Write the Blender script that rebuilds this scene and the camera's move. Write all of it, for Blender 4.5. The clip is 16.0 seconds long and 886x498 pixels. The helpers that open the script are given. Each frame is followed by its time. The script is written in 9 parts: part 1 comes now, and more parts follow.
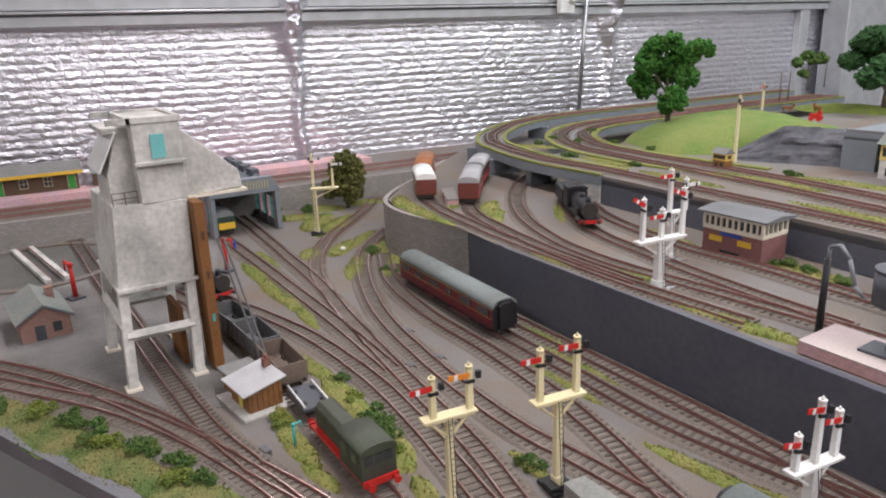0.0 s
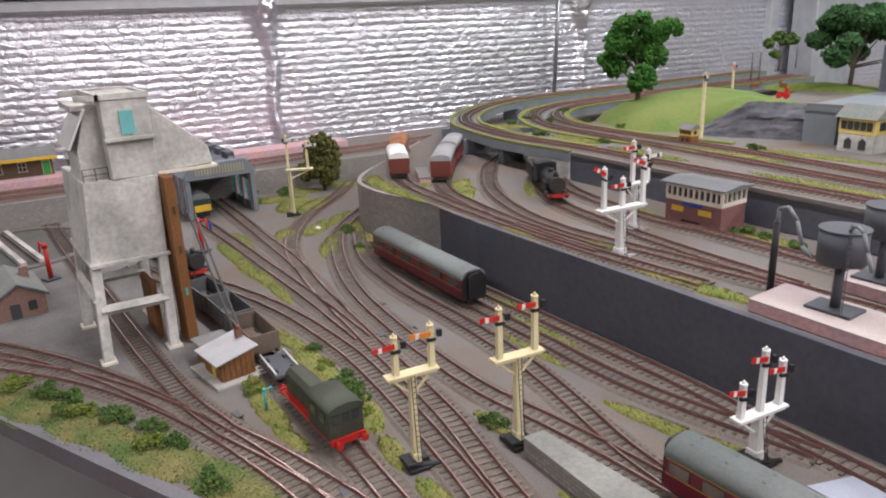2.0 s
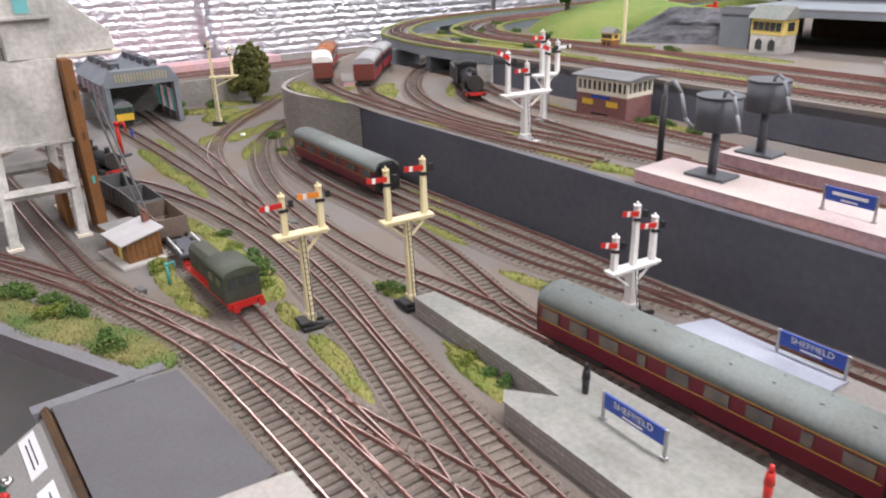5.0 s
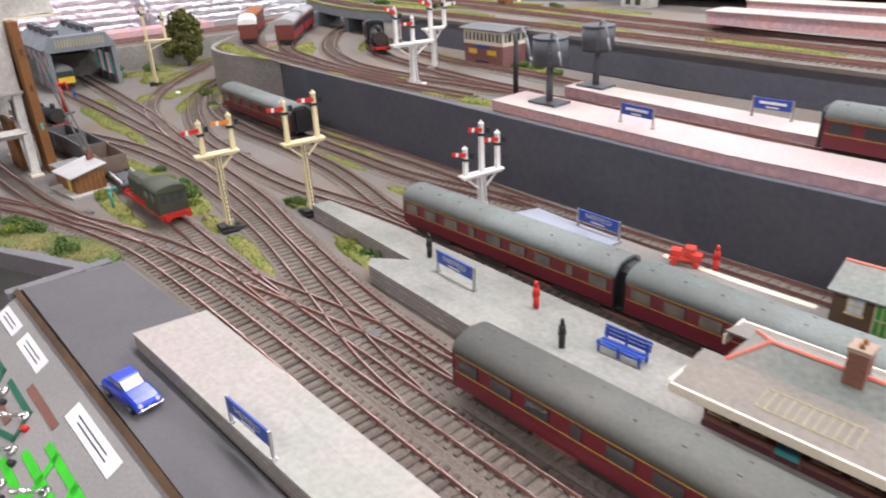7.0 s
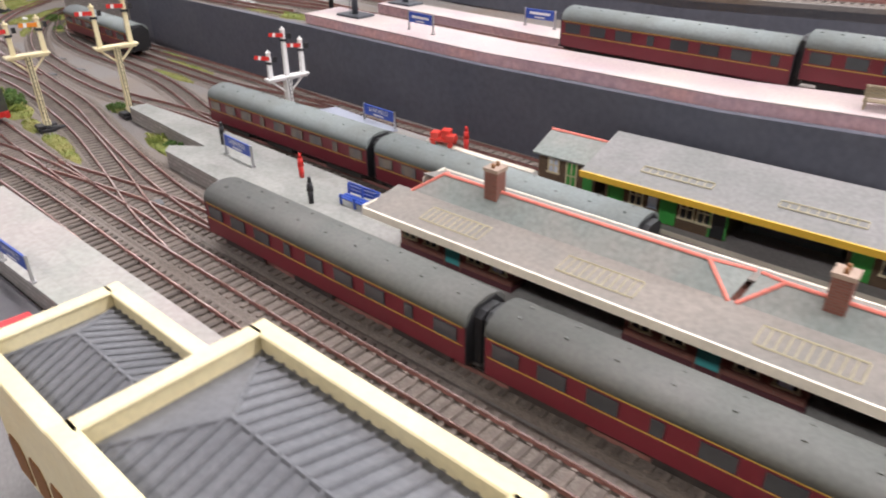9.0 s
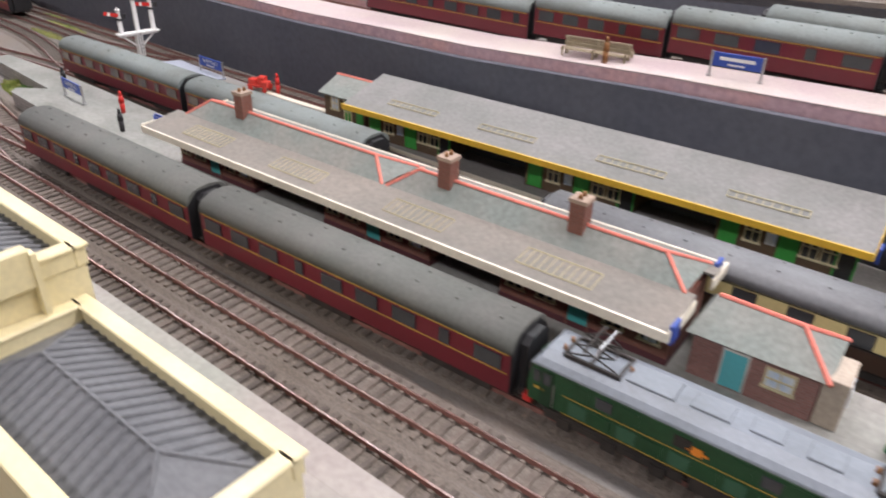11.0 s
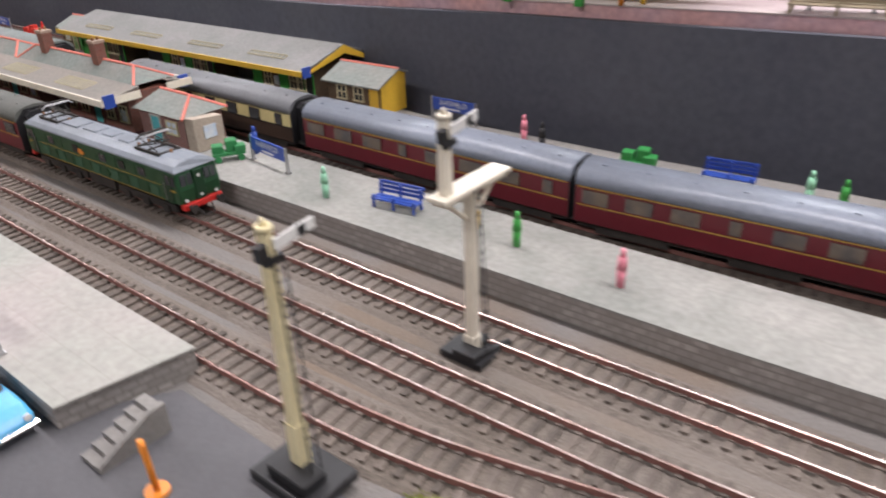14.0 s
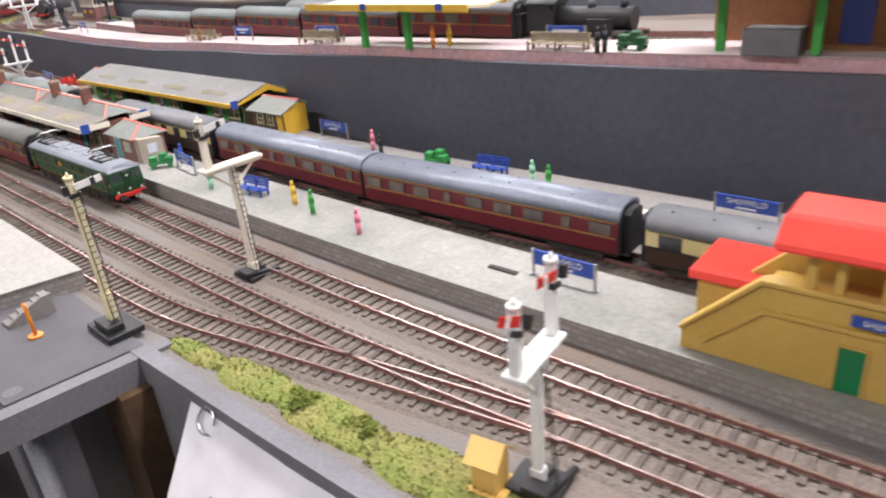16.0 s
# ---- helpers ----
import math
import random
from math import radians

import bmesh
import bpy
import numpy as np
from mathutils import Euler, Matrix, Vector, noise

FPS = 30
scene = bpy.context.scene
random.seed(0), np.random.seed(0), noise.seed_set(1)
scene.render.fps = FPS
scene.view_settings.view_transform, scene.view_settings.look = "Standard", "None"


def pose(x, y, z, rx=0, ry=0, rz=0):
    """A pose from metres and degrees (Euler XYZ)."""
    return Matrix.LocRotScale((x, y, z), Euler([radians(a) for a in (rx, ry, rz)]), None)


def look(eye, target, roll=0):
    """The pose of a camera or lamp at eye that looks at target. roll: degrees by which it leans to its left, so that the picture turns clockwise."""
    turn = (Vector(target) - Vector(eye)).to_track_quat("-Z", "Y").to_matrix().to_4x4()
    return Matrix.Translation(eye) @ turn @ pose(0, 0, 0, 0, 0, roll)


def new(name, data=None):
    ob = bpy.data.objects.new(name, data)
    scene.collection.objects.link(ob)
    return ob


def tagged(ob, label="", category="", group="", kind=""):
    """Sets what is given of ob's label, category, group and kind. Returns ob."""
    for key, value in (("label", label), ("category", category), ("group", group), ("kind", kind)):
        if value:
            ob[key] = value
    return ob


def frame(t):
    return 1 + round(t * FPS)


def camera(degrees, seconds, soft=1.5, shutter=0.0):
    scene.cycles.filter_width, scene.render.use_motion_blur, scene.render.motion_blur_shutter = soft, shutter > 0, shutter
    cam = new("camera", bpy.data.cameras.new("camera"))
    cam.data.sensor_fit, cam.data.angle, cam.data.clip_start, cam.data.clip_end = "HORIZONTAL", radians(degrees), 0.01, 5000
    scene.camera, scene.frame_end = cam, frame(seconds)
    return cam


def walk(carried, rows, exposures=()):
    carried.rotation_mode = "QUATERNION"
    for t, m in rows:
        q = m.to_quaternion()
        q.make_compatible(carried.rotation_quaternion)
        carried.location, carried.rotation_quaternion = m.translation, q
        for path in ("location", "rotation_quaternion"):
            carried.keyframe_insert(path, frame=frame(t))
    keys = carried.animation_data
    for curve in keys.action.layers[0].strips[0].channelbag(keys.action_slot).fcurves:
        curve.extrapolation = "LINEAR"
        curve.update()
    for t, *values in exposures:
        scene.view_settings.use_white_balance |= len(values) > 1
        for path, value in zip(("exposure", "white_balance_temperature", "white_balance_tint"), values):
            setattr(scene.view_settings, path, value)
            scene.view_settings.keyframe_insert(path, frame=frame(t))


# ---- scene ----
cam = camera(64.0, 16.0, soft=2.0, shutter=0.5)
METRES, EYE, TILT, LEAN, TURN = 8.0, 1.5, 0.0, 0.0, 0.0
PATH = [
    (0, (0.0066, 0.1563, 0.3609), (-1.5989, 1.1953, -0.2248), -1.92),
    (0.5, (0.0147, 0.1531, 0.3613), (-1.5872, 1.1937, -0.2313), -1.97),
    (1, (0.0225, 0.1517, 0.3595), (-1.5813, 1.1918, -0.2287), -2.18),
    (1.5, (0.0301, 0.1554, 0.35), (-1.5526, 1.2178, -0.2553), -1.60),
    (2, (0.0373, 0.1582, 0.3465), (-1.5375, 1.2262, -0.2693), -2.43),
    (2.5, (0.0429, 0.1592, 0.3404), (-1.5245, 1.2298, -0.2897), -2.53),
    (3, (0.0477, 0.1637, 0.3341), (-1.5011, 1.2496, -0.3154), -2.32),
    (5.5, (0.1325, 0.1812, 0.2858), (-1.3218, 1.2916, -0.5217), -2.28),
    (6, (0.1764, 0.1599, 0.2887), (-1.2771, 1.2565, -0.5387), -3.38),
    (6.5, (0.2339, 0.1483, 0.2879), (-1.1571, 1.3166, -0.5487), -2.43),
    (7, (0.2823, 0.1278, 0.2934), (-1.0845, 1.3143, -0.5576), -2.58),
    (7.5, (0.3296, 0.1256, 0.2829), (-0.9706, 1.3669, -0.5939), -2.39),
    (8, (0.3644, 0.1383, 0.26), (-0.8668, 1.4115, -0.6691), -1.92),
    (10.5, (0.6171, 0.1388, 0.2695), (-0.4961, 1.4776, -0.7146), 1.03),
    (11, (0.6686, 0.1451, 0.2654), (-0.4075, 1.5088, -0.7257), 1.38),
    (11.5, (0.7414, 0.1465, 0.2525), (-0.3403, 1.5063, -0.738), 0.69),
    (12, (0.834, 0.152, 0.2493), (-0.2212, 1.54, -0.7305), -0.12),
    (12.5, (0.9143, 0.1383, 0.2398), (-0.1375, 1.5146, -0.7599), 0.05),
    (13, (0.9881, 0.1387, 0.2224), (-0.0102, 1.543, -0.7931), -0.65),
    (13.5, (1.073, 0.1511, 0.2219), (0.0383, 1.5579, -0.7529), -0.76),
    (14, (1.1678, 0.1635, 0.2192), (0.0562, 1.5318, -0.7253), -1.92),
    (14.5, (1.2553, 0.1757, 0.2162), (0.1175, 1.5206, -0.7308), -2.89),
    (15, (1.3264, 0.1725, 0.2212), (0.1633, 1.5227, -0.6865), -3.39),
    (15.5, (1.3985, 0.1526, 0.228), (0.1224, 1.4214, -0.6447), -5.12),
    (16, (1.4645, 0.1473, 0.2476), (0.1779, 1.423, -0.5994), -5.28),
]
walk(cam, [(t, look(eye, target, roll)) for t, eye, target, roll in PATH],
     exposures=[(0, -0.41), (3, -0.47), (5.5, -0.02), (8, 0.0), (10.5, -0.20), (12.5, -0.27), (13.5, -0.33), (15, -0.25), (15.6, -0.03), (16, 0.08)])

# ---- world and lights ----
world = bpy.data.worlds.new("room_air")
scene.world = world
world.use_nodes = True
world.node_tree.nodes["Background"].inputs[0].default_value = (0.9, 0.93, 1.0, 1)
world.node_tree.nodes["Background"].inputs[1].default_value = 0.05


def strip_or_fill(x, y, rz, watts, colour=(1.0, 0.952, 0.99)):
    """A ceiling strip light or an added fill, out of view: its lamp, just under the ceiling."""
    data = bpy.data.lights.new("strip_or_fill_light", "AREA")
    data.shape, data.size, data.size_y = "RECTANGLE", 1.5, 0.14
    data.energy, data.color = watts, colour
    ob = new("strip_or_fill_light", data)
    ob.matrix_world = pose(x, y, 1.36, 0, 0, rz)
    return ob


for x, y, w in ((-1.0, 0.75, 20), (0.55, 0.75, 22), (1.95, 0.75, 31), (-0.9, -0.9, 14), (1.1, -0.9, 24)):
    strip_or_fill(x, y, 0, w, (1.0, 0.952, 0.99) if x < 0 else (1.0, 0.938, 0.97))
# Northern strip, raised and cooled to lift the right of the foil.
strip_or_fill(-0.45, 2.2, 0, 33, (0.93, 0.96, 1.0))
# Extra fill with no known source, added for the foil to mirror.
strip_or_fill(1.35, 2.4, 0, 40, (0.93, 0.96, 1.0))

# ---- materials ----


def mat(name, col, rough=0.7, metal=0.0, col2=None, scale=30.0, grain=0.12, bump=0.0, fine=400.0, spec=0.4, vary=0.0, patch=0.5):
    """A surface with patches at one scale (col to col2), fine grain at another, and relief."""
    m = bpy.data.materials.new(name)
    m.use_nodes = True
    nt = m.node_tree
    b = nt.nodes["Principled BSDF"]
    b.inputs["Roughness"].default_value = rough
    b.inputs["Metallic"].default_value = metal
    b.inputs["Specular IOR Level"].default_value = spec
    tc = nt.nodes.new("ShaderNodeTexCoord")
    n1 = nt.nodes.new("ShaderNodeTexNoise")
    n1.inputs["Scale"].default_value, n1.inputs["Detail"].default_value = scale, 5
    nt.links.new(tc.outputs["Object"], n1.inputs["Vector"])
    ramp = nt.nodes.new("ShaderNodeValToRGB")
    ramp.color_ramp.elements[0].position, ramp.color_ramp.elements[1].position = patch - 0.13, patch + 0.13
    ramp.color_ramp.elements[0].color = (*col, 1)
    ramp.color_ramp.elements[1].color = (*(col2 or [min(1, c * 0.85) for c in col]), 1)
    nt.links.new(n1.outputs["Fac"], ramp.inputs[0])
    n2 = nt.nodes.new("ShaderNodeTexNoise")
    n2.inputs["Scale"].default_value, n2.inputs["Detail"].default_value = fine, 3
    nt.links.new(tc.outputs["Object"], n2.inputs["Vector"])
    rng = nt.nodes.new("ShaderNodeMapRange")
    rng.inputs["From Min"].default_value, rng.inputs["From Max"].default_value = 0.3, 0.7
    rng.inputs["To Min"].default_value, rng.inputs["To Max"].default_value = 1 - grain, 1 + grain
    nt.links.new(n2.outputs["Fac"], rng.inputs["Value"])
    mul = nt.nodes.new("ShaderNodeVectorMath")
    mul.operation = "SCALE"
    nt.links.new(ramp.outputs[0], mul.inputs[0])
    nt.links.new(rng.outputs[0], mul.inputs["Scale"])
    last = mul.outputs[0]
    if vary:
        info = nt.nodes.new("ShaderNodeObjectInfo")
        r2 = nt.nodes.new("ShaderNodeMapRange")
        r2.inputs["To Min"].default_value, r2.inputs["To Max"].default_value = 1 - vary, 1 + vary
        nt.links.new(info.outputs["Random"], r2.inputs["Value"])
        m2 = nt.nodes.new("ShaderNodeVectorMath")
        m2.operation = "SCALE"
        nt.links.new(last, m2.inputs[0])
        nt.links.new(r2.outputs[0], m2.inputs["Scale"])
        last = m2.outputs[0]
    nt.links.new(last, b.inputs["Base Color"])
    if bump:
        bp = nt.nodes.new("ShaderNodeBump")
        bp.inputs["Strength"].default_value, bp.inputs["Distance"].default_value = bump, 0.001
        nt.links.new(n2.outputs["Fac"], bp.inputs["Height"])
        nt.links.new(bp.outputs[0], b.inputs["Normal"])
    return m


def paint(name, col, rough=0.45, **k):
    k.setdefault("grain", 0.06)
    k.setdefault("scale", 25)
    return mat(name, col, rough, **k)


def paving(m, size):
    """Faint slab joints and slab-to-slab tone over a surface."""
    nt = m.node_tree
    b = nt.nodes["Principled BSDF"]
    src = b.inputs["Base Color"].links[0].from_socket
    tc = nt.nodes.new("ShaderNodeTexCoord")
    br = nt.nodes.new("ShaderNodeTexBrick")
    br.offset = 0.5
    for key, v in (("Scale", 1.0), ("Brick Width", size), ("Row Height", size * 0.8), ("Mortar Size", size * 0.022), ("Mortar Smooth", 0.6)):
        br.inputs[key].default_value = v
    br.inputs["Color1"].default_value = (1.03, 1.02, 1.02, 1)
    br.inputs["Color2"].default_value = (0.955, 0.965, 0.955, 1)
    br.inputs["Mortar"].default_value = (0.93, 0.925, 0.91, 1)
    nt.links.new(tc.outputs["Object"], br.inputs["Vector"])
    mul = nt.nodes.new("ShaderNodeVectorMath")
    mul.operation = "MULTIPLY"
    nt.links.new(src, mul.inputs[0])
    nt.links.new(br.outputs["Color"], mul.inputs[1])
    nt.links.new(mul.outputs[0], b.inputs["Base Color"])
    return m


def brickwork(name, col, mortar, w=0.0045, h=0.0016, rough=0.8):
    """Printed brick paper: courses far below what can be told apart."""
    m = mat(name, col, rough, grain=0.2, fine=300)
    nt = m.node_tree
    b = nt.nodes["Principled BSDF"]
    src = b.inputs["Base Color"].links[0].from_socket
    tc = nt.nodes.new("ShaderNodeTexCoord")
    sep = nt.nodes.new("ShaderNodeSeparateXYZ")
    nt.links.new(tc.outputs["Object"], sep.inputs[0])
    add = nt.nodes.new("ShaderNodeMath")
    nt.links.new(sep.outputs[0], add.inputs[0])
    nt.links.new(sep.outputs[1], add.inputs[1])
    com = nt.nodes.new("ShaderNodeCombineXYZ")
    nt.links.new(add.outputs[0], com.inputs[0])
    nt.links.new(sep.outputs[2], com.inputs[1])
    br = nt.nodes.new("ShaderNodeTexBrick")
    br.inputs["Scale"].default_value = 1.0
    br.inputs["Brick Width"].default_value, br.inputs["Row Height"].default_value = w, h
    br.inputs["Mortar Size"].default_value = h * 0.14
    br.inputs["Color2"].default_value = (*[c * 0.7 for c in col], 1)
    br.inputs["Mortar"].default_value = (*mortar, 1)
    nt.links.new(com.outputs[0], br.inputs["Vector"])
    nt.links.new(src, br.inputs["Color1"])
    nt.links.new(br.outputs["Color"], b.inputs["Base Color"])
    return m


GROUND = mat("painted_ballast_ground", (0.172, 0.160, 0.150), 0.9, col2=(0.168, 0.130, 0.100), scale=9, patch=0.55, grain=0.22, fine=700, bump=0.5)
BALLAST = mat("track_ballast", (0.182, 0.157, 0.137), 0.95, col2=(0.148, 0.124, 0.104), scale=14, grain=0.4, fine=900, bump=0.9)
SLEEPER = mat("sleeper_plastic", (0.105, 0.085, 0.073), 0.75, col2=(0.15, 0.125, 0.105), scale=60, vary=0.35)
RUST = mat("rusty_rail_side", (0.22, 0.10, 0.085), 0.6, col2=(0.17, 0.078, 0.066), scale=70, grain=0.2)
STEEL = mat("polished_rail_head", (0.64, 0.52, 0.48), 0.27, metal=0.9, col2=(0.48, 0.30, 0.26), scale=40)
YARD = mat("dark_yard_ground", (0.205, 0.195, 0.188), 0.95, col2=(0.13, 0.122, 0.115), scale=12, grain=0.25, fine=600, bump=0.5)
ROAD = mat("grey_painted_road", (0.092, 0.090, 0.097), 0.75, col2=(0.108, 0.107, 0.114), scale=12, grain=0.08)
FASCIA = mat("grey_fascia_paint", (0.17, 0.17, 0.185), 0.6, col2=(0.14, 0.14, 0.15), scale=14)
DARKWALL = mat("charcoal_wall_paint", (0.094, 0.100, 0.124), 0.6, col2=(0.107, 0.112, 0.134), scale=10, grain=0.1, fine=150, spec=0.25)
PLAT = paving(mat("platform_paving", (0.315, 0.31, 0.29), 0.85, col2=(0.225, 0.23, 0.213), scale=13, grain=0.12, fine=250), 0.019)
PLATPINK = paving(mat("platform_paving_pale", (0.375, 0.335, 0.32), 0.85, col2=(0.315, 0.335, 0.30), scale=6, grain=0.1, fine=250), 0.024)
PLATGREY = mat("platform_paving_grey", (0.25, 0.24, 0.225), 0.85, col2=(0.2, 0.19, 0.18), scale=20)
STONE = brickwork("printed_stone_courses", (0.36, 0.335, 0.315), (0.22, 0.205, 0.19), 0.009, 0.0042)
PINKBRICK = mat("faded_pink_platform_face", (0.62, 0.37, 0.36), 0.85, col2=(0.52, 0.36, 0.40), scale=18, grain=0.15, fine=200)
PALETOP = mat("pale_cream_platform_top", (0.47, 0.41, 0.38), 0.85, col2=(0.43, 0.345, 0.35), scale=12, grain=0.08)
CREAM = paint("cream_plastic", (0.74, 0.66, 0.42), 0.4, col2=(0.70, 0.61, 0.36))
CREAMPALE = paint("pale_cream_plastic", (0.78, 0.72, 0.60), 0.5)
WHITE = paint("white_paint", (0.78, 0.78, 0.76), 0.5)
BLACK = paint("black_paint", (0.018, 0.018, 0.02), 0.5)
BLUE = paint("blue_enamel", (0.03, 0.075, 0.36), 0.4)
RED = paint("signal_red", (0.55, 0.025, 0.02), 0.45)
ORANGE = paint("orange_plastic", (0.75, 0.25, 0.03), 0.4)
YELLOW = paint("yellow_fascia", (0.75, 0.47, 0.05), 0.5)
MUSTARD = paint("mustard_plastic", (0.55, 0.37, 0.09), 0.45, col2=(0.50, 0.33, 0.08))
GREEN = paint("green_door_paint", (0.05, 0.33, 0.06), 0.5)
DKGREEN = paint("dark_green_enamel", (0.02, 0.10, 0.035), 0.4)
TEAL = paint("turquoise_paint", (0.07, 0.38, 0.37), 0.55)
REDROOF = paint("red_roof_plastic", (0.62, 0.06, 0.045), 0.2)
SLATE = mat("grey_roof_card", (0.215, 0.21, 0.205), 0.85, col2=(0.175, 0.178, 0.17), scale=18, grain=0.12, fine=300)
SLATEGREEN = mat("slate_green_card", (0.19, 0.215, 0.20), 0.85, col2=(0.235, 0.235, 0.215), scale=25, grain=0.15, fine=300)
TANROOF = mat("tan_canopy_card", (0.235, 0.21, 0.185), 0.85, col2=(0.19, 0.178, 0.16), scale=16, grain=0.12, fine=300)
SKYBAR = paint("pale_skylight_bar", (0.42, 0.38, 0.25), 0.7)
RIDGE = paint("salmon_ridge_tiles", (0.72, 0.21, 0.16), 0.7, grain=0.15)
BRICK = brickwork("red_brick_paper", (0.235, 0.085, 0.06), (0.17, 0.11, 0.09))
BROWNBRICK = brickwork("brown_brick_paper", (0.125, 0.078, 0.045), (0.10, 0.075, 0.05))
CONCRETE = mat("weathered_grey_concrete", (0.60, 0.585, 0.55), 0.9, col2=(0.36, 0.355, 0.33), scale=19, patch=0.54, grain=0.14, fine=200, bump=0.15)
BROWNPLY = paint("brown_board", (0.22, 0.095, 0.03), 0.7, grain=0.15)
EXPROOF = mat("dark_olive_grey_coach_roof", (0.105, 0.11, 0.10), 0.6, col2=(0.125, 0.125, 0.115), scale=30)
MAROON = paint("maroon_coach_paint", (0.145, 0.016, 0.026), 0.32, grain=0.05)
LINING = paint("lining_yellow", (0.50, 0.32, 0.06), 0.5)
COACHROOF = mat("grey_green_coach_roof", (0.17, 0.195, 0.19), 0.6, col2=(0.145, 0.16, 0.15), scale=30)
GREYROOF = mat("dark_grey_coach_roof", (0.16, 0.165, 0.175), 0.45, col2=(0.13, 0.135, 0.145), scale=30)
SILVERROOF = mat("silver_grey_roof", (0.21, 0.235, 0.285), 0.32, col2=(0.18, 0.20, 0.24), scale=30)
CHOC = paint("chocolate_paint", (0.055, 0.03, 0.02), 0.4)
COACHCREAM = paint("coach_cream", (0.72, 0.62, 0.30), 0.45)
LOCOGREEN = paint("loco_green", (0.016, 0.066, 0.026), 0.38, grain=0.1, col2=(0.013, 0.052, 0.021), scale=40)
LOCODARK = paint("loco_green_dark", (0.011, 0.042, 0.018), 0.4)
PALEGREEN = paint("pale_green_panel", (0.035, 0.105, 0.060), 0.5)
LOCOROOF = mat("grey_loco_roof", (0.20, 0.225, 0.26), 0.42, col2=(0.165, 0.185, 0.21), scale=30, grain=0.08)
OLIVE = mat("weathered_olive_green", (0.062, 0.075, 0.05), 0.6, col2=(0.05, 0.052, 0.04), scale=30, grain=0.15)
UNDER = mat("underframe_black", (0.022, 0.02, 0.019), 0.7, col2=(0.04, 0.034, 0.03), scale=60)
GLASS = paint("dark_window_glazing", (0.05, 0.055, 0.06), 0.12, spec=0.6)
PALEGLASS = paint("interior_seen_through_glazing", (0.15, 0.115, 0.085), 0.15, col2=(0.08, 0.07, 0.07), scale=60, spec=0.6)
HOSE = paint("grey_hose", (0.20, 0.21, 0.23), 0.55)
METAL = paint("dull_metal", (0.45, 0.45, 0.46), 0.35, metal=0.9)
CHIMCAP = paint("tan_chimney_cap", (0.36, 0.27, 0.21), 0.8)
CHROME = paint("bright_metal", (0.8, 0.8, 0.8), 0.15, metal=1.0)
WAGONGREY = mat("grey_wagon_paint", (0.12, 0.125, 0.13), 0.75, col2=(0.10, 0.095, 0.09), scale=40, grain=0.15)
WAGONBROWN = mat("brown_grey_wagon", (0.17, 0.13, 0.105), 0.8, col2=(0.13, 0.10, 0.08), scale=40, grain=0.15)
TANKGREY = paint("dark_grey_tank", (0.075, 0.08, 0.095), 0.5)
GRASS = mat("scatter_grass", (0.16, 0.195, 0.045), 0.95, col2=(0.23, 0.215, 0.07), scale=40, grain=0.35, fine=600, bump=1.0)
VERGE = mat("mixed_verge_scatter", (0.085, 0.130, 0.034), 0.95, col2=(0.185, 0.170, 0.062), scale=26, grain=0.4, fine=600, bump=1.0)
LAWN = mat("bright_grass_mat", (0.13, 0.20, 0.045), 0.95, col2=(0.18, 0.215, 0.06), scale=18, grain=0.3, fine=500, bump=0.8)
BUSH = mat("dark_foam_foliage", (0.045, 0.10, 0.022), 0.95, col2=(0.09, 0.13, 0.03), scale=60, grain=0.4, fine=500)
BUSHLIGHT = mat("light_foam_foliage", (0.17, 0.20, 0.035), 0.95, col2=(0.11, 0.15, 0.03), scale=60, grain=0.4, fine=500)
TREEDARK = mat("dark_tree_foam", (0.016, 0.055, 0.014), 0.95, col2=(0.03, 0.08, 0.022), scale=40, grain=0.4, fine=400)
TREE = mat("tree_foam_foliage", (0.025, 0.11, 0.012), 0.95, col2=(0.05, 0.14, 0.02), scale=40, grain=0.4, fine=400)
BARK = mat("bark", (0.14, 0.11, 0.09), 0.9, col2=(0.09, 0.07, 0.055), scale=80)
ROCK = mat("grey_plaster_rock", (0.075, 0.078, 0.09), 0.9, col2=(0.125, 0.125, 0.14), scale=16, grain=0.2, fine=120, bump=0.8)
GREYBLUE = paint("blue_grey_board", (0.20, 0.225, 0.25), 0.6)
PANEL = mat("grey_panel_paint", (0.28, 0.272, 0.265), 0.55, col2=(0.25, 0.245, 0.238), scale=10)
PAPER = paint("white_paper", (0.82, 0.82, 0.85), 0.7, grain=0.02)
INK = paint("ink_marks", (0.12, 0.12, 0.16), 0.8)
GREENTAPE = paint("bright_green_tape", (0.04, 0.55, 0.02), 0.5)
DKTAPE = paint("dark_green_tape", (0.015, 0.12, 0.07), 0.5)
BROWNTAPE = paint("brown_tape", (0.20, 0.09, 0.07), 0.5)
WOOD = mat("stained_wood", (0.10, 0.055, 0.025), 0.7, col2=(0.06, 0.035, 0.02), scale=14, grain=0.25, fine=120)
# Kept pale so the added room walls bounce light onto the layout.
ROOMWALL = mat("pale_room_wall", (0.72, 0.71, 0.70), 0.8, scale=3, grain=0.03)
CEIL = mat("white_ceiling_board", (0.72, 0.72, 0.72), 0.85, scale=3, grain=0.03)
FLOORMAT = mat("dark_concrete_floor", (0.035, 0.033, 0.031), 0.75, col2=(0.05, 0.047, 0.044), scale=3, grain=0.1, fine=60)
BEAM = paint("galvanised_beam", (0.55, 0.56, 0.58), 0.4, metal=0.5)


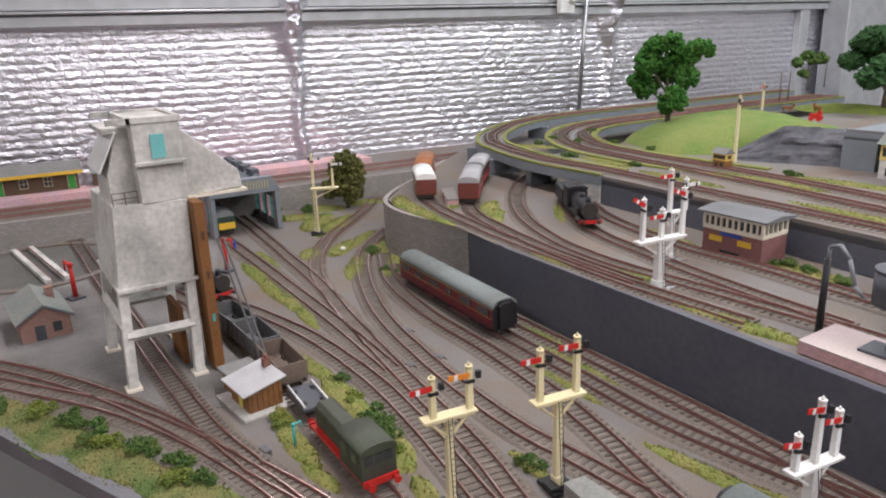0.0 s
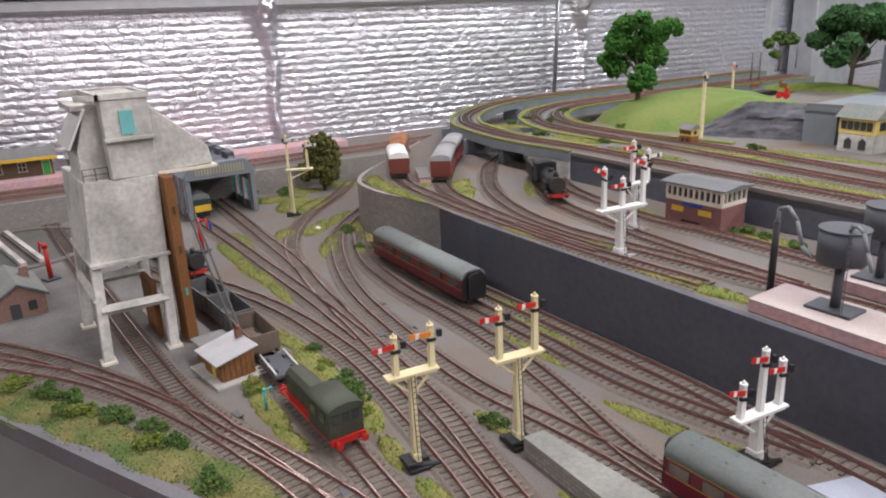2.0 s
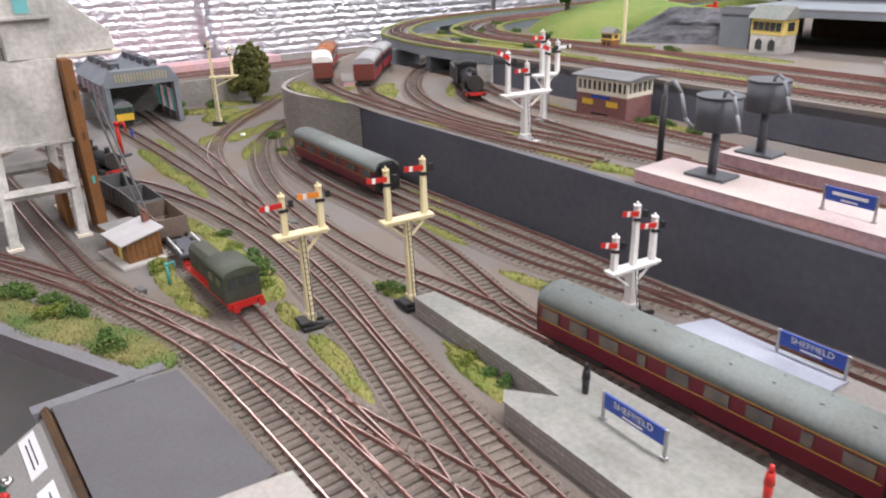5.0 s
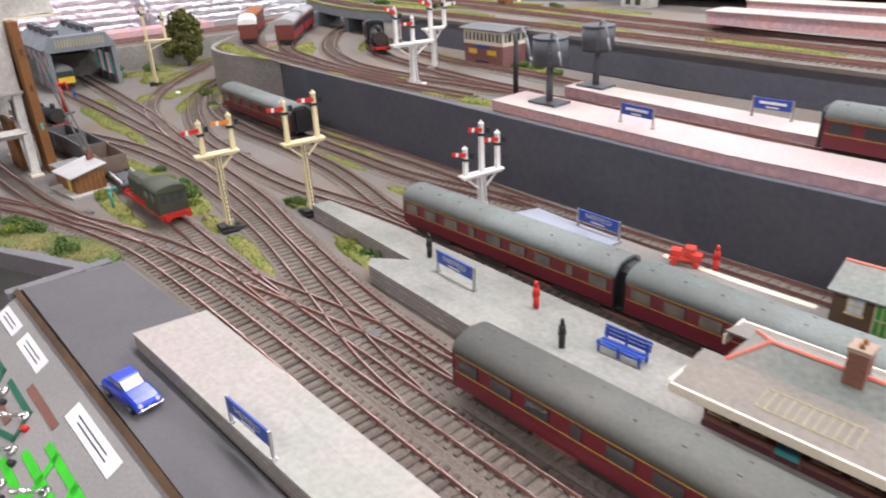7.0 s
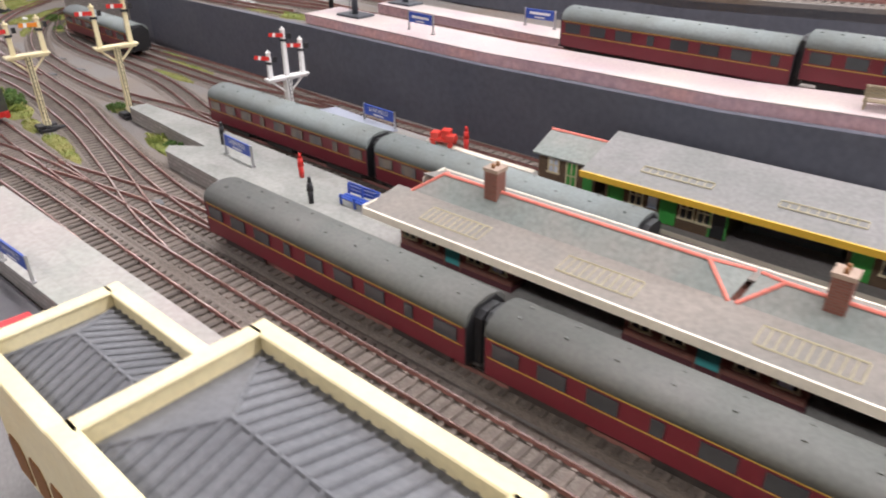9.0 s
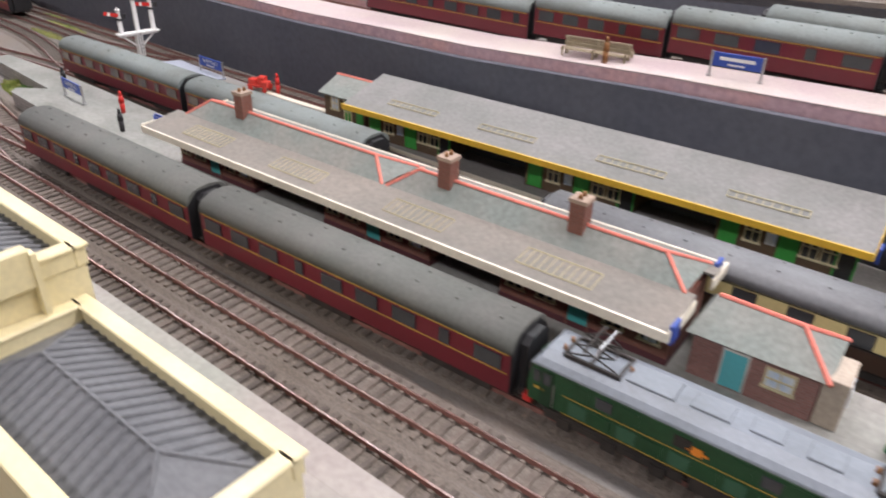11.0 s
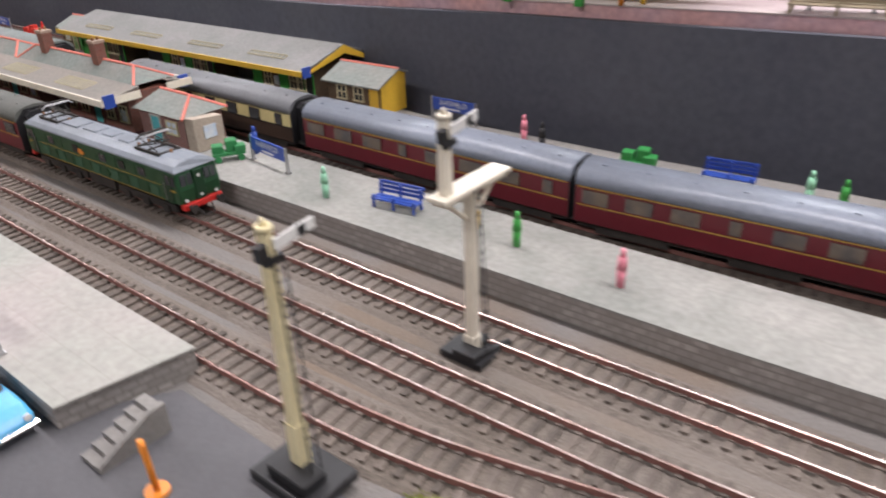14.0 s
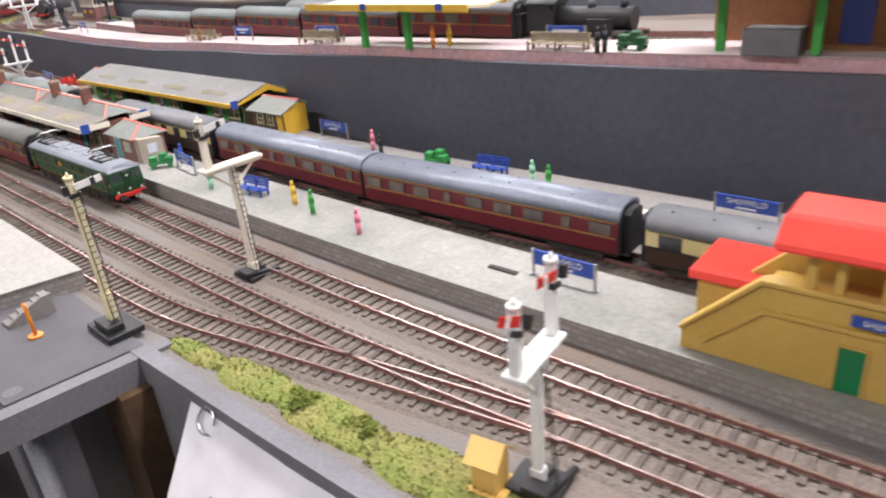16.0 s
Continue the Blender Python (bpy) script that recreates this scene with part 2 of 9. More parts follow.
def foil_material():
    """Quilted silver insulation foil: horizontal cells, creases and crumples in the relief."""
    m = bpy.data.materials.new("silver_bubble_foil")
    m.use_nodes = True
    nt = m.node_tree
    b = nt.nodes["Principled BSDF"]
    b.inputs["Metallic"].default_value, b.inputs["Roughness"].default_value = 1.0, 0.33
    b.inputs["Base Color"].default_value = (0.86, 0.85, 0.92, 1)
    tc = nt.nodes.new("ShaderNodeTexCoord")
    n = nt.nodes.new("ShaderNodeTexNoise")
    n.inputs["Scale"].default_value, n.inputs["Detail"].default_value = 60, 4
    mp = nt.nodes.new("ShaderNodeMapping")
    mp.inputs["Scale"].default_value = (1, 1, 1.3)
    nt.links.new(tc.outputs["Object"], mp.inputs[0])
    nt.links.new(mp.outputs[0], n.inputs["Vector"])
    warp = nt.nodes.new("ShaderNodeVectorMath")
    warp.operation = "MULTIPLY_ADD"
    warp.inputs[1].default_value = (0.03, 0.03, 0.03)
    nt.links.new(n.outputs["Color"], warp.inputs[0])
    nt.links.new(mp.outputs[0], warp.inputs[2])
    vo = nt.nodes.new("ShaderNodeTexVoronoi")
    vo.feature = "DISTANCE_TO_EDGE"
    vo.inputs["Scale"].default_value = 48
    nt.links.new(warp.outputs[0], vo.inputs["Vector"])
    cl = nt.nodes.new("ShaderNodeMapRange")
    cl.inputs["From Min"].default_value, cl.inputs["From Max"].default_value = 0.0, 0.22
    nt.links.new(vo.outputs["Distance"], cl.inputs["Value"])
    bp0 = nt.nodes.new("ShaderNodeBump")
    bp0.inputs["Strength"].default_value, bp0.inputs["Distance"].default_value = 0.5, 0.0016
    nt.links.new(cl.outputs[0], bp0.inputs["Height"])
    bp = nt.nodes.new("ShaderNodeBump")
    bp.inputs["Strength"].default_value, bp.inputs["Distance"].default_value = 0.5, 0.005
    nt.links.new(n.outputs["Fac"], bp.inputs["Height"])
    nt.links.new(bp0.outputs[0], bp.inputs["Normal"])
    nt.links.new(bp.outputs[0], b.inputs["Normal"])
    return m


FOIL = foil_material()

# ---- mesh helpers ----


def box(bm, x0, y0, z0, x1, y1, z1, m=None, mi=0):
    vs = [bm.verts.new((x, y, z)) for z in (z0, z1) for x, y in ((x0, y0), (x1, y0), (x1, y1), (x0, y1))]
    fs = []
    for a in ((3, 2, 1, 0), (4, 5, 6, 7), (0, 1, 5, 4), (1, 2, 6, 5), (2, 3, 7, 6), (3, 0, 4, 7)):
        f = bm.faces.new([vs[i] for i in a])
        f.material_index = mi
        fs.append(f)
    if m is not None:
        for v in vs:
            v.co = m @ v.co
    return vs


def cyl(bm, x, y, z0, z1, r0, r1=None, n=12, m=None, mi=0, cap=True):
    r1 = r0 if r1 is None else r1
    lo = [bm.verts.new((x + r0 * math.cos(2 * math.pi * i / n), y + r0 * math.sin(2 * math.pi * i / n), z0)) for i in range(n)]
    hi = [bm.verts.new((x + r1 * math.cos(2 * math.pi * i / n), y + r1 * math.sin(2 * math.pi * i / n), z1)) for i in range(n)]
    for i in range(n):
        f = bm.faces.new((lo[i], lo[(i + 1) % n], hi[(i + 1) % n], hi[i]))
        f.material_index, f.smooth = mi, n > 6
    if cap:
        bm.faces.new(hi).material_index = mi
        bm.faces.new(lo[::-1]).material_index = mi
    if m is not None:
        for v in lo + hi:
            v.co = m @ v.co
    return lo + hi


def rod(bm, a, b, r, n=8, mi=0, r1=None):
    a, b = Vector(a), Vector(b)
    d = b - a
    m = Matrix.Translation(a) @ d.to_track_quat("Z", "Y").to_matrix().to_4x4()
    return cyl(bm, 0, 0, 0, d.length, r, r1, n, m, mi)


def prism(bm, prof, x0, x1, axis="x", m=None, mi=0, smooth=False):
    """A closed profile pushed along an axis. For x the profile is (y, z), for y (x, z), for z (x, y)."""
    def at(p, s):
        return {"x": (s, p[0], p[1]), "y": (p[0], s, p[1]), "z": (p[0], p[1], s)}[axis]
    lo = [bm.verts.new(at(p, x0)) for p in prof]
    hi = [bm.verts.new(at(p, x1)) for p in prof]
    n = len(prof)
    for i in range(n):
        f = bm.faces.new((lo[i], lo[(i + 1) % n], hi[(i + 1) % n], hi[i]))
        f.material_index, f.smooth = mi, smooth
    bm.faces.new(hi).material_index = mi
    bm.faces.new(lo[::-1]).material_index = mi
    if m is not None:
        for v in lo + hi:
            v.co = m @ v.co
    return lo + hi


def quad(bm, pts, mi=0):
    f = bm.faces.new([bm.verts.new(p) for p in pts])
    f.material_index = mi
    return f


def mesh_of(name, bm, *mats, normals=True, bevel=0.0):
    if normals:
        bmesh.ops.recalc_face_normals(bm, faces=bm.faces)
    if bevel:
        bmesh.ops.bevel(bm, geom=[e for e in bm.edges if len(e.link_faces) == 2 and e.calc_face_angle(0) > 0.6], offset=bevel, segments=1, affect="EDGES")
    me = bpy.data.meshes.new(name)
    bm.to_mesh(me)
    bm.free()
    for m in mats:
        me.materials.append(m)
    return me


def part(name, bm, material, parent=None, label="", m=None, bevel=0.0):
    mats = material if isinstance(material, (list, tuple)) else (material,)
    ob = new(name, mesh_of(name, bm, *mats, bevel=bevel))
    if parent is not None:
        ob.parent = parent
    if m is not None:
        ob.matrix_basis = m
    if label:
        tagged(ob, label)
    return ob


def thing(name, x, y, z, rz=0, label="", category="", group="", kind=""):
    ob = new(name)
    ob.empty_display_size = 0.02
    ob.matrix_basis = pose(x, y, z, 0, 0, rz)
    return tagged(ob, label, category, group, kind)


def setting(name, bm, material, label="", bevel=0.0):
    return tagged(part(name, bm, material, bevel=bevel), label, kind="structure")


def B():
    return bmesh.new()


def spline(pts, step):
    """Evenly spaced points and headings along a smooth line through pts (x, y or x, y, z)."""
    P = [Vector(p if len(p) == 3 else (*p, 0)) for p in pts]
    P = [P[0] * 2 - P[1], *P, P[-1] * 2 - P[-2]]
    raw = []
    for i in range(1, len(P) - 2):
        a, b, c, d = P[i - 1:i + 3]
        for k in range(40):
            t = k / 40
            raw.append(0.5 * (2 * b + (c - a) * t + (2 * a - 5 * b + 4 * c - d) * t * t + (3 * b - a - 3 * c + d) * t ** 3))
    raw.append(P[-2])
    cum = [0.0]
    for p, q in zip(raw, raw[1:]):
        cum.append(cum[-1] + (q - p).length)
    n = max(2, int(cum[-1] / step))
    out, j = [], 0
    for i in range(n + 1):
        s = cum[-1] * i / n
        while j < len(raw) - 2 and cum[j + 1] < s:
            j += 1
        u = (s - cum[j]) / max(1e-9, cum[j + 1] - cum[j])
        out.append((raw[j].lerp(raw[j + 1], u), (raw[j + 1] - raw[j]).normalized(), s))
    return out


def z2(x):
    """Height of the upper station's bed, which climbs gently to the east."""
    return float(np.interp(x, (-0.3, 0.0, 0.25, 0.35, 0.45, 0.6, 0.75, 0.95, 1.2, 1.35, 2.3), (0.083, 0.080, 0.083, 0.088, 0.0925, 0.0965, 0.105, 0.1095, 0.115, 0.1185, 0.135)))


def back(x):
    """How far the upper station swings toward or away from the front lines, by the plan's x."""
    return float(np.interp(x, (-0.4, 0.0, 0.3, 0.55, 0.75, 1.0, 1.3, 2.3), (0.0, -0.010, -0.017, -0.017, -0.024, -0.016, 0.005, 0.085)))


UPH = 0.012  # height of the upper platforms over their bed


def sweep(bm, line, prof, mi=0, top=None):
    """A profile (across, up) pushed along a line of points and headings."""
    rings = []
    for p, d, _ in line:
        side = Vector((-d.y, d.x, 0)).normalized()
        rings.append([bm.verts.new(p + side * a + Vector((0, 0, h))) for a, h in prof])
    n = len(prof)
    for r, q in zip(rings, rings[1:]):
        for i in range(n):
            f = bm.faces.new((r[i], r[(i + 1) % n], q[(i + 1) % n], q[i]))
            f.material_index = top if top is not None and i == n // 2 else mi
    bm.faces.new(rings[0])
    bm.faces.new(rings[-1][::-1])


GAUGE = 0.0165
bm = B()
box(bm, -0.0016, -0.0155, 0.0006, 0.0016, 0.0155, 0.0030)
for s in (-1, 1):
    box(bm, -0.0016, s * GAUGE / 2 - 0.0022, 0.0030, 0.0016, s * GAUGE / 2 + 0.0022, 0.0036)
SLEEPER_MESH = mesh_of("sleeper", bm, SLEEPER)


def track(pts, label, singles=None, ballast=True, group="running lines", z=0.0):
    """A length of track: ballast bed, sleepers and two rails. singles: the stretch of x in which each sleeper is an object."""
    lift = 0.00007 * (len([o for o in bpy.data.objects if o.name.startswith("railway_track")]) % 12)
    ob = thing("railway_track", 0, 0, 0, 0, label, "track", group)
    line = [(p + Vector((0, 0, z)), d, s) for p, d, s in spline(pts, 0.012)]
    if ballast:
        bm = B()
        sweep(bm, line, [(-0.021, 0.0), (0.021, 0.0), (0.0175, 0.0014 + lift), (-0.0175, 0.0014 + lift)])
        part("ballast_bed", bm, BALLAST, ob)
    for s in (-1, 1):
        bm = B()
        c = s * (GAUGE / 2 + 0.0005)
        sweep(bm, line, [(c - 0.0010, 0.0030), (c + 0.0010, 0.0030), (c + 0.00065, 0.0058), (c - 0.00065, 0.0058)], 0, 1)
        part("rail", bm, (RUST, STEEL), ob)
    bm = B()
    extra = False
    for p, d, s in [(p + Vector((0, 0, z)), d, s) for p, d, s in spline(pts, 0.0088)]:
        m = Matrix.Translation(p) @ Matrix.Rotation(math.atan2(d.y, d.x) + random.uniform(-0.012, 0.012), 4, "Z")
        if singles and singles[0] < p.x < singles[1]:
            k = new("sleeper", SLEEPER_MESH)
            k.parent, k.matrix_basis = ob, m
        else:
            box(bm, -0.0016, -0.0155, 0.0006, 0.0016, 0.0155, 0.0027 + lift * 0.4, m)
            extra = True
    if extra:
        tagged(part("sleeper_row", bm, SLEEPER, ob), kind="stuff")
    else:
        bm.free()
    return ob

# ---- the room ----
bm = B()
box(bm, -3.4, -2.6, -0.96, 3.6, 4.2, -0.90)
setting("floor", bm, FLOORMAT, "dark concrete garage floor under the layout")
bm = B()
box(bm, -3.4, -2.6, 1.40, 3.6, 4.2, 1.46)
setting("ceiling", bm, CEIL, "plain white ceiling board")
# Walls added to close the room; their pale colour acts as a reflector.
for name, b in (("wall_south", (-3.4, -2.6, -0.9, 3.6, -2.5, 1.4)), ("wall_east", (3.5, -2.5, -0.9, 3.6, 4.1, 1.4)), ("wall_north", (-3.4, 4.1, -0.9, 3.6, 4.2, 1.4)), ("wall_west", (-3.4, -2.5, -0.9, -3.3, 4.1, 1.4))):
    bm = B()
    box(bm, *b)
    setting(name, bm, ROOMWALL, "added garage wall, pale to bounce light")

WALL = Matrix.Translation((-1.72, 0.85, 0)) @ Matrix.Rotation(radians(84), 4, "Z")  # local x runs along the foil wall, y points away from the layout


def foil_wall():
    """The foil-lined wall: quilted rows with crumpled relief and two upright seams."""
    bm = B()
    nx, nz = 760, 250
    L0, L1, Z0, Z1 = -1.7, 3.3, -0.05, 0.46
    grid = []
    for j in range(nz + 1):
        row = []
        for i in range(nx + 1):
            x, z = L0 + (L1 - L0) * i / nx, Z0 + (Z1 - Z0) * j / nz
            rib = abs(math.sin(math.pi * (z + 0.003 * noise.noise((x * 2.5, z * 2, 5))) / 0.0178))
            y = -0.0023 * rib ** 0.7 * (0.75 + 0.5 * noise.noise((x * 55, round(z / 0.0178) * 3.7, 11))) - 0.012 * noise.noise((x * 2.2, z * 3, 7)) - 0.0016 * noise.noise((x * 70, z * 70, 3))
            for s in (0.0, 0.99):
                y -= (0.022 + 0.03 * max(0.0, z - 0.30) / 0.1) * math.exp(-((x - s - 0.006 * math.sin(z * 30)) / (0.012 + 0.02 * max(0.0, z - 0.30) / 0.1)) ** 2) * (1 + 0.5 * noise.noise((x * 90, z * 40, 8)))
            row.append(bm.verts.new((x, y, z)))
        grid.append(row)
    for j in range(nz):
        for i in range(nx):
            bm.faces.new((grid[j][i], grid[j][i + 1], grid[j + 1][i + 1], grid[j + 1][i])).smooth = True
    ob = new("wall_foil", mesh_of("wall_foil", bm, FOIL, normals=False))
    ob.matrix_basis = WALL
    tagged(ob, "crumpled silver bubble-foil insulation hung on the wall", kind="structure")
    bm = B()
    box(bm, -1.7, 0.03, -0.9, 3.3, 0.08, 1.4)
    k = setting("wall_behind_foil", bm, ROOMWALL, "plain wall behind the foil")
    k.matrix_basis = WALL


foil_wall()

bm = B()
for z0, z1, y in ((0.395, 0.418, -0.035), (0.421, 0.427, -0.045), (0.429, 0.46, -0.03), (0.463, 0.475, -0.04), (0.478, 0.60, -0.02)):
    box(bm, -1.7, y, z0, 3.3, 0.02, z1)
ob = part("wall_beam", bm, BEAM, bevel=0.002)
ob.matrix_basis = WALL
tagged(ob, "long grey galvanised door track above the foil", kind="structure")

bm = B()
box(bm, 0.765, -0.065, 0.40, 0.815, -0.045, 0.49)
rod(bm, (0.80, -0.07, 0.43), (0.83, -0.072, 0.47), 0.012)
ob = part("junction_box", bm, WHITE, bevel=0.002)
ob.matrix_basis = WALL
tagged(ob, "white plastic junction box on the beam", "junction box")
bm = B()
rod(bm, (0.862, -0.03, 0.08), (0.868, -0.05, 0.47), 0.006)
ob = part("conduit_pipe", bm, METAL)
ob.matrix_basis = WALL
tagged(ob, "thin grey conduit running down the foil wall", "conduit")
bm = B()
box(bm, 1.97, -0.12, -0.3, 2.22, -0.02, 0.62)
box(bm, 1.84, -0.03, -0.3, 1.885, 0.0, 0.40)
ob = part("wall_post", bm, BEAM, bevel=0.003)
ob.matrix_basis = WALL
tagged(ob, "grey steel post standing against the foil wall", kind="structure")

# ---- baseboards and levels ----
EDGE = [(-1.95, -0.397), (-0.402, 0.283), (-0.402, 0.214), (1.021, 0.205), (1.026, 0.294), (1.20, 0.300), (1.45, 0.312), (2.3, 0.36), (2.3, 2.7), (-1.95, 2.7)]
bm = B()
prism(bm, EDGE, -0.016, 0.0, "z")
setting("ground", bm, GROUND, "painted and ballasted railway baseboard, grey-brown")


def slab(name, pts, zb, zt, material, label):
    """A level deck: zb and zt are heights or functions of x."""
    bm = B()
    f = lambda h, x: h(x) if callable(h) else h
    lo = [bm.verts.new((x, y, f(zb, x))) for x, y in pts]
    hi = [bm.verts.new((x, y, f(zt, x))) for x, y in pts]
    n = len(pts)
    for i in range(n):
        bm.faces.new((lo[i], lo[(i + 1) % n], hi[(i + 1) % n], hi[i]))
    bm.faces.new(hi)
    bm.faces.new(lo[::-1])
    bmesh.ops.triangulate(bm, faces=[f for f in bm.faces if len(f.verts) > 4])
    return setting(name, bm, material, label)


# front fascia and the grey road shelf
bm = B()
for (ax, ay), (bx, by) in zip(EDGE[:7], EDGE[1:8]):
    d = Vector((bx - ax, by - ay, 0)).normalized()
    s = Vector((d.y, -d.x, 0)) * 0.012
    a, b = Vector((ax, ay, 0)) - d * 0.0118, Vector((bx, by, 0)) + d * 0.0118
    if (ax, ay) == (-0.402, 0.214):
        continue
    drop = -0.018 if bx < 1.1 else -0.30
    seg = 0.0006 * EDGE.index((ax, ay))
    for p0, p1, q0, q1 in ((a, b, a + s, b + s),):
        vs = [bm.verts.new(v) for v in (p0 + Vector((0, 0, drop)), p1 + Vector((0, 0, drop)), q1 + Vector((0, 0, drop)), q0 + Vector((0, 0, drop)),
                                        p0 + Vector((0, 0, 0.0012 + seg)), p1 + Vector((0, 0, 0.0012 + seg)), q1 + Vector((0, 0, 0.0012 + seg)), q0 + Vector((0, 0, 0.0012 + seg)))]
        for i in ((3, 2, 1, 0), (4, 5, 6, 7), (0, 1, 5, 4), (1, 2, 6, 5), (2, 3, 7, 6), (3, 0, 4, 7)):
            bm.faces.new([vs[j] for j in i])
setting("trim", bm, FASCIA, "grey painted board edge")
slab("road", [(-0.40, 0.2145), (1.020, 0.2055), (1.025, 0.292), (0.90, 0.292), (0.88, 0.262), (-0.22, 0.252), (-0.235, 0.306), (-0.39, 0.300)], 0.0005, 0.004, ROAD, "smooth dark grey road along the board")
slab("yard", [(-1.75, 0.0), (-1.15, -0.03), (-0.95, 0.11), (-0.70, 0.258), (-0.66, 0.32), (-0.72, 0.37), (-1.05, 0.42), (-1.30, 0.50), (-1.44, 0.66), (-1.52, 0.66)], 0.0003, 0.0012, YARD, "sooty grey engine yard ground")

# the upper station's bed with its long charcoal wall
L2F = [(-0.82, 0.742), (-0.70, 0.718), (-0.40, 0.712), (0.0, 0.705), (0.18, 0.704)] + [(x, 0.719 + back(x)) for x in (0.25, 0.35, 0.45, 0.6, 0.8, 0.95, 1.2, 1.35, 2.25)]
slab("upper_level", L2F + [(2.25, 2.6), (-1.55, 2.6), (-1.55, 1.30), (-1.33, 1.04), (-1.16, 0.83), (-1.06, 0.735), (-0.97, 0.718)][0:] , lambda x: z2(x) - 0.012, z2, GROUND, "upper level baseboard, painted and ballasted")
bm = B()
rings = [[bm.verts.new((x, y + a, h)) for a, h in ((-0.004, 0.0), (0.004, 0.0), (0.004, z2(x) + 0.001), (-0.004, z2(x) + 0.001))] for x, y in L2F]
for r, q in zip(rings, rings[1:]):
    for i in range(4):
        bm.faces.new((r[i], r[(i + 1) % 4], q[(i + 1) % 4], q[i]))
bm.faces.new(rings[0])
bm.faces.new(rings[-1][::-1])
setting("retaining_wall_dark", bm, DARKWALL, "tall plain charcoal-painted retaining wall")
STONEF = [(-0.82, 0.738), (-0.90, 0.722), (-0.98, 0.712), (-1.06, 0.728), (-1.13, 0.785), (-1.22, 0.90), (-1.34, 1.04)]
bm = B()
sweep(bm, spline(STONEF, 0.03), [(-0.006, 0.0), (0.002, 0.0), (0.002, 0.082), (-0.006, 0.082)])
setting("retaining_wall_stone", bm, STONE, "curved retaining wall in printed grey stone")

# back shelf under the foil wall
slab("back_shelf", [(-1.90, -0.60), (-1.55, -0.60), (-1.475, 0.30), (-1.435, 0.72), (-1.40, 1.05), (-1.40, 2.6), (-1.90, 2.6)], 0.0, 0.050, GROUND, "low shelf carrying the back line")
bm = B()
sweep(bm, spline([(-1.55, -0.60), (-1.475, 0.30), (-1.435, 0.72), (-1.40, 1.05)], 0.05), [(-0.001, 0.0), (0.005, 0.0), (0.005, 0.052), (-0.001, 0.052)])
setting("retaining_wall_back", bm, STONE, "low retaining wall in grey stone below the back line")

# high level with its viaduct decks
Z3 = 0.130
L3F = [(-1.00, 0.986), (-0.80, 0.988), (-0.55, 0.975), (-0.25, 0.955), (0.10, 0.935), (0.6, 0.975), (1.2, 1.05), (2.25, 1.16)]
slab("high_level", L3F + [(2.25, 2.6), (-0.95, 2.6), (-1.0, 1.6), (-1.02, 1.2)], lambda x: max(Z3, z2(x) + 0.045) - 0.014, lambda x: max(Z3, z2(x) + 0.045), GROUND, "high level baseboard beside the viaduct")
OUTER = [(-1.42, 2.5), (-1.45, 2.0), (-1.465, 1.56), (-1.43, 1.34), (-1.325, 1.175), (-1.235, 1.095), (-1.15, 1.055), (-0.98, 1.017), (-0.80, 1.018)]
INNER = [(-1.22, 2.4), (-1.25, 2.0), (-1.26, 1.55), (-1.24, 1.38), (-1.16, 1.26), (-1.03, 1.18), (-0.87, 1.155), (-0.65, 1.165)]
for name, pts, w in (("viaduct_deck", OUTER, 0.034), ("viaduct_deck_inner", INNER, 0.058)):
    bm = B()
    sweep(bm, [(p + Vector((0, 0, Z3)), d, s) for p, d, s in spline(pts, 0.03)], [(-w, -0.016), (w, -0.016), (w, -0.001), (-w, -0.001)])
    setting(name, bm, (GREYBLUE,), "curved grey deck of a high-level viaduct")
    bm = B()
    for side in (-1, 1):
        sweep(bm, [(p + Vector((0, 0, Z3)), d, s) for p, d, s in spline(pts, 0.03)], [(side * w * 0.78, 0.0), (side * w, 0.0), (side * w, 0.0035), (side * w * 0.78, 0.003)])
    tagged(part("grass_verge", bm, GRASS), "green scatter verge along the viaduct edge", "grass", kind="stuff")
bm = B()
for (ax, ay), (bx, by) in zip(L3F[1:], L3F[2:]):
    za, zb = max(Z3, z2(ax) + 0.045) - 0.005, max(Z3, z2(bx) + 0.045) - 0.005
    vs = [bm.verts.new(v) for v in ((ax, ay, z2(ax)), (bx, by, z2(bx)), (bx, by + 0.006, z2(bx)), (ax, ay + 0.006, z2(ax)), (ax, ay, za), (bx, by, zb), (bx, by + 0.006, zb), (ax, ay + 0.006, za))]
    for i in ((3, 2, 1, 0), (4, 5, 6, 7), (0, 1, 5, 4), (1, 2, 6, 5), (2, 3, 7, 6), (3, 0, 4, 7)):
        bm.faces.new([vs[j] for j in i])
setting("retaining_wall_high", bm, DARKWALL, "charcoal fascia below the high level")


def pier(x, y, rz, w=0.05, zb=0.0):
    ob = thing("viaduct_pier", x, y, zb, rz, "blue-grey board pier under the viaduct", "pier", "viaduct piers")
    bm = B()
    box(bm, -0.007, -w / 2, 0, 0.007, w / 2, Z3 - 0.016 - zb)
    part("shaft", bm, GREYBLUE, ob, bevel=0.001)


for x, y, rz, w, zb in ((-1.255, 1.090, -40, 0.075, 0.078), (-1.115, 1.030, -15, 0.060, 0.078), (-1.33, 1.17, -55, 0.06, 0.078), (-1.20, 1.285, -60, 0.06, 0.078), (-1.43, 1.40, -75, 0.06, 0.078), (-0.99, 1.02, 0, 0.05, 0.078)):
    pier(x, y, rz, w, zb)

bm = B()
box(bm, -0.90, 0.984, 0.083, -0.80, 0.990, Z3 - 0.014)
setting("retaining_wall_pale", bm, CONCRETE, "pale grey board closing the end of the high level")

# the island and side platforms of the lower station


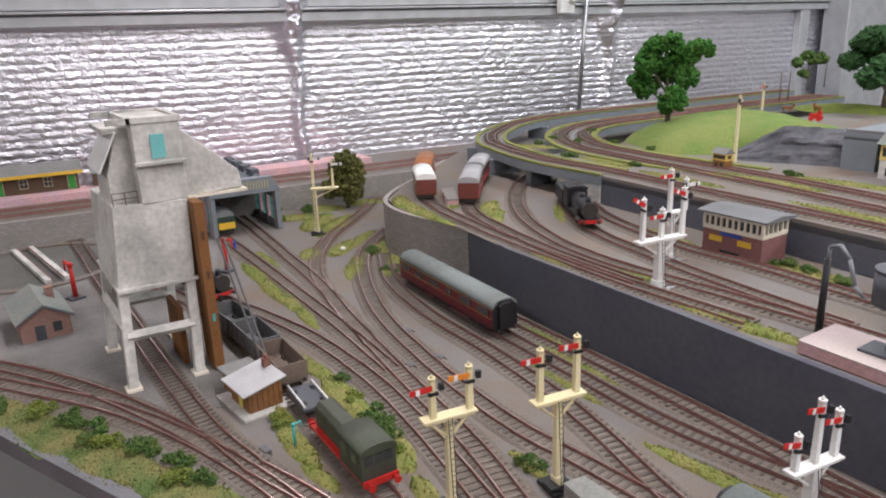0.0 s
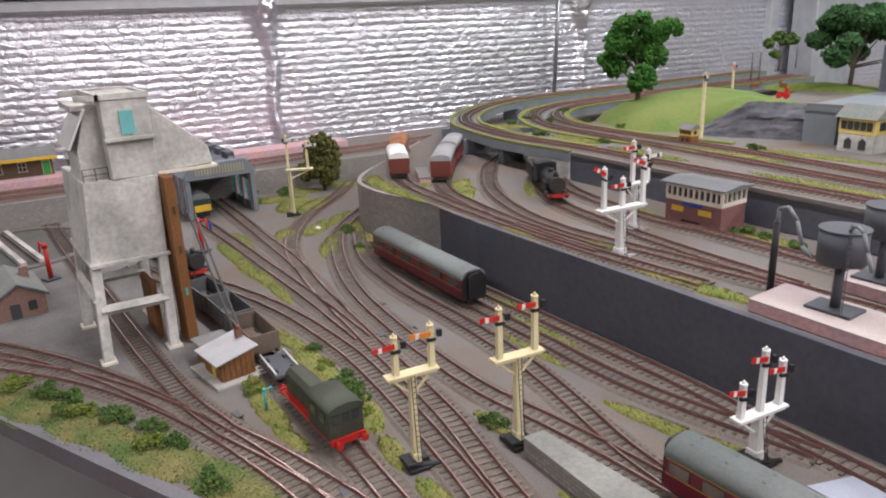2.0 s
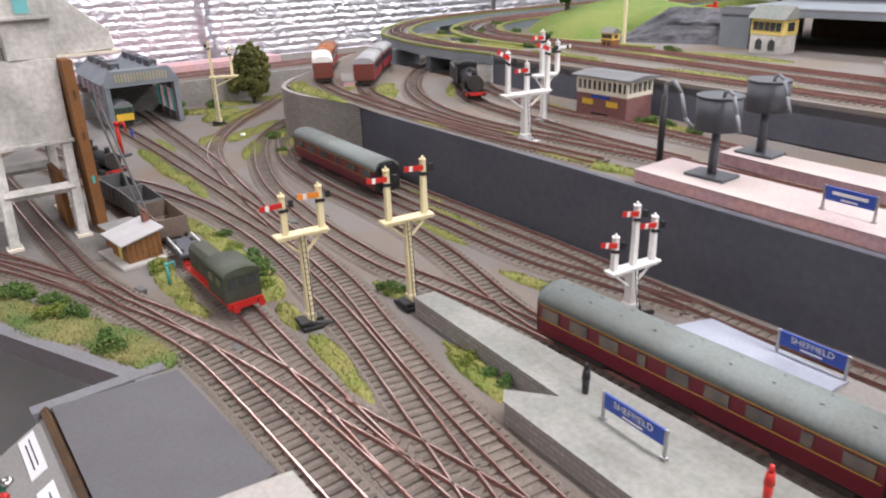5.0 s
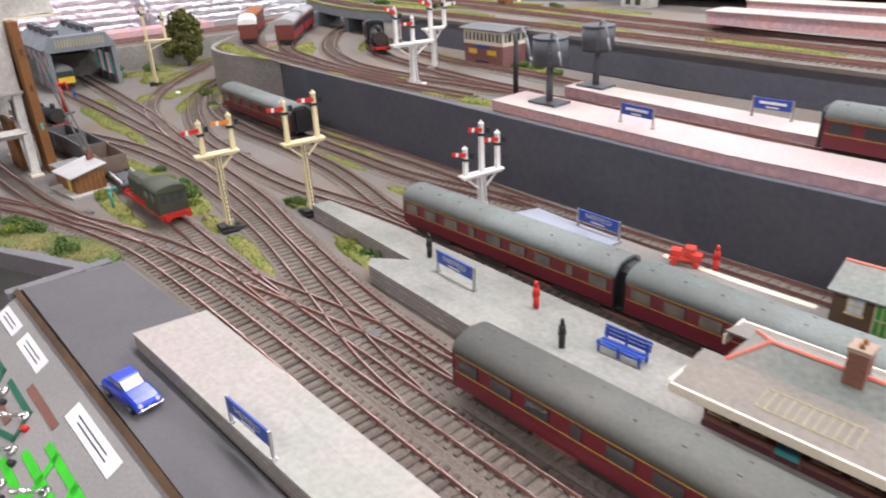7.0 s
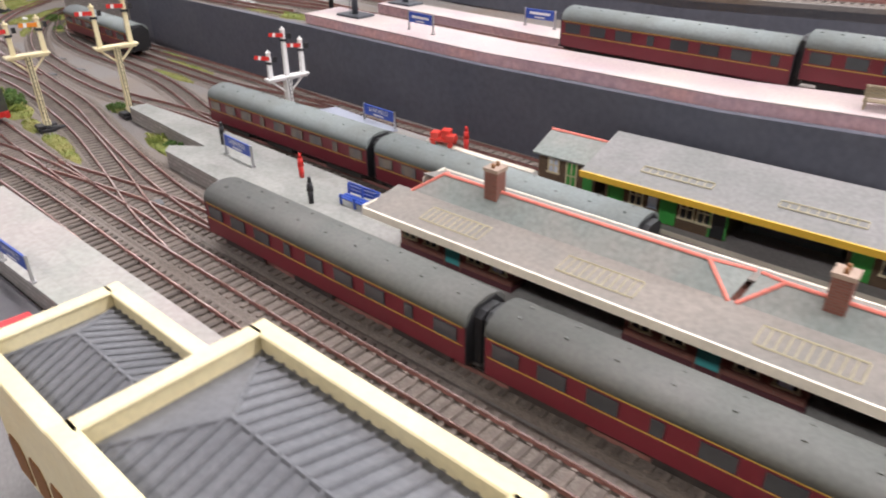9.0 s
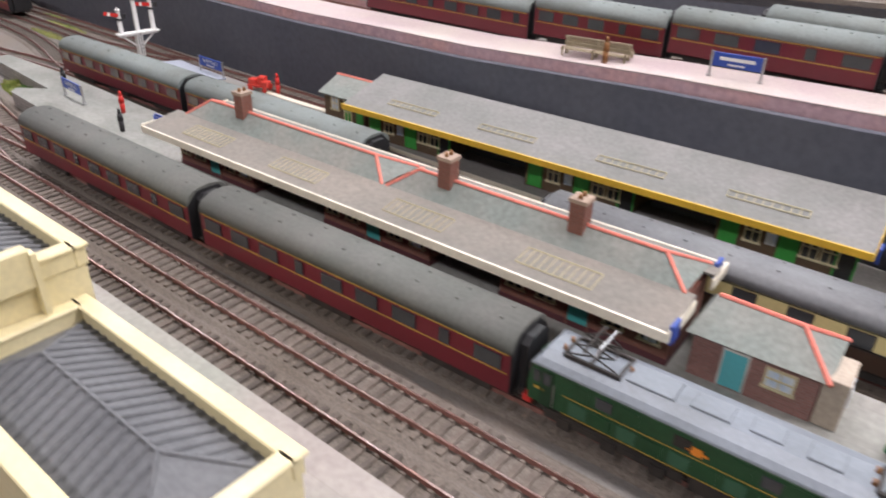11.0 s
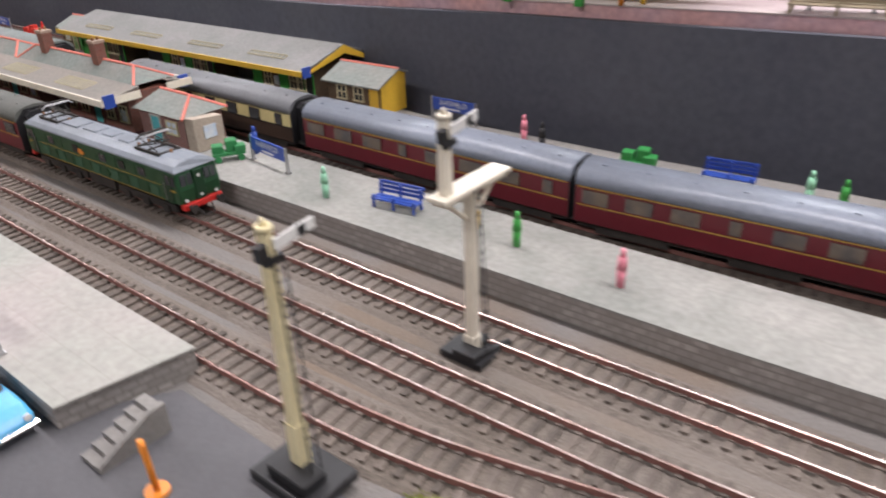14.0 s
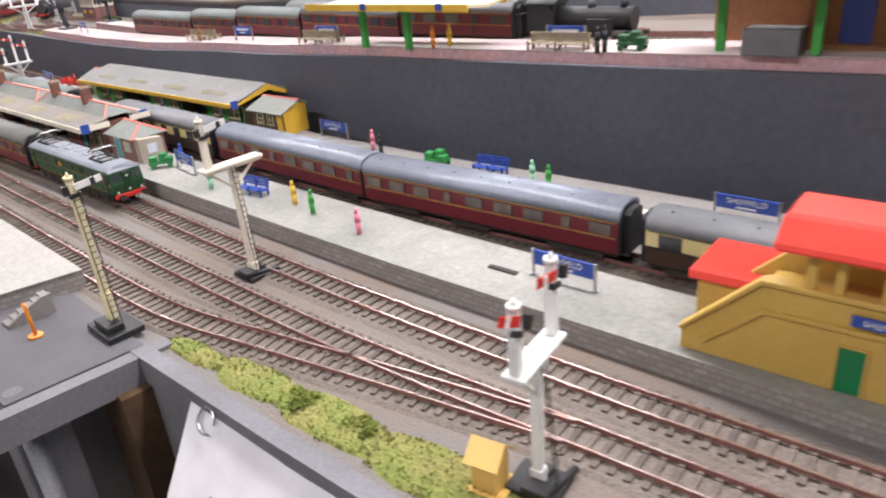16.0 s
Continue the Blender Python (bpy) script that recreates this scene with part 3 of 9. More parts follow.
def platform(name, pts, zt, top, face, label, edge=None, zb=0.0):
    """A platform as one thing: a stone-faced body with a paved top, and a white or cream edge where it has one."""
    ob = thing("platform", 0, 0, 0, 0, label, "platform", "platforms")
    bm = B()
    prism(bm, pts, zb, zt - 0.0012, "z")
    part("face_wall", bm, face, ob)
    bm = B()
    c = Vector((sum(p[0] for p in pts) / len(pts), sum(p[1] for p in pts) / len(pts)))
    prism(bm, [tuple(Vector(p) + (Vector(p) - c).normalized() * 0.0012) for p in pts], zt - 0.0012, zt, "z")
    part("paved_top", bm, top, ob)
    for line in edge or ():
        bm = B()
        sweep(bm, [(p + Vector((0, 0, zt)), d, s) for p, d, s in spline(line, 0.05)], [(-0.0035, 0.0), (0.0035, 0.0), (0.0035, 0.0006), (-0.0035, 0.0006)])
        part("edge_line", bm, CREAMPALE, ob)
    return ob


PH = 0.017
platform("p1", [(-0.214, 0.308), (-0.222, 0.252), (0.52, 0.270), (0.55, 0.243), (0.88, 0.243), (0.892, 0.307), (0.5, 0.305), (0.1, 0.307)], PH, PLATPINK, STONE, "stone-faced side platform with a pale patchy paved top")
platform("p2", [(-0.345, 0.512), (-0.348, 0.492), (-0.165, 0.478), (-0.195, 0.456), (-0.185, 0.446), (-0.05, 0.437), (0.3, 0.439), (0.75, 0.448), (1.1, 0.455), (1.40, 0.470), (1.75, 0.49), (1.75, 0.555), (1.40, 0.535), (1.1, 0.522), (0.7, 0.512), (0.1, 0.512), (-0.22, 0.518)], PH, PLAT, STONE, "long stone-faced island platform with a pale paved top")
platform("p3", [(-0.175, 0.605), (0.1, 0.598), (0.7, 0.600), (1.2, 0.632), (1.75, 0.66), (1.75, 0.722), (1.3, 0.689), (1.1, 0.676), (0.95, 0.663), (0.75, 0.655), (0.4, 0.681), (0.12, 0.638), (0.0, 0.640), (-0.16, 0.645)], PH, PLATGREY, DARKWALL, "long grey-topped platform beside the charcoal wall", edge=([(-0.17, 0.608), (0.1, 0.602), (0.7, 0.605), (1.2, 0.637), (1.7, 0.662)], [(-0.01, 0.6365), (0.06, 0.634), (0.12, 0.635)]))


def upper_platform(xs, front, rear, label):
    """A platform of the upper station, following its bends: front and rear edges are given by x."""
    ob = thing("platform", 0, 0, 0, 0, label, "platform", "platforms")
    for nm, za, zb, m, lip in (("face_wall", 0.0, UPH - 0.0012, PINKBRICK, 0.0), ("paved_top", UPH - 0.0012, UPH, PALETOP, 0.001)):
        bm = B()
        rings = []
        for x in xs:
            y0, y1 = front(x) + back(x) - lip, rear(x) + back(x) + lip
            rings.append([bm.verts.new((x, y, z2(x) + z)) for y, z in ((y0, za), (y1, za), (y1, zb), (y0, zb))])
        for r, q in zip(rings, rings[1:]):
            for k in range(4):
                bm.faces.new((r[k], r[(k + 1) % 4], q[(k + 1) % 4], q[k]))
        bm.faces.new(rings[0])
        bm.faces.new(rings[-1][::-1])
        part(nm, bm, m, ob)


upper_platform((-0.30, -0.15, 0.0, 0.12, 0.25, 0.35, 0.45, 0.6, 0.75, 0.95, 1.1, 1.2, 1.35, 1.8, 2.2), lambda x: 0.7225 if x < 0.1 else 0.7255,
               lambda x: float(np.interp(x, (-0.3, 0.95, 1.1, 1.2, 1.35, 2.2), (0.780, 0.780, 0.786, 0.800, 0.820, 0.840))), "long upper platform with a faded pink face and cream top")
upper_platform((-0.28, -0.15, 0.0, 0.10), lambda x: float(np.interp(x, (-0.28, 0.05), (0.832, 0.822))), lambda x: 0.866, "second upper platform with a faded pink face and cream top")

# ---- tracks ----
SW = "model railway track, rusty rails on dark sleepers"
MAIN1 = [(-1.45, 0.93), (-1.30, 0.80), (-1.16, 0.66), (-1.02, 0.575), (-0.86, 0.533), (-0.63, 0.500), (-0.45, 0.478), (-0.33, 0.452), (-0.19, 0.425), (-0.08, 0.410), (0.08, 0.400), (0.35, 0.405), (0.68, 0.416), (1.0, 0.418), (1.27, 0.429), (1.43, 0.441), (2.2, 0.50)]
track(MAIN1, SW, (0.15, 1.75))
track([(-0.90, 0.10), (-0.824, 0.154), (-0.731, 0.218), (-0.638, 0.263), (-0.549, 0.294), (-0.465, 0.314), (-0.378, 0.326), (-0.20, 0.327), (0.05, 0.320), (0.4, 0.318), (0.70, 0.318), (0.88, 0.320), (1.0, 0.326), (1.10, 0.346), (1.20, 0.368), (1.30, 0.388)], SW, (-0.45, 1.35))
track([(-0.54, 0.304), (-0.465, 0.328), (-0.37, 0.350), (-0.286, 0.361), (-0.20, 0.364), (-0.04, 0.361), (0.4, 0.360), (0.87, 0.366), (1.07, 0.371), (1.2, 0.379), (1.34, 0.393), (1.5, 0.405), (2.2, 0.45)], SW, (-0.30, 1.6))
track([(-1.2, -0.06), (-1.0, 0.07), (-0.873, 0.157), (-0.789, 0.205), (-0.705, 0.243), (-0.62, 0.274), (-0.56, 0.291)], SW)
track([(-1.75, 0.275), (-1.25, 0.279), (-0.885, 0.283), (-0.744, 0.286), (-0.62, 0.292), (-0.54, 0.305)], "sooty track running under the coaling tower", group="yard lines")
track([(-1.1, 0.345), (-0.95, 0.372), (-0.80, 0.388), (-0.645, 0.388), (-0.53, 0.381), (-0.43, 0.379), (-0.35, 0.374), (-0.27, 0.370), (-0.18, 0.364)], SW, group="yard lines")
track([(-1.25, 0.37), (-0.967, 0.411), (-0.883, 0.434), (-0.767, 0.458), (-0.632, 0.466), (-0.532, 0.460), (-0.431, 0.447), (-0.33, 0.430), (-0.20, 0.400), (-0.10, 0.375), (-0.02, 0.362)], SW)
track([(-1.62, 0.52), (-1.30, 0.511), (-1.04, 0.508), (-0.867, 0.505), (-0.755, 0.502), (-0.63, 0.495)], SW, group="yard lines")
track([(-1.62, 0.60), (-1.345, 0.58), (-1.12, 0.562), (-0.96, 0.549), (-0.80, 0.524), (-0.70, 0.508)], SW, group="yard lines")
track([(-1.30, 1.02), (-1.22, 0.87), (-1.122, 0.748), (-1.03, 0.668), (-0.908, 0.607), (-0.772, 0.562), (-0.635, 0.540), (-0.532, 0.531), (-0.445, 0.530), (-0.36, 0.541), (-0.25, 0.549), (0.0, 0.552), (0.7, 0.556), (1.0, 0.562), (1.25, 0.579), (1.75, 0.608)], SW)
track([(-1.02, 0.70), (-0.881, 0.639), (-0.74, 0.614), (-0.603, 0.610), (-0.494, 0.602), (-0.40, 0.585), (-0.30, 0.560), (-0.22, 0.551)], SW)
track([(-0.95, 0.675), (-0.83, 0.663), (-0.70, 0.655), (-0.575, 0.650), (-0.49, 0.648), (-0.413, 0.645), (-0.352, 0.648), (-0.277, 0.660), (-0.20, 0.674)], SW)
track([(-0.76, 0.690), (-0.60, 0.690), (-0.433, 0.689), (-0.343, 0.687), (-0.232, 0.680), (-0.12, 0.676), (0.06, 0.678), (0.16, 0.678)], SW)
track([(-0.27, 0.368), (-0.12, 0.395), (0.0, 0.403)], "crossover track between two running lines", ballast=False)
# upper level


def on2(pts):
    return [(x, y + back(x), z2(x)) for x, y in pts]


track(on2([(-1.25, 0.94), (-1.08, 0.822), (-0.96, 0.769), (-0.80, 0.745), (-0.66, 0.736), (-0.51, 0.732), (-0.36, 0.740)]), SW, group="upper lines")
track(on2([(-1.12, 0.985), (-1.0, 0.875), (-0.89, 0.795), (-0.76, 0.763), (-0.62, 0.745), (-0.5, 0.742)]), SW, group="upper lines")
track(on2([(-1.10, 1.20), (-1.03, 1.02), (-0.87, 0.872), (-0.72, 0.797), (-0.58, 0.772), (-0.40, 0.785), (-0.25, 0.80), (0.1, 0.80), (0.25, 0.801), (0.35, 0.802), (0.45, 0.803), (0.6, 0.803), (0.8, 0.804), (0.95, 0.805), (1.2, 0.822), (2.2, 0.86)]), SW, group="upper lines")
track(on2([(-0.98, 1.15), (-0.845, 0.955), (-0.695, 0.863), (-0.556, 0.83), (-0.432, 0.812), (-0.30, 0.805)]), SW, group="upper lines")
track(on2([(-0.90, 1.05), (-0.756, 0.94), (-0.565, 0.892), (-0.405, 0.890), (0.0, 0.873), (0.25, 0.862), (0.45, 0.855), (0.6, 0.855), (0.8, 0.855), (1.2, 0.870), (2.2, 0.90)]), SW, group="upper lines")


def on3(pts):
    return [(x, y, max(Z3, z2(x) + 0.045)) for x, y in pts]


track(on3(OUTER + [(-0.6, 1.005), (-0.25, 0.985), (0.1, 0.965), (0.6, 1.005), (2.2, 1.19)]), SW, group="high lines")
track(on3([(-1.245, 2.4), (-1.275, 2.0), (-1.285, 1.55), (-1.26, 1.37), (-1.17, 1.24), (-1.03, 1.157), (-0.87, 1.130), (-0.6, 1.10), (-0.3, 1.06), (0.1, 1.03), (0.6, 1.06), (2.2, 1.25)]), SW, group="high lines")
track(on3([(-1.195, 2.4), (-1.225, 2.0), (-1.235, 1.55), (-1.215, 1.39), (-1.14, 1.28), (-1.02, 1.205), (-0.87, 1.180), (-0.6, 1.16), (-0.3, 1.12), (0.1, 1.09), (0.6, 1.11)]), SW, group="high lines")
# back line
for o in (0.0, 0.055):
    track([(-1.60 - o, -0.55, 0.05), (-1.535 - o, 0.20, 0.05), (-1.50 - o, 0.65, 0.05), (-1.475 - o, 1.1, 0.05), (-1.47 - o, 1.7, 0.05)], SW, group="back lines")

# ---- rolling stock ----


def wheelset(parent, x, r=0.0062):
    bm = B()
    for s in (-1, 1):
        cyl(bm, 0, 0, s * 0.0087 - 0.0013, s * 0.0087 + 0.0013, r, n=14, m=pose(x, 0, 0.0056 + r, 90, 0, 0))
    cyl(bm, 0, 0, -0.008, 0.008, 0.0012, n=6, m=pose(x, 0, 0.0056 + r, 90, 0, 0))
    part("wheel", bm, UNDER, parent)


def arch(w, z0, zs, zt, n=10):
    """Cross-section of a coach roof: from the cantrail at zs up to the crown at zt."""
    return [(w / 2 * math.cos(math.pi * i / n), zs + (zt - zs) * math.sin(math.pi * i / n) ** 0.75) for i in range(n + 1)]


def coach(at, L, label, side="maroon", roof=COACHROOF, bays=8, glaze=GLASS, group="coaches", vents=9):
    """A bogie coach: body, roof with vents, each window, gangways, underframe, bogies and wheels."""
    ob = new("railway_coach")
    ob.empty_display_size = 0.02
    ob.matrix_basis = at
    tagged(ob, label, "coach", group)
    W, zf, zw = 0.0355, 0.0145, 0.0405
    lower = MAROON if side == "maroon" else CHOC
    upper = MAROON if side == "maroon" else COACHCREAM
    bm = B()
    box(bm, -L / 2, -W / 2, zf, L / 2, W / 2, 0.0275 if side != "maroon" else zw, mi=0)
    if side != "maroon":
        box(bm, -L / 2, -W / 2, 0.0275, L / 2, W / 2, zw, mi=1)
    part("body", bm, (lower, upper), ob, bevel=0.0006)
    for z in (0.0268, 0.0390):
        for s in (-1, 1):
            bm = B()
            box(bm, -L / 2 + 0.002, s * W / 2 - 0.0002, z, L / 2 - 0.002, s * W / 2 + 0.0003, z + 0.0007)
            part("lining_band", bm, LINING if side == "maroon" else BLACK, ob)
    bm = B()
    prism(bm, arch(W + 0.0012, 0, zw - 0.0002, 0.0520), -L / 2, L / 2, "x", smooth=True)
    r = part("roof", bm, roof, ob)
    for i in range(vents):
        for s in (-1, 1):
            bm = B()
            x = -L / 2 + L * (i + 0.5) / vents
            box(bm, x - 0.0011, s * 0.006 - 0.0008, 0.0500, x + 0.0011, s * 0.006 + 0.0008, 0.0520)
            part("roof_vent", bm, roof, r)
    for s in (-1, 1):
        for i in range(bays):
            x = -L / 2 + L * (i + 0.5) / bays
            w = L / bays * ((0.30 if side == "maroon" else 0.21) if i % 4 != 3 else 0.12)
            bm = B()
            box(bm, x - w, s * W / 2 - 0.001, 0.0288, x + w, s * W / 2 + 0.0002, 0.0378)
            pane = part("window", bm, glaze, ob)
            bm = B()
            for a, b, c, d in ((-w - 0.0005, w + 0.0005, 0.0282, 0.0288), (-w - 0.0005, w + 0.0005, 0.0378, 0.0383), (-w - 0.0006, -w, 0.0282, 0.0383), (w, w + 0.0006, 0.0282, 0.0383), (-w, w, 0.0350, 0.0354)):
                box(bm, x + a, s * W / 2 - 0.0002, c, x + b, s * W / 2 + 0.0005, d)
            part("window_frame", bm, lower if side == "maroon" else CHOC, pane)
    for s in (-1, 1):
        bm = B()
        prism(bm, [(-0.0105, 0.0140), (0.0105, 0.0140), (0.0105, 0.0440), (0.006, 0.0475), (-0.006, 0.0475), (-0.0105, 0.0440)], s * L / 2, s * (L / 2 + 0.0055), "x")
        part("gangway_bellows", bm, BLACK, ob)
        bm = B()
        prism(bm, [(-W / 2, zf), (W / 2, zf), (W / 2, zw), (W / 4, 0.0495), (-W / 4, 0.0495), (-W / 2, zw)], s * (L / 2 - 0.0002), s * (L / 2 + 0.0006), "x")
        part("end_panel", bm, BLACK, ob)
        for q in (-1, 1):
            bm = B()
            rod(bm, (s * L / 2, q * 0.0115, 0.0135), (s * (L / 2 + 0.006), q * 0.0115, 0.0135), 0.0012, 8)
            part("buffer", bm, UNDER, ob)
    bm = B()
    box(bm, -L / 2 + 0.002, -0.014, 0.0110, L / 2 - 0.002, 0.014, 0.0148)
    box(bm, -0.03, -0.014, 0.0070, 0.01, -0.005, 0.0112)
    box(bm, -0.01, 0.005, 0.0070, 0.03, 0.014, 0.0112)
    part("underframe", bm, UNDER, ob)
    for s in (-1, 1):
        bm = B()
        c = s * (L / 2 - 0.038)
        for q in (-1, 1):
            box(bm, c - 0.024, q * 0.0125 - 0.0012, 0.0070, c + 0.024, q * 0.0125 + 0.0012, 0.0125)
        box(bm, c - 0.005, -0.0125, 0.0080, c + 0.005, 0.0125, 0.0125)
        bg = part("bogie", bm, UNDER, ob)
        for d in (-0.0155, 0.0155):
            wheelset(bg, c + d)
    return ob


def on_track(line, x, z=0.0):
    """The pose of a vehicle that stands on a track at the plan's x."""
    p, d, _ = min(spline(line, 0.004), key=lambda q: abs(q[0].x - x))
    return Matrix.Translation((p.x, p.y, p.z + z)) @ Matrix.Rotation(math.atan2(d.y, d.x), 4, "Z")


def electric_loco(at):
    """A green box-cab electric engine: panelled sides, cabs at both ends, six-wheel bogies and two half-raised pantographs."""
    L, W = 0.212, 0.0340
    ob = new("electric_locomotive")
    ob.empty_display_size = 0.02
    ob.matrix_basis = at
    tagged(ob, "dark green electric locomotive with grey roof and red buffer beams", "locomotive")
    bm = B()
    prism(bm, [(-L / 2, 0.0170), (L / 2, 0.0170), (L / 2 + 0.0012, 0.0275), (L / 2 - 0.0012, 0.0405), (-L / 2 + 0.0012, 0.0405), (-L / 2 - 0.0012, 0.0275)], -W / 2, W / 2, "y")
    body = part("body", bm, LOCOGREEN, ob, bevel=0.0007)
    bm = B()
    h = W / 2 + 0.0003
    prism(bm, [(-h, 0.0402), (-h, 0.0416), (-h + 0.0035, 0.0441), (-0.0075, 0.0462), (0.0, 0.0467), (0.0075, 0.0462), (h - 0.0035, 0.0441), (h, 0.0416), (h, 0.0402)], -L / 2 + 0.0006, L / 2 - 0.0006, "x")
    for v in bm.verts:
        if abs(v.co.x) > L / 2 - 0.01 and v.co.z > 0.042:
            v.co.x *= 0.965
    roof = part("roof", bm, LOCOROOF, ob, bevel=0.0005)
    for x, w, d in ((-0.048, 0.012, 0.0075), (-0.020, 0.009, 0.0060), (0.004, 0.007, 0.0050), (0.028, 0.007, 0.0060)):
        bm = B()
        box(bm, x - w, -d, 0.0455, x + w, d, 0.0473)
        part("roof_hatch", bm, LOCOROOF, roof, bevel=0.0004)
    for s in (-1, 1):
        y = s * W / 2
        for i in range(13):
            x = -0.0775 + 0.0129 * i
            bm = B()
            box(bm, x - 0.0048, y - 0.0004, 0.0192, x + 0.0048, y + 0.0004, 0.0268)
            part("lower_panel", bm, PALEGREEN if i % 2 == 0 else LOCOGREEN, body)
            if i in (1, 4, 7, 9, 11):
                bm = B()
                box(bm, x - 0.0042, y - 0.0005, 0.0312, x + 0.0042, y + 0.0005, 0.0374)
                part("grille" if i in (4, 9) else "side_window", bm, UNDER if i in (4, 9) else GLASS, body)
            elif i % 2 == 0:
                bm = B()
                box(bm, x - 0.0046, y - 0.0003, 0.0302, x + 0.0046, y + 0.0003, 0.0384)
                part("upper_panel", bm, LOCOGREEN, body)
        for z in (0.0178, 0.0286):
            bm = B()
            box(bm, -0.086, y - 0.0003, z, 0.086, y + 0.0004, z + 0.0003)
            part("lining_band", bm, LINING, body)
        bm = B()
        box(bm, -0.0215, y - 0.0006, 0.0308, -0.0165, y + 0.0006, 0.0350)
        box(bm, -0.0240, y - 0.0005, 0.0320, -0.0140, y + 0.0005, 0.0332)
        part("emblem", bm, ORANGE, body, "small orange and red emblem")
        for e in (-1, 1):
            bm = B()
            box(bm, e * 0.0955 - 0.0036, y - 0.0005, 0.0172, e * 0.0955 + 0.0036, y + 0.0003, 0.0392)
            door = part("cab_door", bm, LOCODARK, body)
            bm = B()
            box(bm, e * 0.0955 - 0.0022, y - 0.0006, 0.0308, e * 0.0955 + 0.0022, y + 0.0006, 0.0376)
            part("door_window", bm, GLASS, door)
            bm = B()
            box(bm, e * 0.1015 - 0.0018, y - 0.0006, 0.0306, e * 0.1015 + 0.0018, y + 0.0005, 0.0376)
            part("cab_window", bm, GLASS, body)
            bm = B()
            box(bm, e * 0.0995 - 0.0030, y - 0.0005, 0.0262, e * 0.0995 + 0.0030, y + 0.0006, 0.0276)
            part("number_bar", bm, LINING, body)
            bm = B()
            rod(bm, (e * 0.0912, y + s * 0.0009, 0.0190), (e * 0.0912, y + s * 0.0009, 0.0330), 0.00035, 5)
            part("handrail", bm, METAL, body)
    for e in (-1, 1):
        f = e * (L / 2 + 0.0004)
        for y in (-0.0098, 0.0098):
            bm = B()
            box(bm, f - 0.0012, y - 0.0045, 0.0306, f + 0.0004, y + 0.0045, 0.0382)
            ws = part("windscreen", bm, GLASS, body)
            bm = B()
            box(bm, f - 0.0010, y - 0.0004, 0.0306, f + 0.0007, y + 0.0004, 0.0382)
            part("wiper", bm, LOCOGREEN, ws)
        bm = B()
        box(bm, f - 0.0012, -0.0040, 0.0180, f + 0.0011, 0.0040, 0.0395)
        part("front_door", bm, LOCODARK, body, bevel=0.0002)
        for y, z in ((-0.0125, 0.0195), (0.0, 0.0208), (0.0125, 0.0195), (0.0, 0.0352)):
            bm = B()
            cyl(bm, 0, 0, 0, 0.0014, 0.0011, n=10, m=pose(f, y, z, 0, 90 * e, 0))
            part("marker_lamp", bm, WHITE, body)
        bm = B()
        box(bm, f - 0.0030, -0.0160, 0.0128, f + 0.0020, 0.0160, 0.0172)
        beam = part("buffer_beam", bm, RED, ob, "red buffer beam", bevel=0.0003)
        for y in (-0.0115, 0.0115):
            bm = B()
            rod(bm, (f + e * 0.002, y, 0.0148), (f + e * 0.0068, y, 0.0148), 0.0016, 8)
            cyl(bm, 0, 0, 0, 0.0008, 0.0031, n=14, m=pose(f + e * 0.0066, y, 0.0148, 0, 90 * e, 0))
            part("buffer", bm, UNDER, beam)
        bm = B()
        rod(bm, (f + e * 0.0020, -0.006, 0.0120), (f + e * 0.0065, -0.004, 0.0070), 0.0006, 5)
        rod(bm, (f + e * 0.0065, -0.004, 0.0070), (f + e * 0.0065, 0.004, 0.0070), 0.0006, 5)
        rod(bm, (f + e * 0.0065, 0.004, 0.0070), (f + e * 0.0020, 0.006, 0.0120), 0.0006, 5)
        part("brake_pipe", bm, UNDER, beam)
    bm = B()
    box(bm, -L / 2 + 0.004, -0.0125, 0.0128, L / 2 - 0.004, 0.0125, 0.0172)
    box(bm, -0.020, -0.0145, 0.0070, 0.016, 0.0145, 0.0168)
    part("underframe", bm, UNDER, ob)
    for e in (-1, 1):
        c = e * 0.0595
        bm = B()
        for q in (-1, 1):
            box(bm, c - 0.037, q * 0.0140 - 0.0012, 0.0088, c + 0.037, q * 0.0140 + 0.0012, 0.0142)
            for k in (-0.025, 0.0, 0.025):
                box(bm, c + k - 0.0038, q * 0.0150 - 0.0016, 0.0070, c + k + 0.0038, q * 0.0150 + 0.0016, 0.0128)
            for k in (-0.0125, 0.0125):
                box(bm, c + k - 0.0050, q * 0.0148 - 0.0010, 0.0105, c + k + 0.0050, q * 0.0148 + 0.0010, 0.0125)
        box(bm, c - 0.008, -0.0125, 0.0080, c + 0.008, 0.0125, 0.0140)
        bg = part("bogie", bm, UNDER, ob)
        for k in (-0.025, 0.0, 0.025):
            wheelset(bg, c + k, 0.0072)
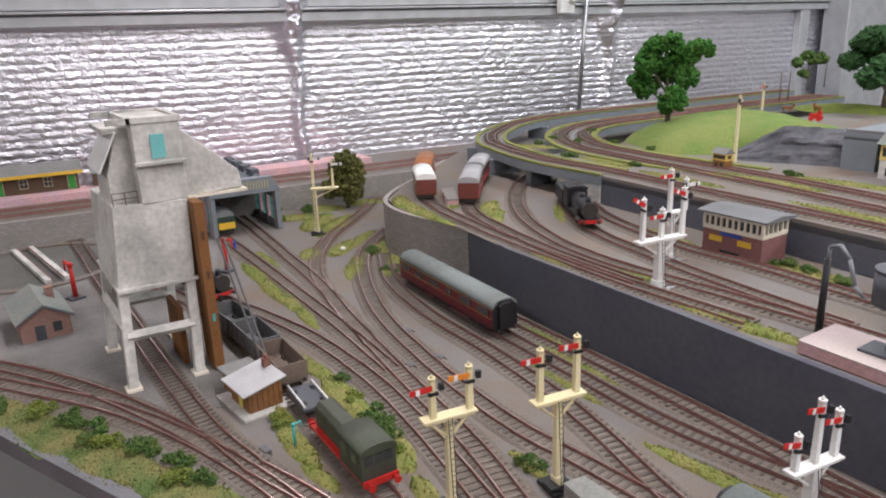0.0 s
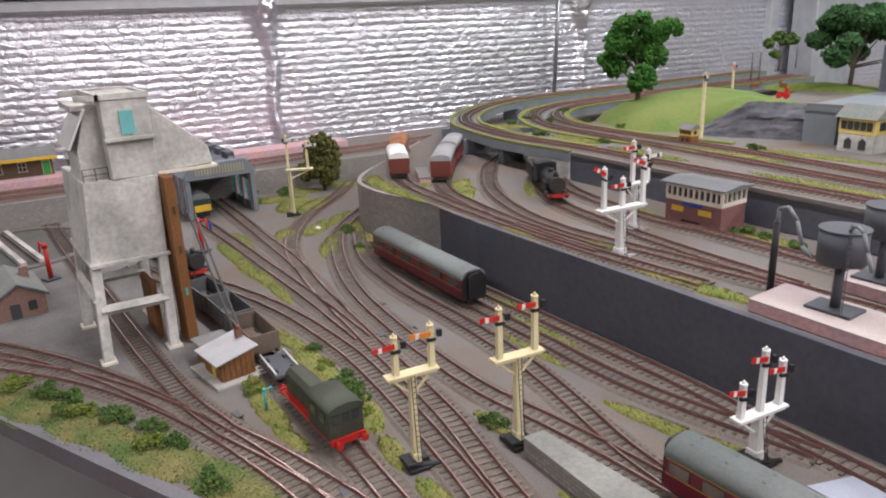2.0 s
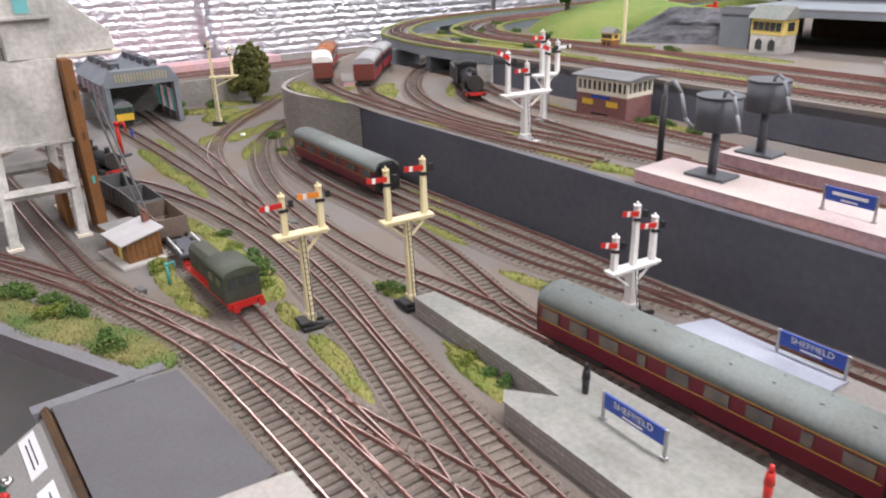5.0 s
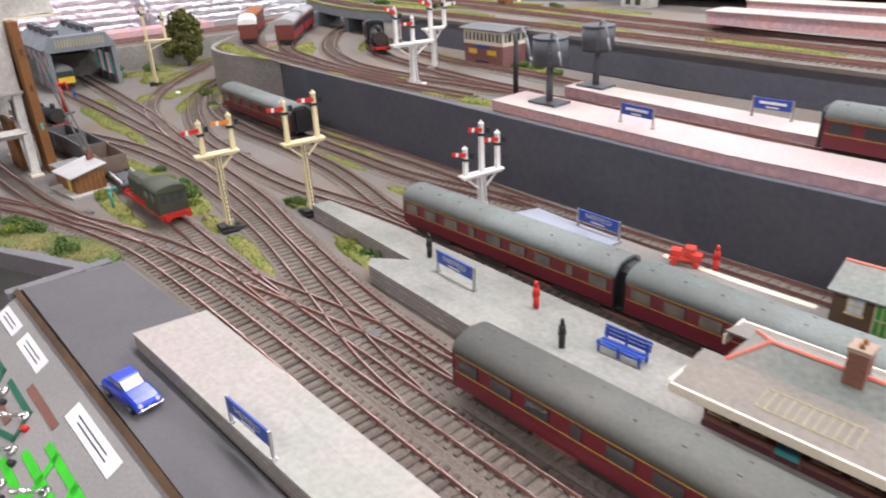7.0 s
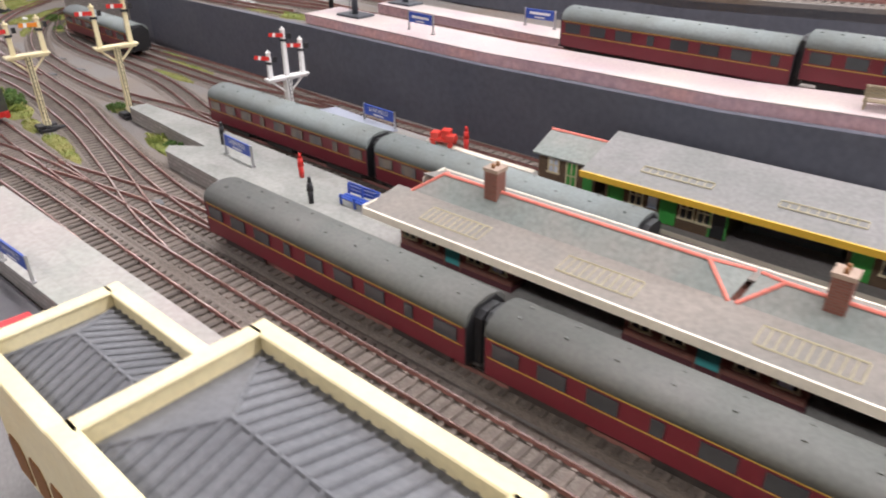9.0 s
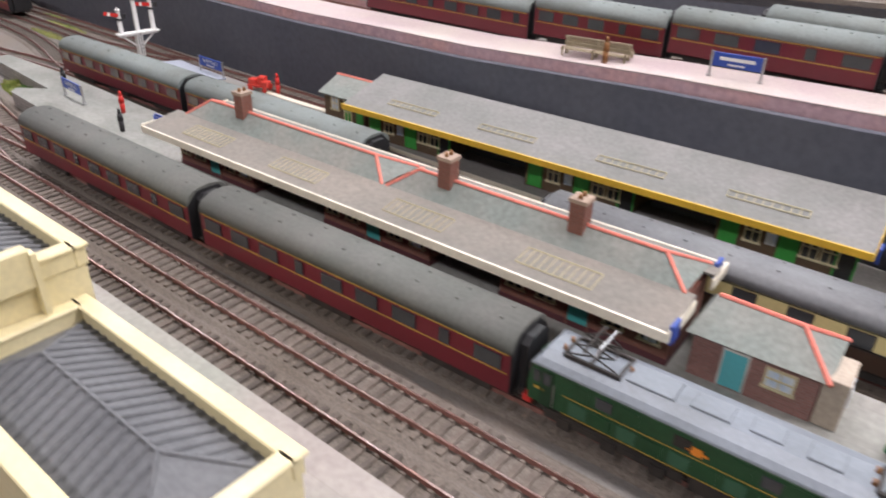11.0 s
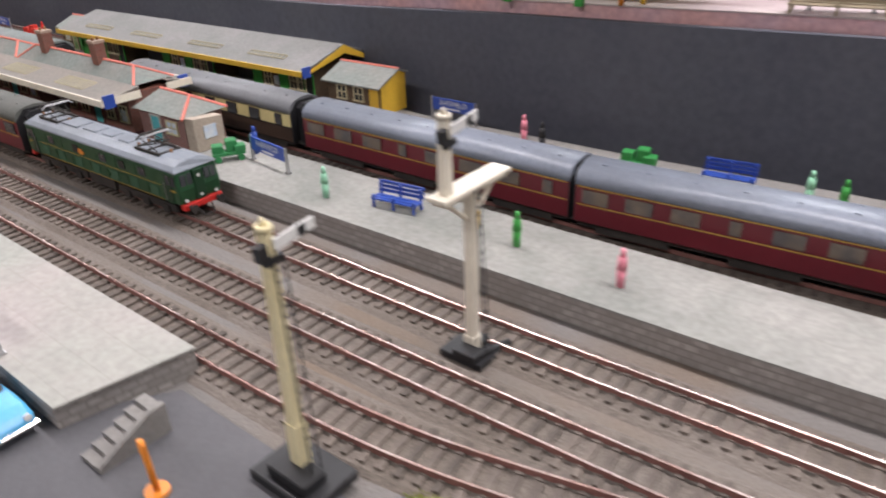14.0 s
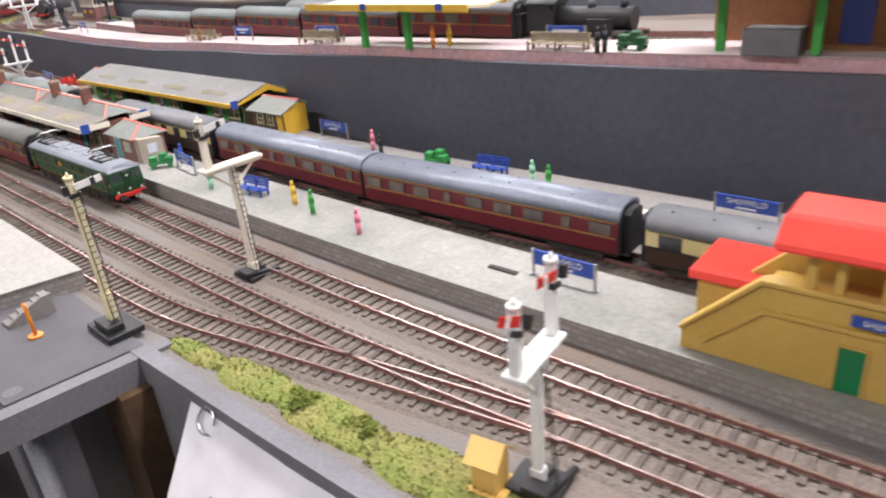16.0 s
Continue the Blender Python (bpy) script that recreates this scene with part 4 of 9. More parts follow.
    for c in (-0.078, 0.062):
        bm = B()
        for y in (-0.0085, 0.0085):
            box(bm, c - 0.014, y - 0.0008, 0.0455, c + 0.016, y + 0.0008, 0.0476)
        for x in (-0.014, 0.0, 0.015):
            box(bm, c + x - 0.0008, -0.0085, 0.0462, c + x + 0.0008, 0.0085, 0.0474)
        pan = part("pantograph", bm, UNDER, roof)
        bm = B()
        z = 0.0478
        for y in (-0.0075, 0.0075):
            rod(bm, (c - 0.012, y, z), (c + 0.010, y * 0.7, z + 0.0052), 0.0005, 5)
            rod(bm, (c + 0.013, y, z), (c - 0.010, y * 0.7, z + 0.0052), 0.0005, 5)
            rod(bm, (c + 0.010, y * 0.7, z + 0.0052), (c - 0.002, y * 0.9, z + 0.0102), 0.00045, 5)
            rod(bm, (c - 0.010, y * 0.7, z + 0.0052), (c + 0.004, y * 0.9, z + 0.0102), 0.00045, 5)
        rod(bm, (c + 0.010, -0.0053, z + 0.0052), (c + 0.010, 0.0053, z + 0.0052), 0.0004, 5)
        rod(bm, (c - 0.010, -0.0053, z + 0.0052), (c - 0.010, 0.0053, z + 0.0052), 0.0004, 5)
        part("pantograph_arm", bm, UNDER, pan)
        for x in (-0.002, 0.004):
            bm = B()
            rod(bm, (c + x, -0.0095, z + 0.0106), (c + x, 0.0095, z + 0.0106), 0.0009, 6)
            for q in (-1, 1):
                rod(bm, (c + x, q * 0.0095, z + 0.0106), (c + x, q * 0.0130, z + 0.0082), 0.0007, 6)
            part("contact_strip", bm, METAL if x > 0 else UNDER, pan)
        for x, y in ((-0.016, -0.004), (-0.016, 0.004), (0.018, 0.0)):
            bm = B()
            cyl(bm, c + x, y, 0.0455, 0.0490, 0.0012, 0.0008, 8)
            part("insulator", bm, BROWNPLY, pan)
    return ob


# the express on the front line
LOCO_X = 0.634
electric_loco(on_track(MAIN1, LOCO_X))
x = LOCO_X - 0.108 - 0.006 - 0.131
for i in range(2):
    coach(on_track(MAIN1, x), 0.256, "maroon coach with grey-green roof, coupled in the express train", roof=EXPROOF, bays=9, group="coaches of the express")
    x -= 0.268

# the standing train on the middle road
MID = [(-0.36, 0.541), (-0.25, 0.549), (0.0, 0.552), (0.7, 0.556), (1.0, 0.562), (1.25, 0.579), (1.75, 0.608)]
MIDL = "coaches standing at the island platform"
coach(on_track(MID, -0.116), 0.250, "maroon coach with green-grey roof standing at the platform", bays=9, glaze=PALEGLASS, group=MIDL)
coach(on_track(MID, 0.146), 0.250, "maroon coach with green-grey roof standing at the platform", bays=9, glaze=PALEGLASS, group=MIDL)
coach(on_track(MID, 0.575), 0.256, "chocolate and cream coach with dark grey roof", side="cream", roof=GREYROOF, bays=8, group=MIDL)
coach(on_track(MID, 0.840), 0.250, "maroon coach with blue-grey roof standing at the platform", roof=SILVERROOF, bays=8, glaze=PALEGLASS, group=MIDL)
coach(on_track(MID, 1.100), 0.256, "maroon coach with silver-grey roof standing at the platform", roof=SILVERROOF, bays=9, glaze=PALEGLASS, group=MIDL)
coach(on_track(MID, 1.372), 0.256, "chocolate and cream coach with grey roof", side="cream", roof=GREYROOF, bays=7, group=MIDL)
# a lone van by the charcoal wall
LONE = [(-1.02, 0.70), (-0.881, 0.652), (-0.74, 0.640), (-0.603, 0.640), (-0.5, 0.640)]
coach(on_track([(-0.95, 0.675), (-0.83, 0.663), (-0.70, 0.655), (-0.575, 0.650), (-0.49, 0.648)], -0.745), 0.245, "lone maroon brake van with pale green roof", bays=6, group="lone coach")
# upper train
UP = on2([(-0.25, 0.80), (0.1, 0.80), (0.25, 0.801), (0.35, 0.802), (0.45, 0.803), (0.6, 0.803), (0.8, 0.804), (0.95, 0.805), (1.2, 0.822), (2.2, 0.86)])
for x0, x1 in ((0.052, 0.278), (0.286, 0.420), (0.426, 0.592), (0.600, 0.800), (0.808, 0.972)):
    coach(on_track(UP, (x0 + x1) / 2), (x1 - x0) * 1.01, "maroon coach with grey roof on the upper line", bays=max(5, int((x1 - x0) / 0.028)), group="coaches on the upper line", roof=COACHROOF if x0 < 0.43 else GREYROOF)
UPBACK = on2([(0.25, 0.862), (0.45, 0.855), (0.6, 0.855), (0.8, 0.855), (1.2, 0.870)])
for x in (0.60, 0.835):
    coach(on_track(UPBACK, x), 0.226, "maroon coach with pale green roof on the far upper line", bays=8, group="coaches on the far upper line")



def steam_loco(at, label, tender=True, body=BLACK, s=1.0):
    """A black steam engine: frames, wheels, boiler with smokebox and chimney, cab, and tender."""
    ob = new("steam_locomotive")
    ob.empty_display_size = 0.02
    ob.matrix_basis = at
    tagged(ob, label, "locomotive", "steam locomotives")
    bm = B()
    box(bm, -0.055, -0.012, 0.0130, 0.062, 0.012, 0.0160)
    box(bm, 0.058, -0.016, 0.0120, 0.062, 0.016, 0.0175)
    part("running_plate", bm, body, ob)
    bm = B()
    rod(bm, (-0.025, 0, 0.0290), (0.056, 0, 0.0290), 0.0118, 20, r1=0.0112)
    part("boiler", bm, body, ob)
    bm = B()
    rod(bm, (0.056, 0, 0.0290), (0.058, 0, 0.0290), 0.0118, 20)
    part("smokebox_door", bm, UNDER, ob)
    bm = B()
    cyl(bm, 0.047, 0, 0.0385, 0.0480, 0.0042, 0.0036, 14)
    part("chimney", bm, body, ob)
    bm = B()
    cyl(bm, 0.012, 0, 0.0385, 0.0455, 0.0050, 0.0035, 14)
    part("dome", bm, body, ob)
    for q in (-1, 1):
        bm = B()
        prism(bm, [(-0.055, 0.016), (-0.024, 0.016), (-0.024, 0.036), (-0.030, 0.044), (-0.055, 0.044)], q * 0.0150 - 0.0006, q * 0.0150 + 0.0006, "y")
        part("cab_side", bm, body, ob)
        bm = B()
        box(bm, 0.012, q * 0.0120 - 0.002, 0.016, 0.040, q * 0.0120 + 0.003, 0.030)
        part("side_tank", bm, body, ob, bevel=0.0005)
    bm = B()
    box(bm, -0.026, -0.015, 0.016, -0.024, 0.015, 0.044)
    part("cab_front", bm, body, ob)
    bm = B()
    box(bm, 0.0618, -0.016, 0.0122, 0.0632, 0.016, 0.0172)
    part("buffer_beam", bm, RED, ob, "red buffer beam")
    bm = B()
    prism(bm, arch(0.033, 0, 0.0435, 0.0485, 8), -0.058, -0.022, "x", smooth=True)
    part("cab_roof", bm, body, ob)
    for x in (-0.038, -0.012, 0.014):
        wheelset(ob, x, 0.0105)
    wheelset(ob, 0.044, 0.0055)
    bm = B()
    for q in (-1, 1):
        rod(bm, (-0.038, q * 0.0110, 0.014), (0.014, q * 0.0110, 0.014), 0.0010, 6)
        rod(bm, (0.040, q * 0.0130, 0.014), (0.054, q * 0.0130, 0.014), 0.0048, 12)
        rod(bm, (0.062, q * 0.0110, 0.0148), (0.069, q * 0.0110, 0.0148), 0.0022, 10)
    part("coupling_rod", bm, UNDER, ob)
    if tender:
        bm = B()
        box(bm, -0.125, -0.0155, 0.0130, -0.062, 0.0155, 0.0350)
        t = part("tender", bm, body, ob, bevel=0.0006)
        for x in (-0.112, -0.094, -0.075):
            wheelset(t, x, 0.0072)
    return ob


steam_loco(on_track(on2([(-0.845, 0.955), (-0.695, 0.863), (-0.556, 0.83)]), -0.745) @ pose(0, 0, 0), "black steam engine with tender leaving the viaduct")
steam_loco(Matrix.Translation((-1.02, 0.396, 0)) @ Matrix.Rotation(radians(14), 4, "Z"), "small black tank engine with red buffer beam in the yard", tender=False)
steam_loco(on_track(UP, 1.040) @ pose(0, 0, 0), "black steam engine at the head of the upper train", tender=True)


def shunter(at, label):
    """An olive diesel shunter with a long bonnet and a cab with a curved roof."""
    ob = new("diesel_shunter")
    ob.empty_display_size = 0.02
    ob.matrix_basis = at
    tagged(ob, label, "locomotive")
    bm = B()
    box(bm, -0.057, -0.0155, 0.0125, 0.057, 0.0155, 0.0150)
    part("running_plate", bm, RED, ob, "dull red running plate edge")
    bm = B()
    prism(bm, [(-0.0105, 0.015), (0.0105, 0.015), (0.0105, 0.034), (0.006, 0.0385), (-0.006, 0.0385), (-0.0105, 0.034)], -0.053, 0.012, "x")
    part("bonnet", bm, OLIVE, ob, bevel=0.0006)
    bm = B()
    prism(bm, [(-0.0165, 0.015), (0.0165, 0.015), (0.0165, 0.040), (-0.0165, 0.040)], 0.012, 0.054, "x")
    cab = part("cab", bm, OLIVE, ob, bevel=0.0008)
    bm = B()
    prism(bm, arch(0.0345, 0, 0.0395, 0.0470), 0.010, 0.0555, "x", smooth=True)
    part("cab_roof", bm, OLIVE, ob)
    for y in (-0.009, 0.0, 0.009):
        bm = B()
        box(bm, 0.0535, y - 0.0032, 0.0290, 0.0546, y + 0.0032, 0.0375)
        part("cab_window", bm, GLASS, cab)
    for s in (-1, 1):
        bm = B()
        box(bm, 0.019, s * 0.0165 - 0.0005, 0.0290, 0.030, s * 0.0165 + 0.0004, 0.0375)
        box(bm, 0.038, s * 0.0165 - 0.0005, 0.0290, 0.048, s * 0.0165 + 0.0004, 0.0375)
        part("cab_window", bm, GLASS, cab)
        bm = B()
        for x in (-0.04, -0.02, 0.0):
            box(bm, x - 0.007, s * 0.0105 - 0.0003, 0.019, x + 0.007, s * 0.0105 + 0.0005, 0.032)
        part("bonnet_door", bm, OLIVE, ob)
        bm = B()
        box(bm, s * 0.0565 - 0.001, -0.0160, 0.0110, s * 0.0565 + 0.001, 0.0160, 0.0170)
        part("buffer_beam", bm, RED, ob, "red buffer beam")
        for q in (-1, 1):
            bm = B()
            rod(bm, (s * 0.057, q * 0.0115, 0.0140), (s * 0.064, q * 0.0115, 0.0140), 0.0017, 10)
            cyl(bm, 0, 0, 0, 0.0008, 0.0033, n=12, m=pose(s * 0.0635, q * 0.0115, 0.0140, 0, 90, 0))
            part("buffer", bm, RED, ob)
    for x in (-0.032, -0.004, 0.026):
        wheelset(ob, x, 0.0090)
    return ob


SID = [(-1.1, 0.345), (-0.95, 0.372), (-0.80, 0.388), (-0.645, 0.388), (-0.53, 0.381), (-0.43, 0.379), (-0.35, 0.374)]
shunter(on_track(SID, -0.500), "weathered olive-green diesel shunter with red buffer beams")


def wagon(at, label, paint_m, L=0.072, load=False):
    """An open mineral wagon: four thin sides, floor, underframe and wheels."""
    ob = new("open_wagon")
    ob.empty_display_size = 0.02
    ob.matrix_basis = at
    tagged(ob, label, "wagon", "open wagons")
    W, z0, z1 = 0.031, 0.0135, 0.0335
    for s in (-1, 1):
        bm = B()
        box(bm, -L / 2, s * W / 2 - 0.0008, z0, L / 2, s * W / 2 + 0.0008, z1)
        for k in (-0.3, -0.1, 0.1, 0.3):
            box(bm, L * k - 0.0008, s * (W / 2 + 0.0012) - 0.0004, z0, L * k + 0.0008, s * (W / 2 + 0.0012) + 0.0004, z1)
        part("side", bm, paint_m, ob)
        bm = B()
        box(bm, s * L / 2 - 0.0008, -W / 2 + 0.0009, z0, s * L / 2 + 0.0008, W / 2 - 0.0009, z1)
        part("end", bm, paint_m, ob)
    bm = B()
    box(bm, -L / 2, -W / 2, z0 - 0.0025, L / 2, W / 2, z0 + 0.001)
    part("wagon_floor", bm, paint_m, ob)
    bm = B()
    for q in (-1, 1):
        box(bm, -L / 2 + 0.002, q * 0.0125 - 0.001, 0.008, L / 2 - 0.002, q * 0.0125 + 0.001, 0.0112)
        for s in (-1, 1):
            rod(bm, (s * L / 2, q * 0.0115, 0.013), (s * (L / 2 + 0.006), q * 0.0115, 0.013), 0.0013, 8)
    part("underframe", bm, UNDER, ob)
    for x in (-0.019, 0.019):
        wheelset(ob, x)
    return ob


wagon(on_track(SID, -0.842), "dark grey empty mineral wagon in the yard", WAGONGREY)
wagon(on_track(SID, -0.765), "grey empty mineral wagon in the yard", WAGONGREY)
wagon(on_track(SID, -0.688), "brown-grey empty open wagon behind the shunter", WAGONBROWN)
wagon(Matrix.Translation((-1.03, 0.05, 0)) @ Matrix.Rotation(radians(34), 4, "Z"), "dark grey wagon on the front siding", WAGONGREY)


def flat_truck(at):
    ob = new("flat_wagon")
    ob.matrix_basis = at
    tagged(ob, "dark blue flat wagon with white lamp irons", "wagon")
    bm = B()
    box(bm, -0.026, -0.0145, 0.012, 0.026, 0.0145, 0.0160)
    part("deck", bm, TANKGREY, ob, bevel=0.0005)
    for s in (-1, 1):
        bm = B()
        rod(bm, (-0.026, s * 0.0125, 0.0190), (0.026, s * 0.0125, 0.0190), 0.0010, 8)
        for x in (-0.022, 0.0, 0.022):
            rod(bm, (x, s * 0.0125, 0.0155), (x, s * 0.0125, 0.0190), 0.0006, 6)
        part("rail", bm, WHITE, ob)
    for x in (-0.014, 0.014):
        wheelset(ob, x)


flat_truck(on_track(SID, -0.605))


def diesel_front(at):
    """A green diesel engine with a yellow nose standing in the shed."""
    ob = new("diesel_locomotive")
    ob.matrix_basis = at
    tagged(ob, "green diesel locomotive with yellow warning panel inside the shed", "locomotive")
    bm = B()
    box(bm, -0.18, -0.0165, 0.0135, 0.0, 0.0165, 0.0410)
    part("body", bm, LOCOGREEN, ob, bevel=0.001)
    bm = B()
    prism(bm, arch(0.034, 0, 0.0405, 0.0500), -0.18, -0.001, "x", smooth=True)
    part("roof", bm, GREYROOF, ob)
    bm = B()
    box(bm, -0.0005, -0.0155, 0.0165, 0.0012, 0.0155, 0.0290)
    part("warning_panel", bm, YELLOW, ob, "yellow warning panel")
    for y in (-0.009, 0, 0.009):
        bm = B()
        box(bm, -0.0005, y - 0.0036, 0.0315, 0.0008, y + 0.0036, 0.0390)
        part("windscreen", bm, GLASS, ob)
    bm = B()
    box(bm, -0.178, -0.013, 0.006, -0.003, 0.013, 0.0135)
    part("underframe", bm, UNDER, ob)


diesel_front(Matrix.Translation((-1.306, 0.521, 0.0)) @ Matrix.Rotation(radians(-2), 4, "Z"))


def red_van(at, L, body, label, roof=GREYROOF, end=None):
    ob = new("railway_van")
    ob.matrix_basis = at
    tagged(ob, label, "coach", "vans on the upper sidings")
    bm = B()
    box(bm, -L / 2, -0.017, 0.0125, L / 2, 0.017, 0.0400)
    part("body", bm, body, ob, bevel=0.0006)
    bm = B()
    prism(bm, arch(0.0355, 0, 0.0395, 0.0500), -L / 2 - 0.0005, L / 2 + 0.0005, "x", smooth=True)
    part("roof", bm, roof, ob)
    for s in (-1, 1):
        bm = B()
        box(bm, s * L / 2 - 0.0006, -0.0165, 0.0130, s * L / 2 + 0.0006, 0.0165, 0.0395)
        part("end_panel", bm, end or body, ob, bevel=0.0003)
        for i in range(5):
            bm = B()
            x = -L / 2 + L * (i + 0.5) / 5
            box(bm, x - 0.011, s * 0.017 - 0.0005, 0.027, x + 0.011, s * 0.017 + 0.0004, 0.036)
            part("window", bm, GLASS, ob)
    bm = B()
    box(bm, -L / 2 + 0.002, -0.013, 0.0065, L / 2 - 0.002, 0.013, 0.0125)
    part("underframe", bm, UNDER, ob)
    for x in (-L * 0.3, L * 0.3):
        wheelset(ob, x)


VANRED = paint("bright_maroon_paint", (0.26, 0.022, 0.03), 0.45)
TEAK = paint("orange_brown_teak", (0.30, 0.10, 0.03), 0.5)
SIDA = on2([(-1.25, 0.94), (-1.08, 0.822), (-0.96, 0.769), (-0.80, 0.745)])
SIDB = on2([(-1.12, 0.985), (-1.0, 0.875), (-0.89, 0.795), (-0.76, 0.763)])
ENDBROWN = paint("brown_red_end", (0.17, 0.045, 0.035), 0.55)
PALEROOF = paint("pale_grey_van_roof", (0.34, 0.34, 0.35), 0.6)
red_van(on_track(SIDA, -1.045), 0.10, TEAK, "orange-brown coach with a white roof end by the viaduct", WHITE, ENDBROWN)
red_van(on_track(SIDA, -1.15), 0.13, VANRED, "dark red van behind the orange-brown coach", TEAK, ENDBROWN)
red_van(on_track(SIDB, -0.975), 0.12, VANRED, "red van with a pale grey roof on the upper siding", PALEROOF, ENDBROWN)
red_van(on_track(SIDB, -1.07), 0.10, VANRED, "red van with a grey roof under the viaduct", PALEROOF, ENDBROWN)
ob = thing("loading_bank", -0.955, 0.800, z2(-0.95), -28, "small pink brick loading bank between the sidings", "platform")
bm = B()
box(bm, -0.075, -0.0095, 0, 0.012, 0.0095, 0.011)
part("brick_body", bm, PINKBRICK, ob, bevel=0.0006)
bm = B()
box(bm, -0.076, -0.0105, 0.011, 0.013, 0.0105, 0.0128)
part("paved_top", bm, PLATGREY, ob)

# ---- signals ----


def semaphore(parent, x, y, z, h, post, arm=RED, point=-1, al=0.019, tilt=0.0):
    """One doll: square post with finial, spectacle, arm with its white band, lamp and little ladder."""
    bm = B()
    cyl(bm, x, y, z, z + h, 0.0034, 0.0029, 4, pose(x, y, 0, 0, 0, 45) @ pose(-x, -y, 0))
    cyl(bm, x, y, z + h, z + h + 0.0022, 0.0031, 0.0031, 8)
    cyl(bm, x, y, z + h + 0.0022, z + h + 0.0050, 0.0018, 0.0004, 8)
    doll = part("doll_post", bm, post, parent)
    zz = z + h - 0.005
    m = pose(x + 0.0030, y, zz, tilt, 0, 0)
    bm = B()
    box(bm, -0.0004, 0.001 * point, -0.0022, 0.0004, al * point, 0.0022, m)
    part("arm", bm, arm, doll)
    bm = B()
    box(bm, 0.0005, al * 0.60 * point, -0.0022, 0.0009, al * 0.76 * point, 0.0022, m)
    part("arm_band", bm, WHITE if arm is not WHITE else BLACK, doll)
    bm = B()
    box(bm, -0.0016, -0.0055 * point - 0.0012, -0.0030, 0.0016, -0.0055 * point + 0.0026, 0.0028, m)
    box(bm, -0.0018, -0.0040, -0.0065, 0.0006, 0.0035, -0.0040, m)
    part("spectacle", bm, BLACK, doll)
    return doll


def ladder(parent, x, y, z0, z1, w=0.0034, lean=0.006, m=BLACK):
    bm = B()
    for s in (-1, 1):
        rod(bm, (x + lean, y + s * w / 2, z0), (x, y + s * w / 2, z1), 0.0004, 4)
    n = int((z1 - z0) / 0.0045)
    for i in range(1, n):
        k = i / n
        rod(bm, (x + lean * (1 - k), y - w / 2, z0 + (z1 - z0) * k), (x + lean * (1 - k), y + w / 2, z0 + (z1 - z0) * k), 0.00035, 4)
    part("ladder", bm, m, parent)


def signal(x, y, z, rz, label, colour, zb, dolls, w=0.046, r=0.0030, basecol=BLACK, group="signals", off=0.0):
    """A bracket signal: base, main post, bracket with braces, and its dolls (across, height, arm, point)."""
    ob = thing("bracket_signal", x, y, z, rz, label, "signal", group)
    bm = B()
    box(bm, -0.013, -0.011, 0.0, 0.013, 0.011, 0.004)
    box(bm, -0.004, -0.012, 0.004, 0.010, -0.003, 0.008)
    box(bm, -0.005, 0.003, 0.004, 0.004, 0.010, 0.007)
    rod(bm, (0.008, -0.008, 0.006), (0.012, 0.016, 0.003), 0.0022, 8)
    part("base", bm, basecol, ob, bevel=0.0005)
    bm = B()
    box(bm, -r, -r, 0.003, r, r, zb)
    box(bm, -r * 1.3, -r * 1.3, 0.003, r * 1.3, r * 1.3, 0.012)
    part("main_post", bm, colour, ob, bevel=0.0004)
    bm = B()
    box(bm, -0.0055, off - w / 2, zb, 0.0055, off + w / 2, zb + 0.0022)
    box(bm, -0.0040, off - w / 2 + 0.002, zb - 0.0022, 0.0040, off + w / 2 - 0.002, zb)
    part("bracket", bm, colour, ob, bevel=0.0003)
    for s in (-1, 1):
        bm = B()
        rod(bm, (0, s * r, zb - 0.016), (0, s * w * 0.40 + off, zb - 0.001), 0.0012, 6)
        part("brace", bm, colour, ob)
    ladder(ob, r + 0.002, -0.001, 0.003, zb)
    for yy, h, arm, point, tilt in dolls:
        semaphore(ob, 0, yy, zb + 0.002, h, colour, arm, point, tilt=tilt)
    return ob


FACE = 0
signal(-0.393, 0.415, 0, -8, "cream bracket signal with two red arms on a black base", CREAM, 0.083, [(-0.013, 0.031, RED, -1, 2), (0.018, 0.034, ORANGE, -1, -3)], 0.045)
signal(-0.365, 0.500, 0, -8, "cream bracket signal with two red arms beside the platform ramp", CREAM, 0.082, [(-0.017, 0.042, RED, -1, -3), (0.017, 0.046, RED, -1, -4)], 0.048)
signal(-0.228, 0.630, 0, -8, "white bracket signal with three red arms and black balance gear", WHITE, 0.044, [(-0.021, 0.028, RED, -1, -14), (0.0, 0.051, RED, -1, -10), (0.021, 0.037, RED, -1, -8)], 0.054, 0.0040)
signal(-0.483, 0.754, 0.080, -8, "white bracket signal with clustered red arms, upper level", WHITE, 0.058, [(-0.025, 0.044, RED, -1, -30), (0.001, 0.030, RED, -1, 0), (0.030, 0.050, RED, -1, -20)], 0.066, 0.0042, METAL)
signal(-0.540, 0.842, 0.080, -8, "white signal post with a small bracket behind the larger one", WHITE, 0.062, [(-0.004, 0.050, RED, -1, 0), (0.020, 0.036, WHITE, 1, 0)], 0.036, 0.0034, METAL)
signal(-1.215, 0.664, 0, -25, "cream lattice bracket signal by the engine shed", CREAM, 0.088, [(0.0, 0.060, WHITE, 1, 0), (0.036, 0.048, WHITE, 1, 0)], 0.052, 0.0040, off=0.020)
signal(0.992, 0.401, 0, 0, "pale cream bracket signal with a white arm seen from behind", CREAMPALE, 0.093, [(-0.018, 0.034, WHITE, 1, 8)], 0.050, 0.0026, off=0.0)
